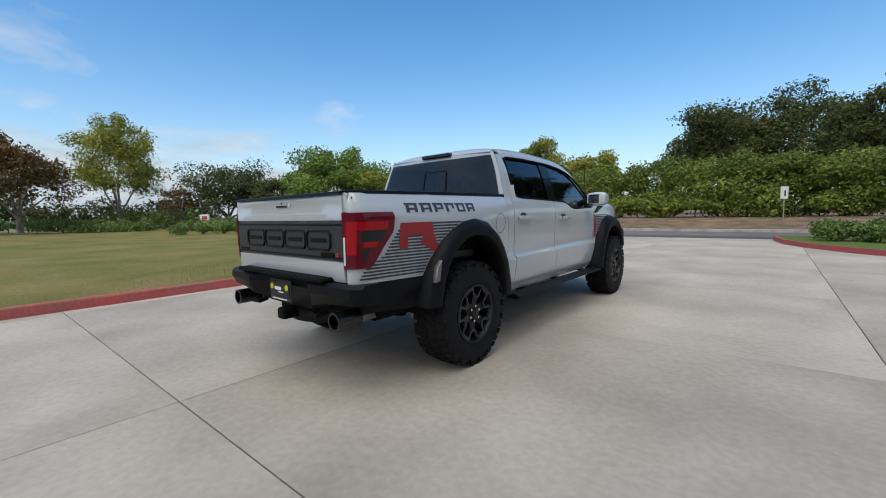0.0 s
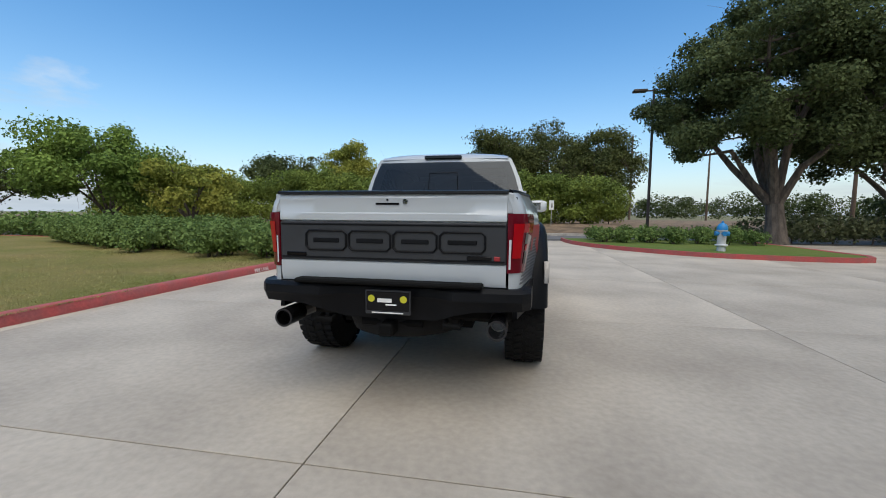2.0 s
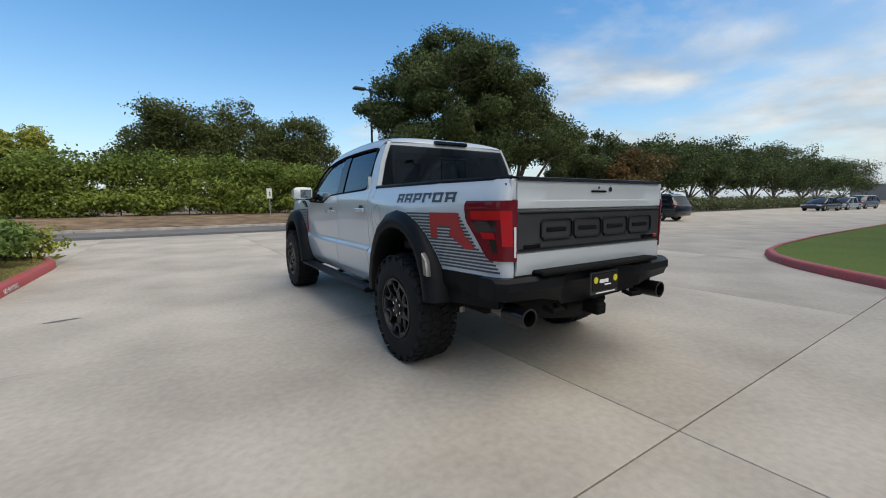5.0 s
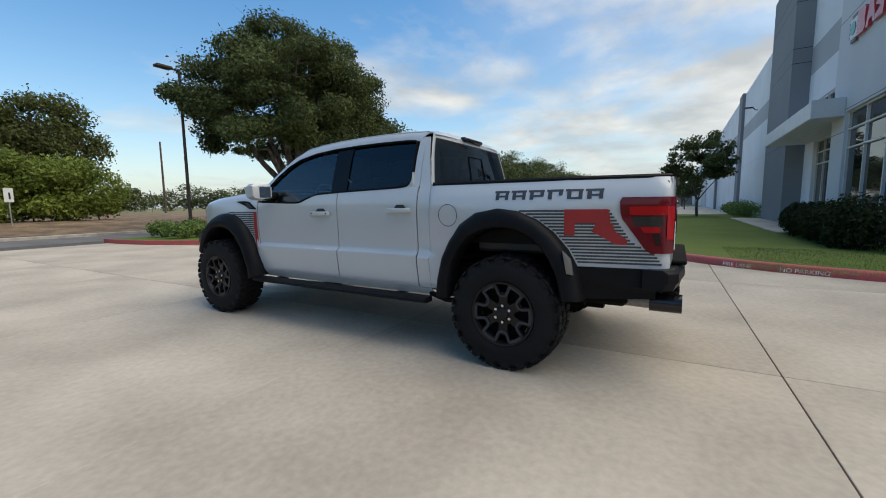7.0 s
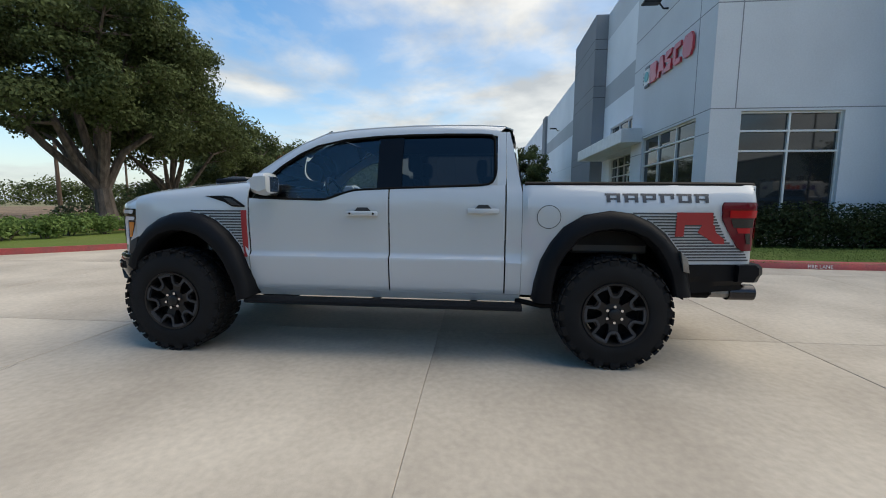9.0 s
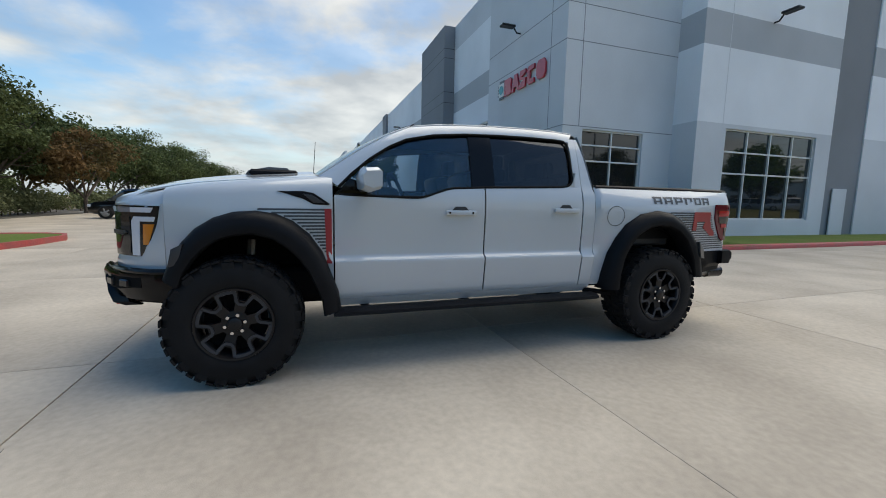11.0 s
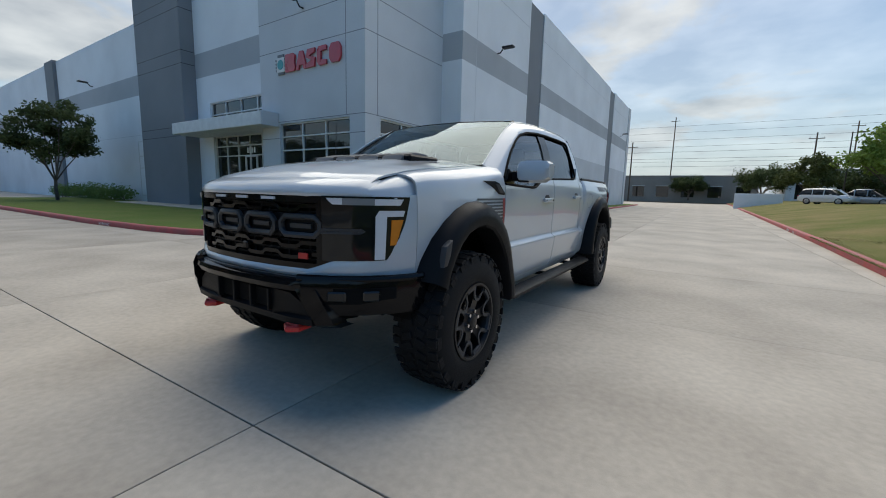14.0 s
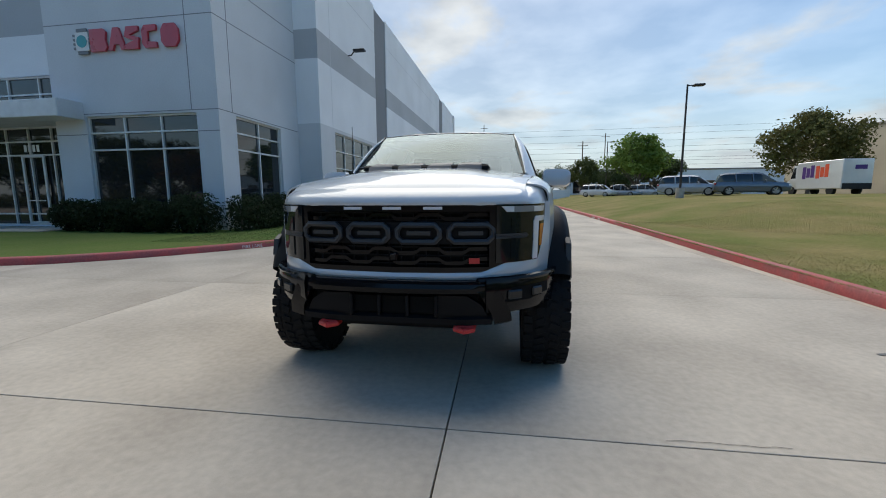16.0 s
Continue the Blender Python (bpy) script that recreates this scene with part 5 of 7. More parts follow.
G = 0.006        # half a shut line
for s in (-1, 1):
    # front fender, crowned over to the bonnet
    def fender_crown(y):
        zt = hood_z(y)
        x0 = side_x(y, 1.285)
        inx = 0.815 * np.interp(y, (1.2, 2.1, 2.3), (1, .985, .95))
        return [(x0 - (x0 - inx) * f, 1.285 + (zt - 1.285) * q) for f, q in ((.03, .25), (.10, .5), (.26, .74), (.52, .91), (.78, .985), (1, 1.0))]
    ys = list(np.linspace(1.19 + G, 2.27, 30))
    shell("front_fender", skin(s, ys, lambda y: max(.53, arch_z(y, F_OUT, F_IN)), lambda y: 1.285, 16, crown=fender_crown), M_PAINT, truck, s)
    rows = []
    for q in np.linspace(0, 1, 12):
        xo = .918 - .13 * q ** 1.3
        yo = max(2.25, nose_y(xo) - .002) if q > 0 else 2.245
        inx = .765 - .02 * q
        yi = 2.245 + (nose_y(.79) - .05 - 2.245) * q
        zi = hood_z(1.26 + (2.50 - 1.26) * (yi - 1.26) / (nose_y(.79) - .055 - 1.26)) - .004
        row = [(s * (xo + .001), yo, 1.225), (s * (xo - .004), yo - .004, 1.262)]
        for f in (.2, .45, .7, .9, 1.0):
            bend = math.sin(f * math.pi / 2) ** (.36 + .64 * q)
            row.append((s * (xo + (inx - xo) * f), yo + (yi - yo) * f, 1.262 + (zi + .003 - 1.262) * bend))
        rows.append(row)
    b = B()
    loft(b, rows)
    bmesh.ops.recalc_face_normals(b, faces=b.faces)
    if sum(f.normal.z for f in b.faces) < 0:
        bmesh.ops.reverse_faces(b, faces=b.faces)
    part("fender_nose", b, M_PAINT, truck, "", 75)
    # doors under the glass line
    for nm, y0, y1 in (("front_door", -0.035 + G, 1.19 - G), ("rear_door", -1.0 + G, -0.035 - G)):
        door_ = shell(nm, skin(s, list(np.linspace(y0, y1, 26)), lambda y: .555, belt_z, 24), M_PAINT, truck, s)
        hy = (0.055, 0.32, 1.213) if nm == "front_door" else (-0.945, -0.69, 1.242)
        b = B()
        hx = side_x(hy[0], hy[2])
        box(b, (s * (hx + .024), (hy[0] + hy[1]) / 2, hy[2]), (.02, hy[1] - hy[0], .040), .008, seg=2)
        box(b, (s * (hx + .008), hy[0] + .03, hy[2]), (.03, .03, .026), .004), box(b, (s * (hx + .008), hy[1] - .03, hy[2]), (.03, .03, .026), .004)
        part("handle", b, M_PAINT, door_, "painted pull handle")
        b = B()
        prism(b, [(hy[0] + .06, hy[2] + .02), (hy[1] - .06, hy[2] + .02), (hy[1] - .09, hy[2] + .05), (hy[0] + .09, hy[2] + .05)], 0, s * hx, s * (hx + .003))
        part("handle_recess", b, M_APPL, door_)
        if nm == "front_door":
            for yy in (hy[0] + .035, hy[1] - .03):
                b = B()
                box(b, (s * (hx + .0345), yy, hy[2]), (.003, .016, .016), .001)
                part("keypad_mark", b, M_GLOSS, door_)
    # rocker below the doors
    shell("rocker", skin(s, list(np.linspace(-1.13, 1.17, 12)), lambda y: .485, lambda y: .552, 5), M_PAINT, truck, s)
    # cab corner with the rear roof pillar
    rows = []
    for y in np.linspace(-1.13, -1.0 - G, 5):
        row = [(s * side_x(y, z), y, z) for z in np.linspace(.555, 1.40, 20)]
        rear = (y + 1.0) / -0.13
        row += [(s * (glass_x(z) + .004 - .0 * rear), y + (z - 1.40) * .20 * rear, z) for z in np.linspace(1.44, 1.90, 10)]
        rows.append(row)
    shell("cab_corner", rows, M_PAINT, truck, s)
    rows = []
    for y in np.linspace(-1.0, -0.93, 4):
        rows.append([(s * (glass_x(z) + .004), y, z) for z in np.linspace(1.452, 1.90, 10)])
    shell("rear_pillar", rows, M_PAINT, truck, s)
    # roof rail and front pillar, one sweep from cowl to rear
    T_ = [(1.15, 1.395), (1.04, 1.505), (.91, 1.615), (.76, 1.715), (.61, 1.787), (.38, 1.838), (.10, 1.866), (-.2, 1.878), (-.5, 1.882), (-.8, 1.878), (-.93, 1.868)]
    R_ = [(1.285, 1.478, .815), (1.12, 1.592, .795), (.96, 1.70, .772), (.77, 1.815, .745), (.56, 1.906, .716), (.34, 1.934, .712), (.10, 1.95, .712), (-.2, 1.962, .714), (-.5, 1.966, .715), (-.8, 1.962, .715), (-1.0, 1.95, .712)]
    rows = []
    for (ty, tz), (ry, rz, rx) in zip(T_, R_):
        tx = glass_x(tz) + .006
        rows.append([(s * tx, ty, tz), (s * (tx - (tx - rx) * .22), ty + (ry - ty) * .35, tz + (rz - tz) * .42), (s * (tx - (tx - rx) * .55), ty + (ry - ty) * .7, tz + (rz - tz) * .78), (s * rx, ry, rz)])
    shell("roof_rail", rows, M_PAINT, truck, s)
    b = B()
    tube(b, [(s * (rx - .004), ry, rz + .003) for ry, rz, rx in R_], .007, 6)
    part("roof_seam", b, M_PAINT, truck)
    # side glass
    fy = np.linspace(1.12, .0, 24)
    ttop = lambda y: float(np.interp(y, [p[0] for p in T_[::-1]], [p[1] for p in T_[::-1]]))
    b = B()
    loft(b, [[(s * (glass_x(z) - .012), y, z) for z in np.linspace(belt_z(y), max(belt_z(y) + .003, ttop(y) + .004), 8)] for y in fy])
    part("front_window", facing(b, s), M_FG, truck, "tinted front side window")
    b = B()
    loft(b, [[(s * (glass_x(z) - .012), y, z) for z in np.linspace(belt_z(y), ttop(y) + .004, 8)] for y in np.linspace(-.10, -.93, 12)])
    part("rear_window", facing(b, s), M_RG, truck, "dark privacy side window")
    b = B()
    loft(b, [[(s * (glass_x(z) - .002), y, z) for z in np.linspace(belt_z(y), ttop(y) + .003, 8)] for y in (.075, -.03, -.135)])
    part("door_pillar", facing(b, s), M_GLOSS, truck, "gloss black door pillar")
    # rounded rear lower corner of the window and black seals
    b = B()
    path = [(s * (glass_x(belt_z(y) + .004) + .006), y, belt_z(y) + .004) for y in np.linspace(1.15, -.80, 40)]
    path += [(s * (glass_x(z) + .006), y, z) for y, z in ((-.86, 1.462), (-.90, 1.49), (-.915, 1.54), (-.905, 1.84), (-.88, 1.872))]
    path += [(s * (glass_x(tz) + .008), ty, tz) for ty, tz in T_[-2::-1]]
    tube(b, path, .011, 6)
    part("window_seal", b, M_UNDER, truck)
    b = B()
    prism(b, [(-.93, 1.44), (-.83, 1.445), (-.895, 1.47), (-.92, 1.52), (-.93, 1.58)], 0, s * .882, s * .915)
    part("window_corner", b, M_PAINT, truck)
    b = B()
    prism(b, [(1.165, 1.335), (.95, 1.325), (.93, 1.42), (1.075, 1.462)], 0, s * .905, s * .935, .004)
    part("sail_panel", b, M_GLOSS, truck, "black mirror sail panel")
    # mirror
    mir = new("wing_mirror")
    mir.parent = truck
    b = B()
    loft(b, [[(s * x, y, z) for y, z in ((.955 - d, 1.36 + e), (1.03 - d, 1.38 + e), (1.045 - d, 1.47), (1.01 - d, 1.525 - e), (.90 - d, 1.53 - e), (.875 - d, 1.50), (.875 - d, 1.38 + e))]
             for x, d, e in ((.985, .0, .02), (1.00, .0, .0), (1.10, .01, -.006), (1.20, .02, .0), (1.235, .03, .025))], True, True)
    for v in b.verts:
        v.co.y = .955 + (v.co.y - .945) * .78
    part("housing", b, M_PAINT, mir)
    b = B()
    box(b, (s * .97, .96, 1.41), (.16, .09, .075), .02, seg=2)
    box(b, (s * 1.03, .955, 1.385), (.10, .11, .05), .015, seg=2)
    part("arm", b, M_TRIM, mir, "black mirror arm")
    b = B()
    box(b, (s * 1.10, .893, 1.445), (.19, .008, .125), .004)
    part("mirror_glass", b, M_CHROME, mir, "mirror glass")
    b = B()
    box(b, (s * 1.213, .945, 1.44), (.012, .035, .09), .004)
    part("indicator", b, M_CLEAR, mir, "clear indicator lens")
    # bed side wrapped round to the tailgate
    ys = list(np.linspace(-1.133, -2.60, 40)) + [-2.68, -2.75, -2.80, -2.86, -2.90, -2.925, -2.942, -2.951, -2.957]

    def bed_low(y):
        a = arch_z(y, R_OUT, R_IN)
        return a if a > 0 else (.555 if y > -1.4 else .835)
    bed_ = shell("bed_side", skin(s, ys, bed_low, lambda y: 1.458, 22), M_PAINT, truck, s)
    b = B()
    tube(b, [(s * (side_x(y, 1.44) - .02), y, 1.462) for y in np.linspace(-1.15, -2.94, 16)], .018, 6)
    part("bed_rail_cap", b, M_TRIM, truck, "black bed rail cap")
    b = B()
    loft(b, [[(s * (side_x(-1.335 + .095 * c, 1.20 + .095 * q) + .0035), -1.335 + r * c, 1.20 + r * q) for c, q in ring(0, 32)] for r in (.093, .088)], True)
    part("fuel_door", b, M_APPL, bed_, "round fuel door outline")
    b = B()
    box(b, (s * .812, -2.940, 1.39), (.044, .026, .128), .004)
    part("corner_post", b, M_PAINT, bed_)
    # flares
    for nm, out, inn in (("front_flare", F_OUT, F_IN), ("rear_flare", R_OUT, R_IN)):
        rows = []
        for (oy, oz), (iy, iz) in zip(out, inn):
            def mixed(f):
                return oy + (iy - oy) * f, oz + (iz - oz) * f
            bx = side_x(oy, oz)
            row = [(s * (bx - .01), oy, oz)]
            for f, x in ((.0, bx + .010), (.10, max(bx + .028, 1.045)), (.30, 1.082), (.62, 1.096), (.92, 1.090), (1.0, 1.075)):
                py, pz = mixed(f)
                row.append((s * x, py, pz))
            py, pz = mixed(1.0)
            row.append((s * .93, py, pz))
            rows.append(row)
        b = B()
        loft(b, rows)
        part(nm, facing(b, s), M_TRIM, truck, "black plastic wheel arch flare", 40)
        b = B()
        if nm == "front_flare":
            prism(b, [(2.165, .86), (2.225, .85), (2.20, .965), (2.135, 1.0)], 0, s * 1.05, s * 1.088, .004)
        else:
            prism(b, [(-2.33, .80), (-2.375, .79), (-2.355, .90), (-2.30, .955)], 0, s * 1.06, s * 1.100, .004)
        part("side_marker", b, M_APPL if nm == "front_flare" else M_STEEL, truck, "clear side marker lens")
        # liner
        cy_, r0 = (1.72, .60) if nm == "front_flare" else (-1.83, .60)
        b = B()
        loft(b, [[(s * x, cy_ + r0 * math.cos(a), .47 + .62 * math.sin(a)) for a in np.linspace(.12, math.pi - .12, 20)] for x in (.93, .60)])
        loft(b, [[(s * .60, cy_ + r * math.cos(a), .47 + r * math.sin(a)) for a in np.linspace(.12, math.pi - .12, 20)] for r in (.62, .05)])
        part("arch_liner", b, M_UNDER, truck)
        if nm == "rear_flare":
            b = B()
            box(b, (s * .70, cy_ - .02, .98), (.30, .62, .16), .02)
            part("inner_bed_panel", b, M_APPL, truck, "bare inner bed panel above the wheel")
        # shock absorber
        b = B()
        tube(b, [(s * .66, cy_ - .34 if cy_ < 0 else cy_ + .1, .42), (s * .62, cy_ - .30 if cy_ < 0 else cy_ + .06, .98)], .035, 8)
        part("damper", b, M_STEEL, truck)
    # lower rear quarter cladding between flare and bumper
    rows = [[(s * (side_x(y, .84) + .012 - (.03 if z < .7 else 0)), y, z) for z in np.linspace(.60 + max(0, (-2.42 - y)) * .06, .838, 6)] for y in np.linspace(-2.38, -2.88, 10)]
    shell("quarter_cladding", rows, M_TRIM, truck, s, "black lower quarter panel", .03)
    # running board
    b = B()
    loft(b, [[(s * x, y, z) for x, z in ((.955, .492), (1.05, .490), (1.082, .476), (1.085, .456), (1.05, .440), (.955, .442))] for y in (1.20, 1.14, .6, 0, -.6, -1.08, -1.14)], True, True)
    part("running_board", b, M_TRIM, truck, "black running board")
    for y in (.95, .1, -.75):
        b = B()
        box(b, (s * .90, y, .47), (.22, .06, .03), .006)
        part("board_bracket", b, M_UNDER, truck)
    b = B()
    tube(b, [(s * .90, -1.10, .50), (s * .97, -1.30, .475), (s * .97, -1.42, .48)], .025, 6)
    part("rock_rail", b, M_UNDER, truck)
    # fender vent
    b = B()
    prism(b, [(1.57, 1.352), (1.40, 1.356), (1.33, 1.345), (1.215, 1.268), (1.225, 1.258), (1.33, 1.262), (1.40, 1.30)], 0, s * .93, s * (side_x(1.4, 1.30) + .006), .004)
    part("fender_vent", b, M_TRIM, truck, "black fender air vent")
    b = B()
    prism(b, [(1.40, 1.335), (1.34, 1.33), (1.25, 1.272), (1.33, 1.275)], 0, s * (side_x(1.4, 1.30) + .005), s * (side_x(1.4, 1.30) + .010), .002)
    part("vent_insert", b, M_APPL, truck)

    def patch(name, y_of, zs, m, label="", off=.0035):
        """A thin vinyl patch on the skin; y_of(z) gives its two ends."""
        rows = []
        for z in zs:
            a, c = y_of(z)
            rows.append([(s * (side_x(y, z) + off), y, z) for y in np.linspace(a, c, 8)])
        b = B()
        loft(b, rows)
        part(name, facing(b, s), m, truck, label, 0)

    # fender stripes that end at a red edge
    for k in range(18):
        z = 1.225 - .0235 * k
        if z < .82:
            break
        ya = float(np.interp(z, [p[1] for p in F_OUT[:7]], [p[0] for p in F_OUT[:7]])) - .012
        yr = 1.255 - .03 * (1.225 - z)
        if ya > yr + .01:
            patch("stripe", lambda q: (ya, yr), (z - .0065, z + .0065), M_DGREY)
    patch("red_stripe", lambda q: (1.255 - .03 * (1.225 - q), 1.205 + .0 * q), list(np.linspace(.83, 1.232, 7)), M_DRED, "red fender stripe")
    # bed stripes behind the wheel
    for k in range(17):
        z = 1.235 - .0228 * k
        ya = float(np.interp(z, [p[1] for p in R_OUT[:5:-1]], [p[0] for p in R_OUT[:5:-1]])) - .012
        yb = float(np.interp(z, (.86, .935, 1.02, 1.25), (-2.915, -2.87, -2.72, -2.575)))
        if ya > yb:
            patch("stripe", lambda q: (ya, yb), (z - .0065, z + .0065), M_DGREY)
    for poly in (((1.245, -2.29, -2.575), (1.20, -2.29, -2.585), (1.15, -2.29, -2.59)), ((1.15, -2.29, -2.36), (1.06, -2.29, -2.36)), ((1.15, -2.50, -2.60), (1.09, -2.47, -2.62), (1.04, -2.56, -2.69), (1.0, -2.62, -2.70))):
        patch("emblem_block", lambda q, p=poly: tuple(v if s < 0 else -4.885 - v for v in (float(np.interp(-q, [-r[0] for r in p], [r[1] for r in p])), float(np.interp(-q, [-r[0] for r in p], [r[2] for r in p])))), [r[0] for r in poly], M_DRED, "red vinyl emblem block", .0055)
    # six angular charcoal blocks above the arch
    y0 = -1.755
    for k in range(6):
        a, w = y0 - .134 * k, .118
        turn_ = (lambda *v: v) if s < 0 else (lambda *v: tuple(-4.298 - c for c in v))
        patch("vinyl_block", lambda q, a=a, w=w: turn_(a, a - w), (1.372, 1.388), M_DGREY, "charcoal vinyl block", .004)
        patch("vinyl_block", lambda q, a=a: turn_(a - .012, a - .040), (1.318, 1.350, 1.372), M_DGREY, "charcoal vinyl block", .004)
        patch("vinyl_block", lambda q, a=a, w=w: turn_(a - w + .030, a - w + .004), (1.318 if k not in (2, 3) else 1.345, 1.350, 1.372), M_DGREY, "charcoal vinyl block", .004)
        if k in (0, 1, 2, 4, 5):
            patch("vinyl_block", lambda q, a=a, w=w: turn_(a - .012, a - w + .004), (1.338 if k != 4 else 1.318, 1.352 if k != 4 else 1.332), M_DGREY, "charcoal vinyl block", .004)

    # tail light wrapped round the corner
    tl = new("tail_light")
    tl.parent = truck
    TZ = np.linspace(.945, 1.325, 14)

    def tl_front(z):
        return float(np.interp(z, (.945, .965, 1.0, 1.19, 1.305, 1.325), (-2.84, -2.81, -2.785, -2.655, -2.645, -2.66)))

    def corner(f, z, off):
        """From the lamp's front edge (0) round the corner to the tailgate (1)."""
        yf = tl_front(z)
        if f < .62:
            y = yf + (-2.93 - yf) * f / .62
            return (s * (side_x(y, z) + off), y, z)
        q = (f - .62) / .38
        x0 = side_x(-2.93, z) + off
        return (s * (x0 + (.800 - x0) * q), -2.93 - .032 * math.sin(q * math.pi / 2) - off * q, z)
    b = B()
    loft(b, [[corner(f, z, .014) for f in np.linspace(0, 1, 15)] for z in TZ])
    facing(b, s)
    bmesh.ops.solidify(b, geom=b.faces[:], thickness=.03)
    part("lens", b, M_REDD, tl, "dark red lens")
    for z0, z1, f0, f1, m, nm in ((1.205, 1.262, .12, .62, M_REDL, "light_bar"), (1.04, 1.262, .62, .86, M_REDL, "light_bar"), (1.085, 1.125, .20, .50, M_REDL, "light_bar"),
                                  (1.13, 1.195, .14, .56, M_SMOKE, "smoked_lens"), (1.00, 1.08, .36, .50, M_SMOKE, "smoked_lens"), (.97, 1.16, .90, .96, M_CLEAR, "reverse_lens")):
        b = B()
        loft(b, [[corner(f, z, .019) for f in np.linspace(f0, f1, 8)] for z in np.linspace(z0, z1, 3)])
        part(nm, facing(b, s), m, tl)
    # headlight
    hl = new("headlight")
    hl.parent = truck

    def nose(x, z, off):
        return (s * x, nose_y(x) + off, z)
    def x_out(z):
        return float(np.interp(z, (.88, .90, .93, 1.0, 1.10, 1.24), (.845, .853, .863, .879, .893, .902)))
    b = B()
    loft(b, [[nose(.60 + (x_out(z) - .60) * f, z, .004) for f in np.linspace(0, 1, 15)] for z in np.linspace(.895, 1.235, 9)])
    bmesh.ops.recalc_face_normals(b, faces=b.faces)
    bmesh.ops.solidify(b, geom=b.faces[:], thickness=.03)
    part("lens", b, M_SMOKE, hl, "smoked headlight lens")
    def pane(nm, m, quad, off=.012, label=""):
        """A thin piece on the lens; quad: inner and outer x at its top, then at its foot, each with their heights."""
        (xa, xb, za), (xc, xd, zc) = quad
        b = B()
        loft(b, [[nose(xa + (xb - xa) * f + ((xc + (xd - xc) * f) - (xa + (xb - xa) * f)) * q, za + (zc - za) * q, off) for f in np.linspace(0, 1, 7)] for q in (0, .5, 1)])
        bmesh.ops.recalc_face_normals(b, faces=b.faces)
        bmesh.ops.solidify(b, geom=b.faces[:], thickness=.010)
        part(nm, b, m, hl, label)
    pane("light_bar", M_CLEAR, ((.63, .70, 1.225), (.66, .70, 1.192)))
    pane("light_bar", M_DIM, ((.70, .82, 1.225), (.70, .82, 1.190)))
    pane("light_bar", M_CLEAR, ((.82, .890, 1.223), (.82, .884, 1.190)))
    pane("running_light", M_CLEAR, ((.822, .853, 1.130), (.820, .848, .900)), label="white vertical running light")
    pane("running_light", M_CLEAR, ((.832, .893, 1.162), (.822, .890, 1.130)), label="white bent top of the running light")
    pane("amber_reflector", M_AMBER, ((.866, .890, 1.112), (.862, .876, .975)), label="amber side reflector")
    pane("projector", M_SMOKE, ((.685, .812, 1.160), (.685, .812, 1.070)))
    pane("projector", M_SMOKE, ((.685, .812, 1.035), (.685, .805, .915)))
    pane("light_strip", M_APPL, ((.60, .775, 1.066), (.60, .790, 1.052)), .016)
    pane("light_strip", M_MACH, ((.60, .790, 1.050), (.60, .775, 1.038)), .016)
    # painted corner between headlight and arch
    rows = []
    for q in np.linspace(0, 1, 8):
        row = []
        for z in np.linspace(.80, 1.25, 12):
            y = 2.285 - .0 * q
            x1, y1 = side_x(2.27, z), 2.27
            x2 = x_out(z)
            y2 = nose_y(x2) + .002
            row.append((s * (x1 + (x2 - x1) * q), y1 + (y2 - y1) * q + .004, z))
        rows.append(row)
    shell("fender_corner", rows, M_PAINT, truck, s)
    # bumper wing
    b = B()
    loft(b, [[(s * x, y, z) for y, z in ((yb - .16, .80), (yb, .815), (yb + .02, .77), (yb + .015, .68), (yb - .03, .60), (yb - .16, .60))]
             for x, yb in ((.55, 2.745), (.68, 2.665), (.80, 2.56), (.89, 2.45), (.95, 2.34), (.972, 2.24))], True, True)
    part("bumper_wing", b, M_GLOSS, truck, "black bumper wing")
    b = B()
    tube(b, [(s * x, y + .006, .802) for x, y in ((.50, 2.735), (.66, 2.655), (.80, 2.545), (.89, 2.44), (.95, 2.335), (.972, 2.23))], .020, 8)
    part("bumper_edge", b, M_GLOSS, truck)
    b = B()
    loft(b, [[(s * x, y, z) for z in (.672 + .02 * (x > .85), .758)] for x, y in ((.655, 2.696), (.70, 2.668), (.80, 2.583), (.89, 2.472), (.915, 2.425))])
    bmesh.ops.recalc_face_normals(b, faces=b.faces)
    part("fog_recess", b, M_UNDER, truck, "matt black fog light recess")
    for x, y, w in ((.71, 2.662, .10), (.84, 2.540, .09)):
        b = B()
        box(b, (s * x, y, .715), (w, .03, .055), .008, Euler((0, 0, -s * (.62 if x < .8 else .84))).to_matrix())
        part("fog_light", b, M_SMOKE, truck, "small fog light")
    # exhaust tip
    b = B()
    ex = [(.066, 0), (.066, .20), (.052, .20), (.050, .04)]
    loft(b, [[(s * .745 + r * c, -2.84 - d, .585 + r * q) for c, q in ring(0, 24)] for r, d in ex], True)
    part("exhaust_tip", b, M_EXH, truck, "large round dark exhaust tip")
    b = B()
    tube(b, [(s * .745, -2.86, .585), (s * .72, -2.6, .585), (s * .62, -2.3, .57), (s * .4, -2.1, .55)], .05, 10)
    part("exhaust_pipe", b, M_STEEL, truck)
    # tow hook
    b = B()
    tube(b, [(s * .37, 2.61, .516), (s * .37, 2.725, .508), (s * .42, 2.755, .506), (s * .47, 2.725, .508), (s * .47, 2.61, .516)], .018, 8)
    box(b, (s * .42, 2.68, .518), (.11, .10, .028), .008)
    part("tow_hook", b, M_HOOK, truck, "red tow hook")
    # front seats
    st = new("front_seat")
    st.parent = truck
    b = B()
    box(b, (s * .42, .25, .98), (.52, .52, .16), .05, seg=2)
    part("seat_cushion", b, M_SEAT, st)
    b = B()
    box(b, (s * .42, -.08, 1.28), (.50, .16, .60), .06, Euler((radians(-14), 0, 0)).to_matrix(), seg=2)
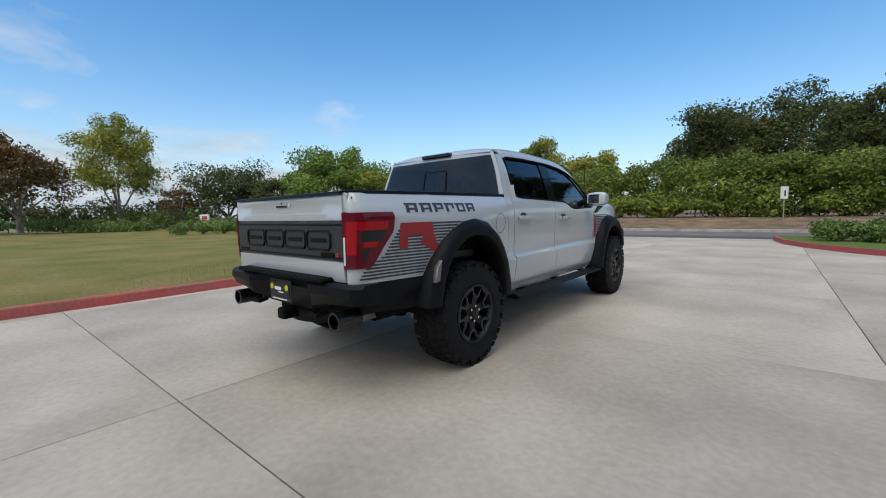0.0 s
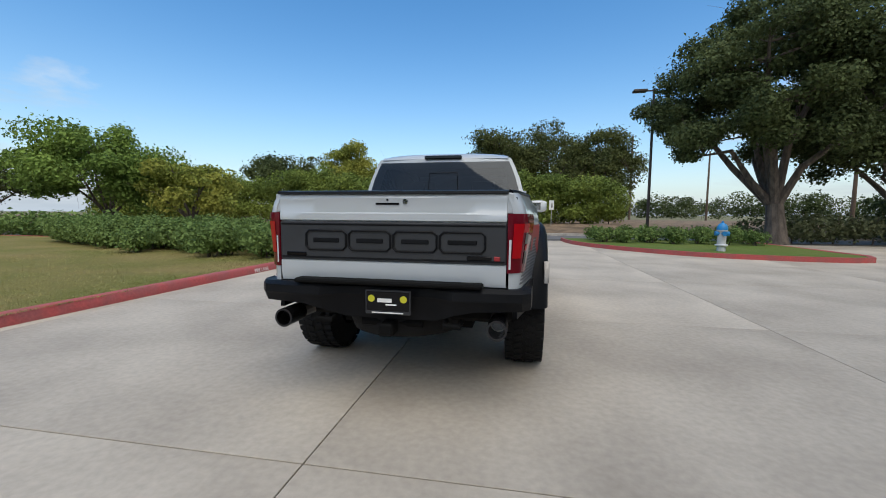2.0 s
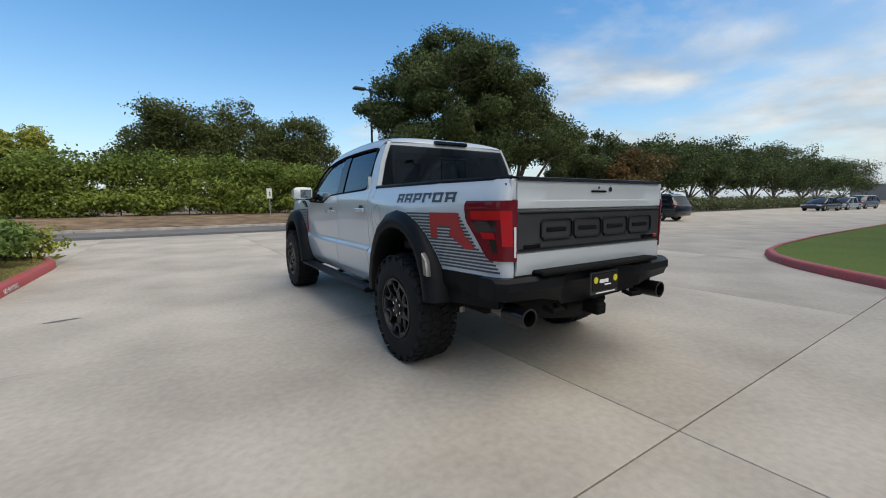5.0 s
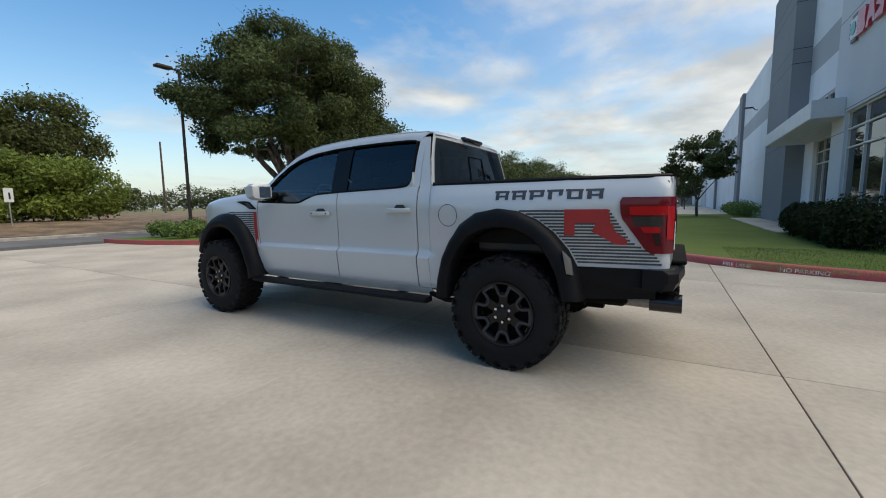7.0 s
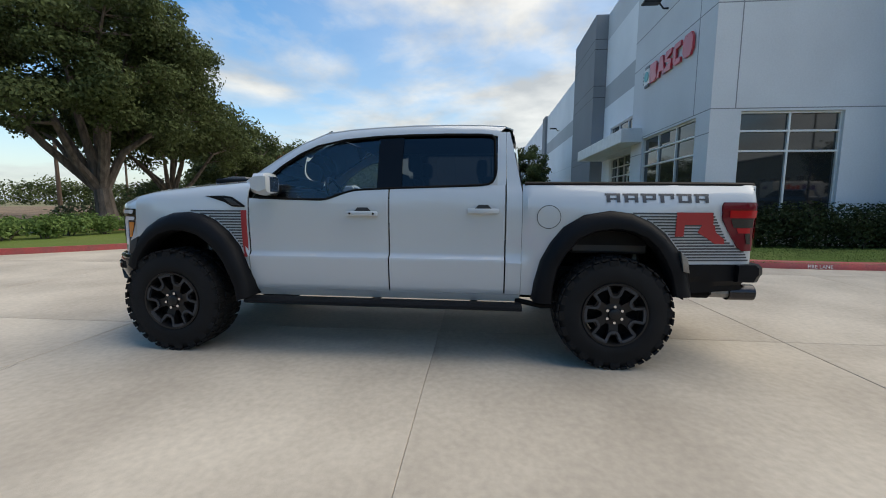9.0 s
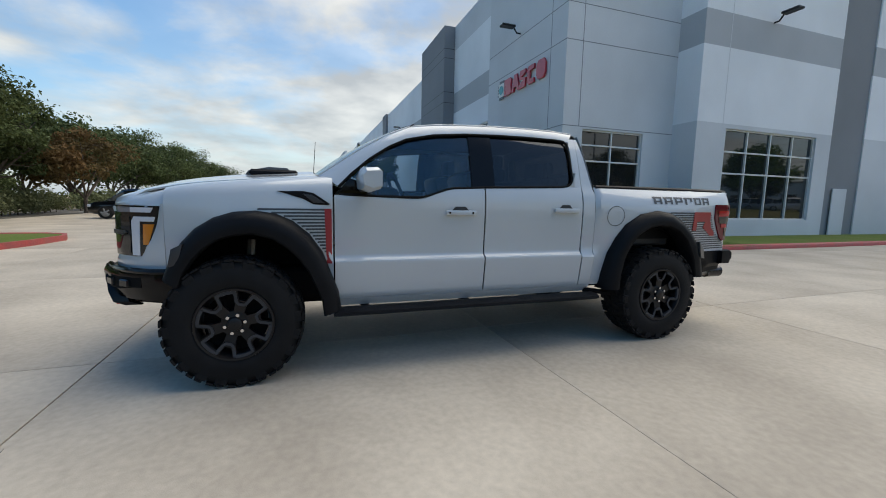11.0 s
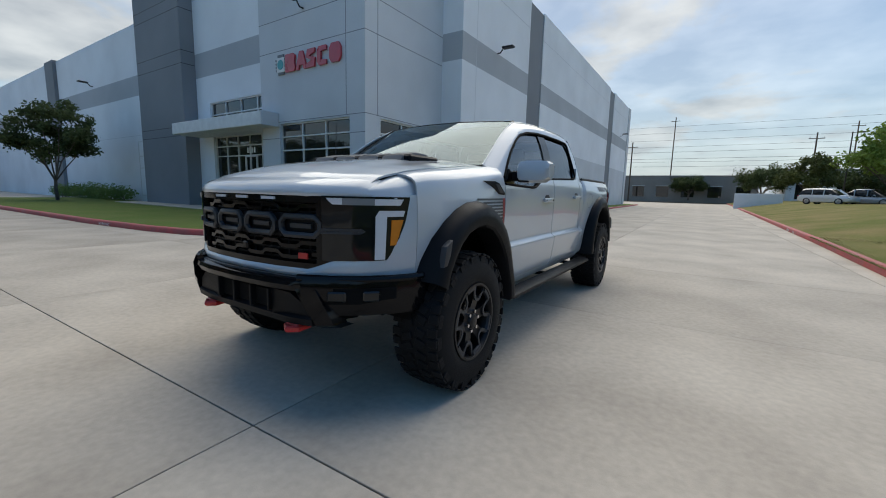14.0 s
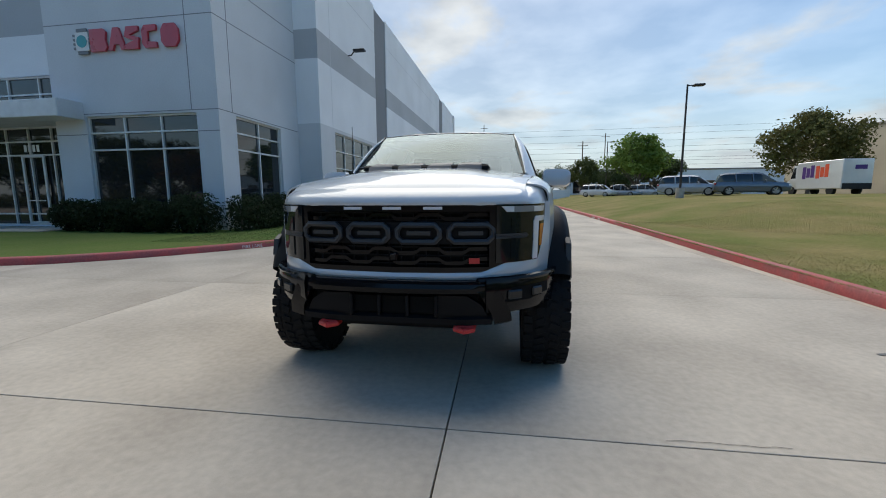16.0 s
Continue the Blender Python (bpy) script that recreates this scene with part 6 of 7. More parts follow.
    part("seat_back", b, M_SEAT, st)
    b = B()
    box(b, (s * .42, -.17, 1.67), (.27, .10, .17), .04, seg=2)
    part("headrest", b, M_SEAT, st)
    b = B()
    box(b, (s * .42, -.80, 1.62), (.28, .10, .16), .04, seg=2)
    part("rear_headrest", b, M_SEAT, truck)

# bonnet
xs_b = np.linspace(-.81, .81, 33)
rows = []
for u in np.linspace(0, 1, 26):
    row = []
    for x in xs_b:
        f = abs(x) / .81
        ya = 1.36 - .10 * f ** 2
        wide = float(np.interp(u, (0, .7, .83, 1), (1, .985, .958, .93)))
        yb = nose_y(x * .98 * wide) - .055
        y = ya + (yb - ya) * u
        z = hood_z(1.26 + (2.50 - 1.26) * u) + .035 * (1 - f ** 2) * (1 - u ** 3) + .020 / (1 + math.exp((abs(x) - .50) * 34)) * (1 - u ** 2) - .012 * f ** 6 * (1 - u) - .045 * max(0, u - .93) / .07
        row.append((x * wide, y, z))
    rows.append(row)
b = B()
loft(b, rows)
bmesh.ops.recalc_face_normals(b, faces=b.faces)
bmesh.ops.solidify(b, geom=b.faces[:], thickness=-.012)
part("bonnet", b, M_PAINT, truck, "", 40)
# bonnet air extractors
for k, x in enumerate((-.36, -.12, .12, .36)):
    b = B()
    prism(b, [(1.46, 1.49), (1.84, 1.48), (1.81, 1.520), (1.66, 1.552), (1.52, 1.548)], 0, x - .095, x + .095, .012)
    part("bonnet_vent", b, M_VENT, truck, "grey bonnet air vent")
b = B()
box(b, (0, 1.62, 1.503), (1.02, .36, .05), .016)
part("vent_surround", b, M_TRIM, truck)
b = B()
loft(b, [[(x, 1.36 - .10 * (x / .81) ** 2 + d, 1.478 + .02 * (1 - (x / .81) ** 2) + e) for x in xs_b] for d, e in ((.03, .0), (-.10, -.015))])
part("cowl", b, M_TRIM, truck)
for s in (-.28, .30):
    b = B()
    tube(b, [(s, 1.36, 1.50), (s + .2, 1.325, 1.528), (s + .45, 1.26, 1.545)], .011, 6)
    part("wiper", b, M_GLOSS, truck, "black windscreen wiper")
# windscreen
rows = []
for u in np.linspace(0, 1, 12):
    row = []
    for x in np.linspace(-1, 1, 21):
        hw = .800 + (.705 - .800) * u
        yc = 1.335 + (.600 - 1.335) * u
        row.append((x * hw, yc - .075 * x * x + .07 * math.sin(math.pi * (.12 + .74 * u)) * (1 - x * x), 1.470 + (1.925 - 1.470) * (u + .10 * u * (1 - u)) + .012 * (1 - x * x)))
    rows.append(row)
b = B()
loft(b, rows)
bmesh.ops.recalc_face_normals(b, faces=b.faces)
if sum(f.normal.z for f in b.faces) < 0:
    bmesh.ops.reverse_faces(b, faces=b.faces)
part("windscreen", b, M_WS, truck, "clear windscreen")
b = B()
for s in (-1, 1):
    tube(b, [Vector(r[0 if s < 0 else -1]) for r in rows], .010, 6)
tube(b, [Vector(p) + Vector((0, 0, -.004)) for p in rows[-1]], .008, 6)
part("windscreen_seal", b, M_GLOSS, truck)
# roof
rows = []
for y in (.60, .56, .45, .25, 0, -.3, -.6, -.85, -.97, -1.03, -1.06):
    zc = float(np.interp(y, (-1.06, -1.03, -.97, -.85, -.3, .25, .45, .56, .60), (1.925, 1.962, 1.985, 1.993, 2.0, 1.985, 1.962, 1.942, 1.93)))
    ze = float(np.interp(y, (-1.06, -1.0, -.5, .1, .56, .60), (1.915, 1.948, 1.964, 1.948, 1.904, 1.895)))
    bow = .0 if y < .4 else -.06 * (y - .4) / .2
    rows.append([(x, y + bow * (x / .71) ** 2, ze + (zc - ze) * (1 - (x / .712) ** 4)) for x in np.linspace(-.712, .712, 25)])
b = B()
loft(b, rows)
bmesh.ops.recalc_face_normals(b, faces=b.faces)
bmesh.ops.solidify(b, geom=b.faces[:], thickness=-.01)
part("roof", b, M_PAINT, truck, "", 40)
for x, y, w in ((-.38, -.72, .10), (.30, -.72, .10)):
    b = B()
    loft(b, [[(x + a * w * .5, y + c * .09, 1.985 + h) for a, c in ring(0, 14)] for h in (0, .02)] + [[(x + a * w * .36, y + c * .05, 2.018) for a, c in ring(0, 14)]], True, True)
    part("roof_antenna", b, M_GLOSS, truck, "low black roof antenna")
# back of the cab
b = B()


def cab_back(x, t, off=0.0):
    """t: 0 at the bed, 1 at the roof."""
    hw = glass_x(1.40 + .53 * max(t, 0)) + .006
    return (x * hw, -1.135 + .085 * t - off - .02 * (1 - x * x), 1.40 + (1.93 - 1.40) * t)


loft(b, [[cab_back(x, t) for x in np.linspace(-1, 1, 13)] for t in np.linspace(-.9, 1, 10)])
bmesh.ops.recalc_face_normals(b, faces=b.faces)
fs = [f for f in b.faces if not (abs(f.calc_center_median().x) < .70 and 1.46 < f.calc_center_median().z < 1.84)]
bmesh.ops.delete(b, geom=[f for f in b.faces if f not in fs], context="FACES")
part("cab_back", b, M_PAINT, truck)
b = B()
loft(b, [[cab_back(x, t, .008) for x in np.linspace(-.95, .95, 13)] for t in np.linspace(.08, .93, 6)])
part("back_window", b, M_RG, truck, "dark tinted back window")
b = B()
tube(b, [cab_back(x, t, .012) for x, t in ((-.18, .16), (-.18, .70), (.20, .70), (.20, .16))], .007, 6)
part("slider_frame", b, M_GLOSS, truck)
b = B()
box(b, (0, -1.072, 1.945), (.42, .06, .04), .01)
part("brake_light", b, M_SMOKE, truck, "high brake light")
# headliner and trimmed rear wall inside the cab
b = B()
loft(b, [[(x, y, 1.90 + .02 * (1 - (x / .70) ** 2) - (.03 if y > .4 else 0)) for x in np.linspace(-.70, .70, 9)] for y in (.50, .40, -.3, -1.0)], thick=.01)
part("headliner", b, M_LINER, truck, "dark grey headliner")
# bed floor and front wall, dark liner
b = B()
box(b, (0, -2.03, .98), (1.62, 1.80, .04))
box(b, (0, -1.16, 1.20), (1.70, .03, .48))
for s in (-1, 1):
    box(b, (s * .83, -2.03, 1.20), (.05, 1.80, .46))
part("bed_liner", b, M_TRIM, truck, "black bed liner")
# tailgate
tg = new("tailgate")
tg.parent = truck
b = B()
prof = [(-2.90, .845), (-2.955, .848), (-2.968, .90), (-2.970, .985), (-2.952, .995), (-2.952, 1.265), (-2.970, 1.275), (-2.972, 1.318), (-2.962, 1.328), (-2.962, 1.405), (-2.968, 1.425), (-2.960, 1.448), (-2.90, 1.455)]
rows = []
for x in (-.793, -.788, -.70, -.60, -.52, -.2, 0, .2, .52, .60, .70, .788, .793):
    f = 1 if abs(x) < .55 else (0 if abs(x) > .65 else .5)
    rows.append([(x, y if not 1.32 < z < 1.42 else y * f + -2.966 * (1 - f), z) for y, z in prof])
loft(b, rows)
bmesh.ops.recalc_face_normals(b, faces=b.faces)
bmesh.ops.solidify(b, geom=b.faces[:], thickness=.02)
part("gate_panel", b, M_PAINT, tg)
b = B()
box(b, (0, -2.962, 1.130), (1.592, .02, .268), .008)
part("applique", b, M_APPL, tg, "satin charcoal tailgate panel")
for z in (1.245, 1.015):
    b = B()
    box(b, (0, -2.974, z), (1.57, .008, .012), .003)
    part("applique_rib", b, M_TRIM, tg)
# four raised hollow blocks across the panel
for k in range(4):
    x = -.445 + .318 * k
    w_, h_ = .148, .066
    cut = .024
    outer = [(-w_, -h_ + cut), (-w_ + cut, -h_), (w_ - cut, -h_), (w_, -h_ + cut), (w_, h_ - cut), (w_ - cut, h_), (-w_ + cut, h_), (-w_, h_ - cut)]
    b = B()
    tube(b, [(x + p[0], -2.977, 1.135 + p[1]) for p in outer + outer[:2]], .008, 6)
    part("raised_block", b, M_TRIM, tg, "raised black block outline")
    b = B()
    box(b, (x, -2.976, 1.135), (.19, .010, .030), .004)
    part("raised_bar", b, M_TRIM, tg)
for x, w in ((-.67, .15), (.62, .16)):
    b = B()
    box(b, (x, -2.975, 1.035), (w, .010, .028), .004)
    part("badge_bar", b, M_GLOSS, tg, "black badge bar")
b = B()
box(b, (.735, -2.976, 1.035), (.04, .010, .030), .004)
part("badge_block", b, M_DRED, tg, "red badge block")
b = B()
box(b, (.0, -2.966, 1.385), (.165, .012, .014), .004)
part("latch_slot", b, M_GLOSS, tg)
b = B()
tube(b, [(.125, -2.955, 1.400), (.125, -2.972, 1.400)], .018, 14)
part("gate_camera", b, M_CHROME, tg, "small round tailgate lock")
b = B()
tube(b, [(.0, -2.95, 1.412), (.0, -2.968, 1.412)], .008, 10)
part("gate_lock", b, M_GLOSS, tg)
b = B()
loft(b, [[(x, y, z) for y, z in ((-2.985, 1.452), (-2.98, 1.468), (-2.90, 1.478), (-2.86, 1.46))] for x in np.linspace(-.80, .80, 5)])
bmesh.ops.recalc_face_normals(b, faces=b.faces)
bmesh.ops.solidify(b, geom=b.faces[:], thickness=.012)
part("gate_cap", b, M_TRIM, tg, "black tailgate cap")
# rear bumper
rb = new("rear_bumper")
rb.parent = truck
b = B()
rows = []
for x, yb, zb in ((-.965, -2.83, .715), (-.955, -2.95, .705), (-.90, -3.01, .70), (-.60, -3.045, .69), (-.46, -3.05, .66), (-.33, -2.965, .60), (0, -2.965, .592), (.33, -2.965, .60), (.46, -3.05, .66), (.60, -3.045, .69), (.90, -3.01, .70), (.955, -2.95, .705), (.965, -2.83, .715)):
    rows.append([(x, -2.80, .838), (x, yb + .03, .842), (x, yb, .818), (x, yb - .004, .765), (x, yb + .012, .745), (x, yb + .03, zb), (x, -2.80, zb)])
loft(b, rows, True, True)
part("bumper_bar", b, M_TRIM, rb)
b = B()
box(b, (0, -2.995, .86), (1.30, .13, .03), .01)
part("step_pad", b, M_UNDER, rb)
for s in (-1, 1):
    b = B()
    tube(b, [(s * .86, -3.00, .77), (s * .86, -3.012, .77)], .014, 10)
    part("parking_sensor", b, M_GLOSS, rb)
    b = B()
    tube(b, [(s * .40, -2.93, .60), (s * .40, -3.0, .585), (s * .50, -3.01, .585), (s * .50, -2.93, .60)], .020, 8)
    part("recovery_loop", b, M_UNDER, rb, "black recovery loop")
plate = new("dealer_plate")
plate.parent = rb
b = B()
box(b, (.02, -3.022, .730), (.318, .014, .166), .006)
part("plate_frame", b, M_APPL, plate, "dark plate frame")
b = B()
box(b, (.02, -3.031, .738), (.295, .006, .128), .002)
part("plate_face", b, M_GLOSS, plate, "black plate face")
for s in (-1, 1):
    b = B()
    tube(b, [(.02 + s * .112, -3.033, .755), (.02 + s * .112, -3.037, .755)], .024, 14)
    part("plate_disc", b, M_YELLOW, plate, "yellow disc")
for x, z, w, h in ((.0, .744, .10, .026), (.045, .716, .075, .009), (.02, .661, .22, .008)):
    b = B()
    box(b, (x, -3.0355, z), (w, .003, h))
    part("plate_bar", b, M_SIGNW, plate, "white printed bar", 0)
b = B()
box(b, (0, -2.93, .535), (.10, .20, .09), .012)
tube(b, [(-.22, -2.86, .56), (.22, -2.86, .56)], .04, 8)
part("tow_hitch", b, M_UNDER, truck, "black tow hitch receiver")
# spare wheel and underbody
b = B()
loft(b, [[(r * c, -2.45 + r * q, z) for c, q in ring(0, 28)] for r, z in ((.30, .44), (.43, .45), (.455, .52), (.455, .60), (.42, .66), (.30, .66))], True, True)
part("spare_tyre", b, M_RUB, truck, "spare tyre under the bed")
b = B()
box(b, (0, -.2, .66), (1.66, 5.0, .24), .03)
box(b, (.48, -.2, .50), (.09, 4.6, .12)), box(b, (-.48, -.2, .50), (.09, 4.6, .12))
part("chassis", b, M_UNDER, truck)
for y in (-1.85, 1.85):
    b = B()
    tube(b, [(-.85, y, .44), (.85, y, .44)], .055, 10)
    tube(b, [(.12, y - .02, .30), (.12, y + .0, .44), (.12, y, .56)], [.08, .16, .08], 12)
    part("axle", b, M_UNDER, truck)
# dashboard and wheel
b = B()
box(b, (0, .86, 1.30), (1.62, .42, .22), .06, seg=2)
part("dashboard", b, M_SEAT, truck)
b = B()
tube(b, [(-.42 + .19 * c, .60 + .07 * q, 1.36 + .175 * q) for c, q in ring(0, 20)] + [(-.42 + .19, .60, 1.36)], .016, 6)
part("steering_wheel", b, M_SEAT, truck)
b = B()
box(b, (0, -.62, .98), (1.35, .5, .16), .05, seg=2), box(b, (0, -.86, 1.26), (1.40, .14, .56), .05, seg=2)
part("rear_bench", b, M_SEAT, truck)
b = B()
box(b, (0, -.2, .84), (1.66, 2.5, .03))
part("cab_floor", b, M_UNDER, truck)

# front: grille, painted lower strip, bumper
gr = new("grille")
gr.parent = truck


def front(name, x0, x1, z0, z1, off, m, parent, label="", thick=.02, n=17, wave=None):
    b = B()
    loft(b, [[(x, nose_y(x) + off, z + (wave(x) if wave else 0)) for x in np.linspace(x0, x1, n)] for z in np.linspace(z0, z1, 3)])
    bmesh.ops.recalc_face_normals(b, faces=b.faces)
    if sum(f.normal.y * f.calc_area() for f in b.faces) < 0:
        bmesh.ops.reverse_faces(b, faces=b.faces)
    bmesh.ops.solidify(b, geom=b.faces[:], thickness=thick)
    return part(name, b, m, parent, label)


front("grille_back", -.66, .66, .84, 1.235, -.07, M_UNDER, gr)
front("grille_frame", -.62, .62, 1.195, 1.240, -.005, M_GLOSS, gr, "gloss black grille frame")
front("grille_frame", -.60, .60, .842, .872, -.005, M_GLOSS, gr)
for s in (-1, 1):
    front("grille_cheek", s * .56, s * .66, .86, 1.215, -.006, M_GLOSS, gr, "", .03, 7)
front("grille_bar", -.60, .60, 1.005, 1.135, -.035, M_TRIM, gr, "black centre bar")
zig = lambda x: .012 * (1 if math.sin(x * 22) > .3 else (-1 if math.sin(x * 22) < -.3 else math.sin(x * 22) / .3))
for z in (1.165, .965, .905):
    front("grille_rib", -.58, .58, z - .011, z + .011, -.03, M_GLOSS, gr, "", .02, 61, zig)
for z in (1.185, 1.145, .985, .935, .885):
    front("mesh_bar", -.58, .58, z - .004, z + .004, -.045, M_TRIM, gr, "", .01, 31)
for k in range(16):
    x = -.56 + 1.12 * k / 15
    front("mesh_upright", x - .004, x + .004, .875, 1.19, -.048, M_TRIM, gr, "", .01, 3)
for k in range(4):
    x = .455 - .303 * k
    w_, h_, cut = .125, .050, .03
    outer = [(-w_, -h_ + cut), (-w_ + cut, -h_), (w_ - cut, -h_), (w_, -h_ + cut), (w_, h_ - cut), (w_ - cut, h_), (-w_ + cut, h_), (-w_, h_ - cut)]
    b = B()
    tube(b, [(x + p[0], nose_y(x + p[0]) - .012, 1.07 + p[1]) for p in outer + outer[:2]], .018, 6)
    part("raised_block", b, M_APPL, gr, "raised charcoal block outline")
    front("raised_bar", x - .07, x + .07, 1.058, 1.082, -.015, M_APPL, gr, "", .02, 3)
for x in (-.24, 0, .24):
    front("marker_lamp", x - .055, x + .055, 1.208, 1.224, .004, M_CLEAR, gr, "clear marker lamp", .01, 3)
front("badge_block", -.505, -.445, .893, .925, -.008, M_HOOK, gr, "red grille badge block", .01, 3)
b = B()
box(b, (0, nose_y(0) - .02, .93), (.05, .03, .05), .01)
part("front_camera", b, M_GLOSS, gr)
b = B()
rows = []
for x in np.linspace(-.905, .905, 61):
    up_z = float(np.interp(abs(x), (0, .52, .66, .905), (.838, .842, .897, .905)))
    rows.append([(x, nose_y(x) - .004 + .012 * math.sin(math.pi * f), .795 + (up_z - .795) * f) for f in (0, .25, .5, .75, 1)])
loft(b, rows)
bmesh.ops.recalc_face_normals(b, faces=b.faces)
part("lower_fascia", b, M_PAINT, truck, "painted lower fascia")
b = B()
rows = []
for x in np.linspace(-.865, .865, 45):
    fall = max(0.0, abs(x) - .74) * .34
    f2 = 1 - min(1, abs(x) / .81) ** 2
    rows.append([(x, nose_y(x) + d, z_ - fall * g) for d, z_, g in ((-.012, 1.224, 0), (-.002, 1.236, .1), (-.004, 1.256, .4), (-.018, 1.280, .8), (-.045, 1.300, 1), (-.09, 1.318, 1), (-.15, 1.333 + .008 * f2, 1), (-.16, 1.322, 1))])
loft(b, rows)
bmesh.ops.recalc_face_normals(b, faces=b.faces)
if sum(f.normal.z for f in b.faces) < 0:
    bmesh.ops.reverse_faces(b, faces=b.faces)
part("hood_lip", b, M_PAINT, truck, "painted leading edge", 50)
fb = new("front_bumper")
fb.parent = truck


def sweep(b, path, prof):
    """A closed section of (ahead, up) offsets carried along a path."""
    loft(b, [[(p[0], p[1] + u, p[2] + v) for u, v in prof] for p in path], True, True)


# core behind the openings
b = B()
loft(b, [[(x, 2.50, .78), (x, yb, .78), (x, yb, .56), (x, 2.50, .54)] for x, yb in ((-.62, 2.60), (-.5, 2.70), (0, 2.715), (.5, 2.70), (.62, 2.60))], True, True)
part("bumper_core", b, M_UNDER, fb)
# upper bar with a rounded leading edge
b = B()
sweep(b, [(x, nose_y(x) + .045, .755) for x in np.linspace(-.56, .56, 21)], [(-.10, .042), (-.01, .046), (.022, .030), (.030, .006), (.020, -.024), (-.10, -.030)])
part("bumper_bar", b, M_GLOSS, fb, "gloss black upper bumper bar")
for s in (-1, 1):
    # broad leg that angles down and out from the bar
    b = B()
    loft(b, [[(s * x0, y0, z0), (s * (x0 + w) , y0 - .035, z0 + .012), (s * (x0 + w), y0 - .13, z0 + .01), (s * x0, y0 - .12, z0)]
             for x0, y0, z0, w in ((.475, 2.755, .775, .115), (.515, 2.762, .725, .115), (.575, 2.735, .62, .105), (.595, 2.705, .545, .10), (.590, 2.64, .515, .09))], True, True)
    part("bumper_leg", b, M_GLOSS, fb, "gloss black angled bumper leg", 25)
    # smooth plate between leg and openings
    b = B()
    loft(b, [[(s * .265, 2.742, z), (s * xo, yo, z), (s * xo, yo - .08, z), (s * .265, 2.66, z)]
             for z, xo, yo in ((.712, .44, 2.745), (.66, .52, 2.728), (.595, .555, 2.715), (.57, .55, 2.69))], True, True)
    part("bumper_plate", b, M_TRIM, fb, "smooth black bumper plate", 25)
# lower lip
b = B()
sweep(b, [(x, 2.735 - .10 * max(0, abs(x) - .40), .552 + .06 * max(0, abs(x) - .42)) for x in np.linspace(-.58, .58, 17)], [(-.14, .03), (-.02, .036), (.006, .018), (-.004, -.020), (-.14, -.036)])
part("bumper_lip", b, M_TRIM, fb)
for x in (-.172, 0, .172):
    b = B()
    box(b, (x, 2.722, .648), (.152, .02, .105), .004)
    part("air_opening", b, M_UNDER, fb, "black air opening")
for x in (-.086, .086, -.258, .258):
    b = B()
    box(b, (x, 2.742, .648), (.018, .04, .128), .004)
    part("opening_bar", b, M_TRIM, fb)
b = B()
loft(b, [[(x, y, z) for y, z in ((2.69, .525), (2.62, .485), (2.2, .43), (2.2, .45), (2.66, .49))] for x in (-.40, -.3, 0, .3, .40)], True, True)
part("skid_plate", b, M_UNDER, fb, "dark skid plate")
# whip aerial on the fender
b = B()
tube(b, [(.80, 1.30, 1.455), (.80, 1.30, 1.50)], .016, 10)
tube(b, [(.80, 1.30, 1.50), (.80, 1.285, 1.72), (.80, 1.27, 1.93)], [.004, .0035, .003], 6)
part("whip_aerial", b, M_GLOSS, truck, "thin black whip aerial")

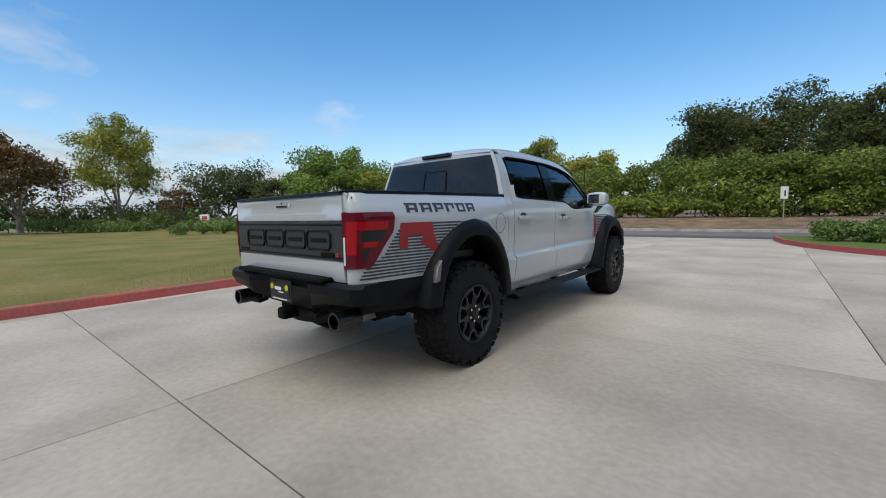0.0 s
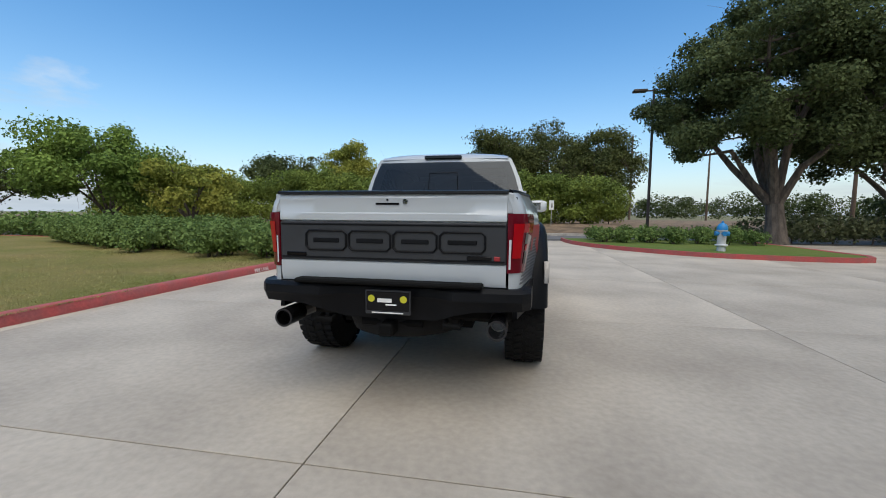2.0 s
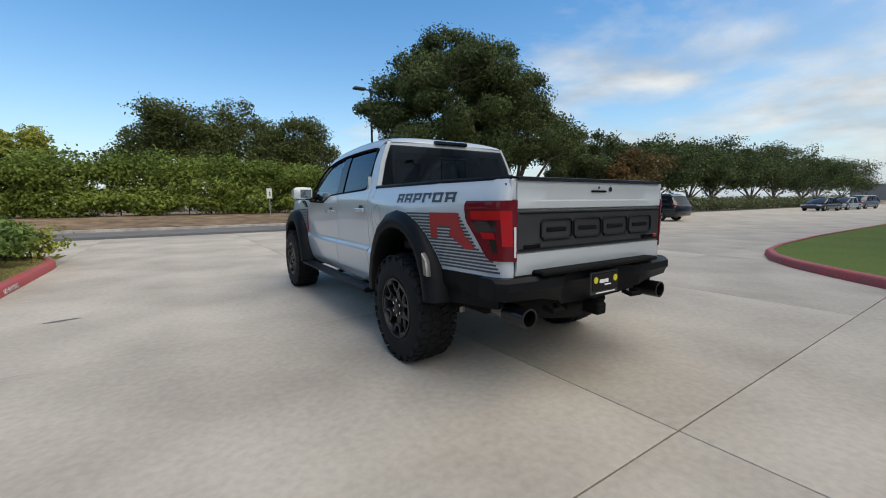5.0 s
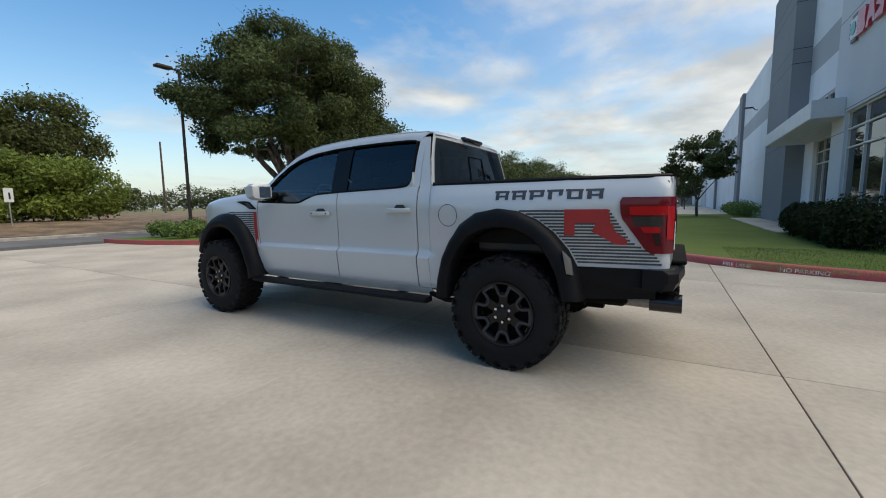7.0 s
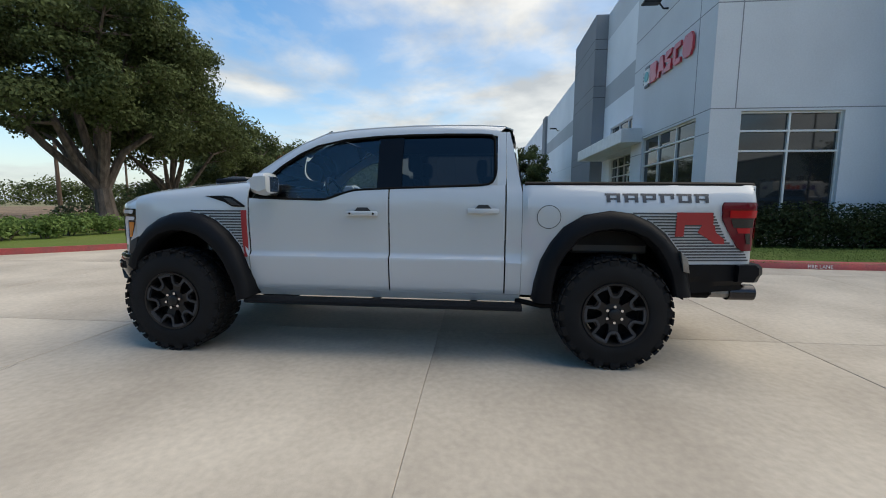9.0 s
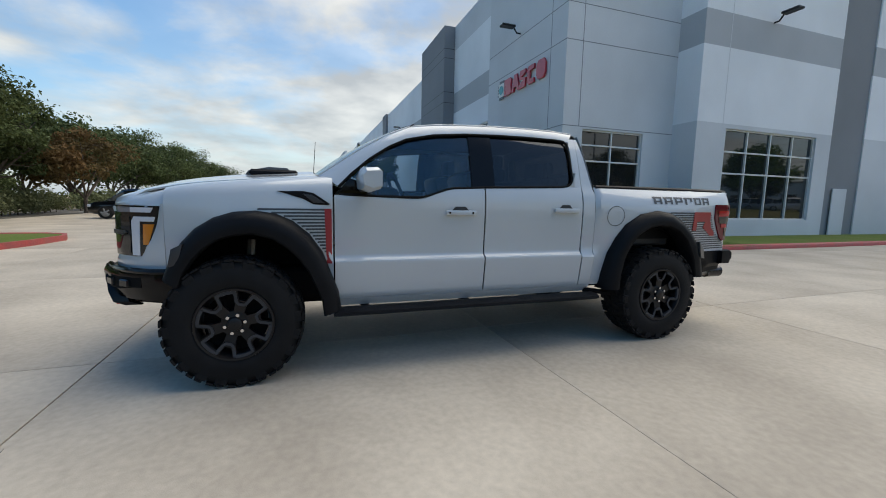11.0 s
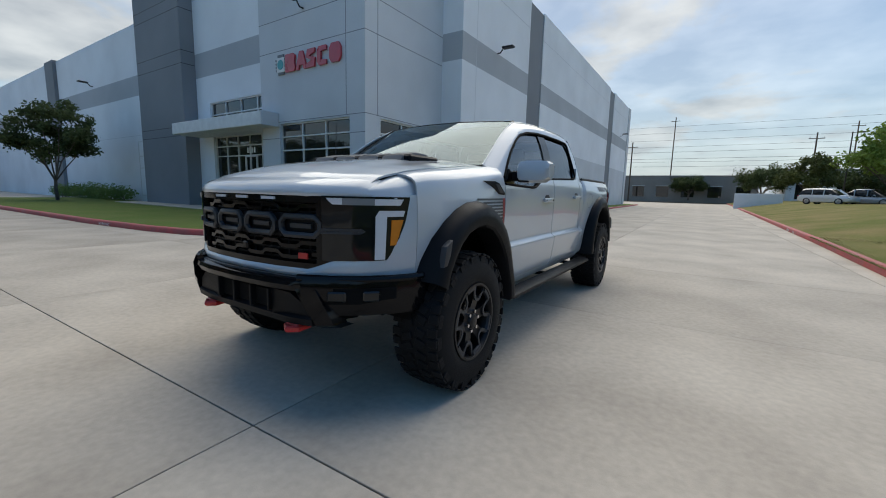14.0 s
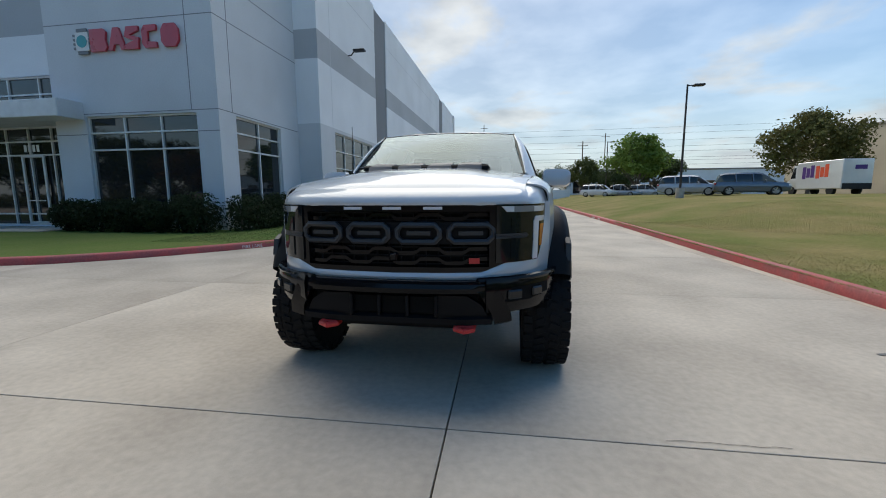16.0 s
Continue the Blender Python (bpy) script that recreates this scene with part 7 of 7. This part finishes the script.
# wheels: one is built, the others are copies
def build_wheel():
    """A left wheel at the origin, its face toward -x."""
    w = new("wheel")
    w.parent = truck
    R, n = .452, 48
    prof = [(.16, .215), (.165, .26), (.16, .36), (.135, .425), (.11, .438), (0, .441), (-.11, .438), (-.135, .425), (-.158, .38), (-.166, .31), (-.163, .268), (-.150, .248)]
    b = B()
    loft(b, [[(x, r * c, r * q) for c, q in ring(0, n)] for x, r in prof], True)
    part("tyre", b, M_RUB, w, "", 40)
    b = B()
    for k in range(40):
        a = 2 * math.pi * k / 40
        for x, da, sx, sy, tw in ((.045, 0, .066, .046, .35), (-.045, .07, .066, .046, -.35), (.125, .03, .062, .050, 0), (-.125, .10, .062, .050, 0)):
            t_ = a + da + (.02 if k % 2 else 0)
            rr = .444 if abs(x) < .1 else .436
            m3 = Matrix.Rotation(t_, 3, "X") @ Matrix.Rotation(tw + (.5 * math.copysign(1, x) if abs(x) > .1 else 0) * 0, 3, "Z") @ Matrix.Rotation(0, 3, "Y")
            box(b, m3 @ Vector((0, 0, 0)) + Vector((x, -math.sin(t_) * rr, math.cos(t_) * rr)), (sx, sy, .014), .003, m3)
        for x in (.147, -.147):
            t_ = a + .07 * (k % 2)
            box(b, Vector((x, -math.sin(t_) * .402, math.cos(t_) * .402)), (.018, .030 + .016 * (k % 2), .048), .003, Matrix.Rotation(t_, 3, "X"))
    tr = part("tread", b, M_RUB, w, "chunky tread blocks", 30)
    tagged(tr, kind="stuff")
    b = B()
    loft(b, [[(x, r * c, r * q) for c, q in ring(0, 40)] for x, r in ((-.150, .254), (-.163, .250), (-.163, .236), (-.135, .226), (-.05, .205), (.14, .20))], True)
    part("rim_barrel", b, M_RIM, w)
    b = B()
    loft(b, [[(x, r * c, r * q) for c, q in ring(0, 40)] for x, r in ((-.066, .205), (-.064, .01))], True)
    part("brake_disc", b, M_UNDER, w)
    for k in range(6):
        a = 2 * math.pi * (k + .5) / 6
        c, q = math.cos(a), math.sin(a)
        u, v = Vector((0, c, q)), Vector((0, -q, c))

        def spoke(name, pts2, x0, x1, m, bev=.004):
            b = B()
            lo = [bm_v for bm_v in [b.verts.new(Vector((x0, 0, 0)) + u * p + v * r) for p, r in pts2]]
            hi = [b.verts.new(Vector((x1 + .03 * (0.22 - p) / .22, 0, 0)) + u * p + v * r) for p, r in pts2]
            nn = len(pts2)
            b.faces.new(lo), b.faces.new(hi[::-1])
            for i in range(nn):
                b.faces.new((lo[i], hi[i], hi[(i + 1) % nn], lo[(i + 1) % nn]))
            bmesh.ops.recalc_face_normals(b, faces=b.faces)
            part(name, b, m, w, "", 25)
        stem_ = [(.05, -.032), (.135, -.036), (.160, -.046), (.238, -.078), (.238, -.050), (.166, -.020), (.166, .020), (.238, .050), (.238, .078), (.160, .046), (.135, .036), (.05, .032)]
        spoke("spoke", stem_, -.09, -.146, M_RIM)
        for sg in (-1, 1):
            spoke("spoke_edge", [(.132, sg * .018), (.150, sg * .042), (.238, sg * .080), (.238, sg * .058), (.160, sg * .024), (.150, sg * .014)], -.148, -.1525, M_MACH)
        spoke("spoke_edge", [(.132, -.018), (.132, .018), (.150, .014), (.150, -.014)], -.148, -.1525, M_MACH)
        b = B()
        tube(b, [Vector((-.12, 0, 0)) + u * .064, Vector((-.150, 0, 0)) + u * .064], .0115, 8)
        part("wheel_nut", b, M_CHROME, w, "chrome wheel nut")
        a2 = a + math.pi / 6
        c2, q2 = math.cos(a2), math.sin(a2)
        u2, v2 = Vector((0, c2, q2)), Vector((0, -q2, c2))
        b = B()
        arc_ = [radians(d) for d in np.linspace(-13, 13, 7)]
        loft(b, [[Vector((x, 0, 0)) + r * (math.cos(d) * u2 + math.sin(d) * v2) for d in arc_] for x, r in ((-.14, .208), (-.158, .212), (-.160, .222), (-.158, .240), (-.14, .244))])
        bmesh.ops.recalc_face_normals(b, faces=b.faces)
        if sum(f.normal.x for f in b.faces) > 0:
            bmesh.ops.reverse_faces(b, faces=b.faces)
        part("rim_bridge", b, M_MACH, w)
    b = B()
    loft(b, [[(x, r * c, r * q) for c, q in ring(0, 24)] for x, r in ((-.09, .095), (-.125, .090), (-.132, .05), (-.150, .044), (-.156, .034), (-.156, .002))], True)
    part("hub", b, M_RIM, w)
    return w


W0 = build_wheel()
W0.matrix_basis = pose(-.935, -1.852, .447)
copy_thing(W0, pose(-.935, 1.852, .447, 17))
copy_thing(W0, pose(.920, -1.852, .447, 9, 0, 180))
copy_thing(W0, pose(.920, 1.852, .447, 31, 0, 180))


# ---- kerb lettering ----
def lettering(text, at, height, m, label):
    cu = bpy.data.curves.new("kerb_lettering", "FONT")
    cu.body, cu.size, cu.align_x, cu.extrude = text, height, "CENTER", 0.001
    tmp = bpy.data.objects.new("kerb_lettering", cu)
    me = bpy.data.meshes.new_from_object(tmp)
    bpy.data.objects.remove(tmp)
    me.materials.append(m)
    ob = new("kerb_lettering", me)
    ob.matrix_basis = at
    return tagged(ob, label, "lettering", kind="structure")


def on_kerb(text, x, y, ahead, h=0.11):
    """Letters on the face of a kerb; ahead: degrees of the reading direction from +x."""
    lettering(text, pose(x, y, 0.022, 82, 0, ahead), h, M_WHITE_PAINT, "white stencilled words on the red kerb")


on_kerb("FIRE LANE", -4.752, 2.35, 91.2), on_kerb("NO PARKING", -4.762, 3.85, 90.6)
on_kerb("FIRE LANE", -5.10, -16.2, 89.3), on_kerb("NO PARKING", -5.12, -17.6, 89.3)
on_kerb("FIRE LANE", 6.98, 8.41, -26.6, 0.12), on_kerb("NO PARKING", 8.05, 8.09, -12, 0.12)
on_kerb("NO PARKING", 5.16, -4.93, -109.7), on_kerb("FIRE LANE", 4.675, -7.75, -88.5)
on_kerb("FIRE LANE", 5.59, -4.02, -122), on_kerb("NO PARKING", 13.0, -0.525, 184)

# ---- paving slabs, each a piece of its own ----
XS = [-67.1, -60.4, -53.7, -47.0, -40.3, -33.6, -26.9, -20.2, -13.4, -8.9, -4.46, 0.0, 4.02, 8.4, 13.0, 17.6, 22.2, 26.8, 31.4, 36, 42, 48, 54, 60, 68, 76, 84, 92, 100, 110, 120]
YS = [-103, -93, -83, -76.6, -69.7, -63, -56.4, -49.8, -43.2, -36.5, -29.9, -23.2, -16.6, -9.96, -6.64, -3.32, 0.0, 3.32, 6.64, 9.96, 13.3, 15.6]
slab_meshes = {}


def slab_mesh(w, d):
    key = (round(w, 2), round(d, 2))
    if key not in slab_meshes:
        b = B()
        box(b, (0, 0, -0.05), (w, d, 0.1), 0.0025)
        me = bpy.data.meshes.new("slab")
        b.to_mesh(me)
        b.free()
        me.materials.append(M_CONC)
        slab_meshes[key] = me
    return slab_meshes[key]


for x0, x1 in zip(XS, XS[1:]):
    if x1 < -9:
        continue
    for y0, y1 in zip(YS, YS[1:]):
        # sawn joints halfway along a slab are finer than the poured ones
        g0, g1 = [0.0012 if abs(y / 6.64 - round(y / 6.64)) < 0.01 else 0.005 for y in (y0, y1)]
        ob = new("slab", slab_mesh(x1 - x0 - 0.009, y1 - y0 - g0 - g1))
        ob.parent = paving
        ob.matrix_basis = YARD @ pose((x0 + x1) / 2, (y0 + g0 + y1 - g1) / 2, 0)
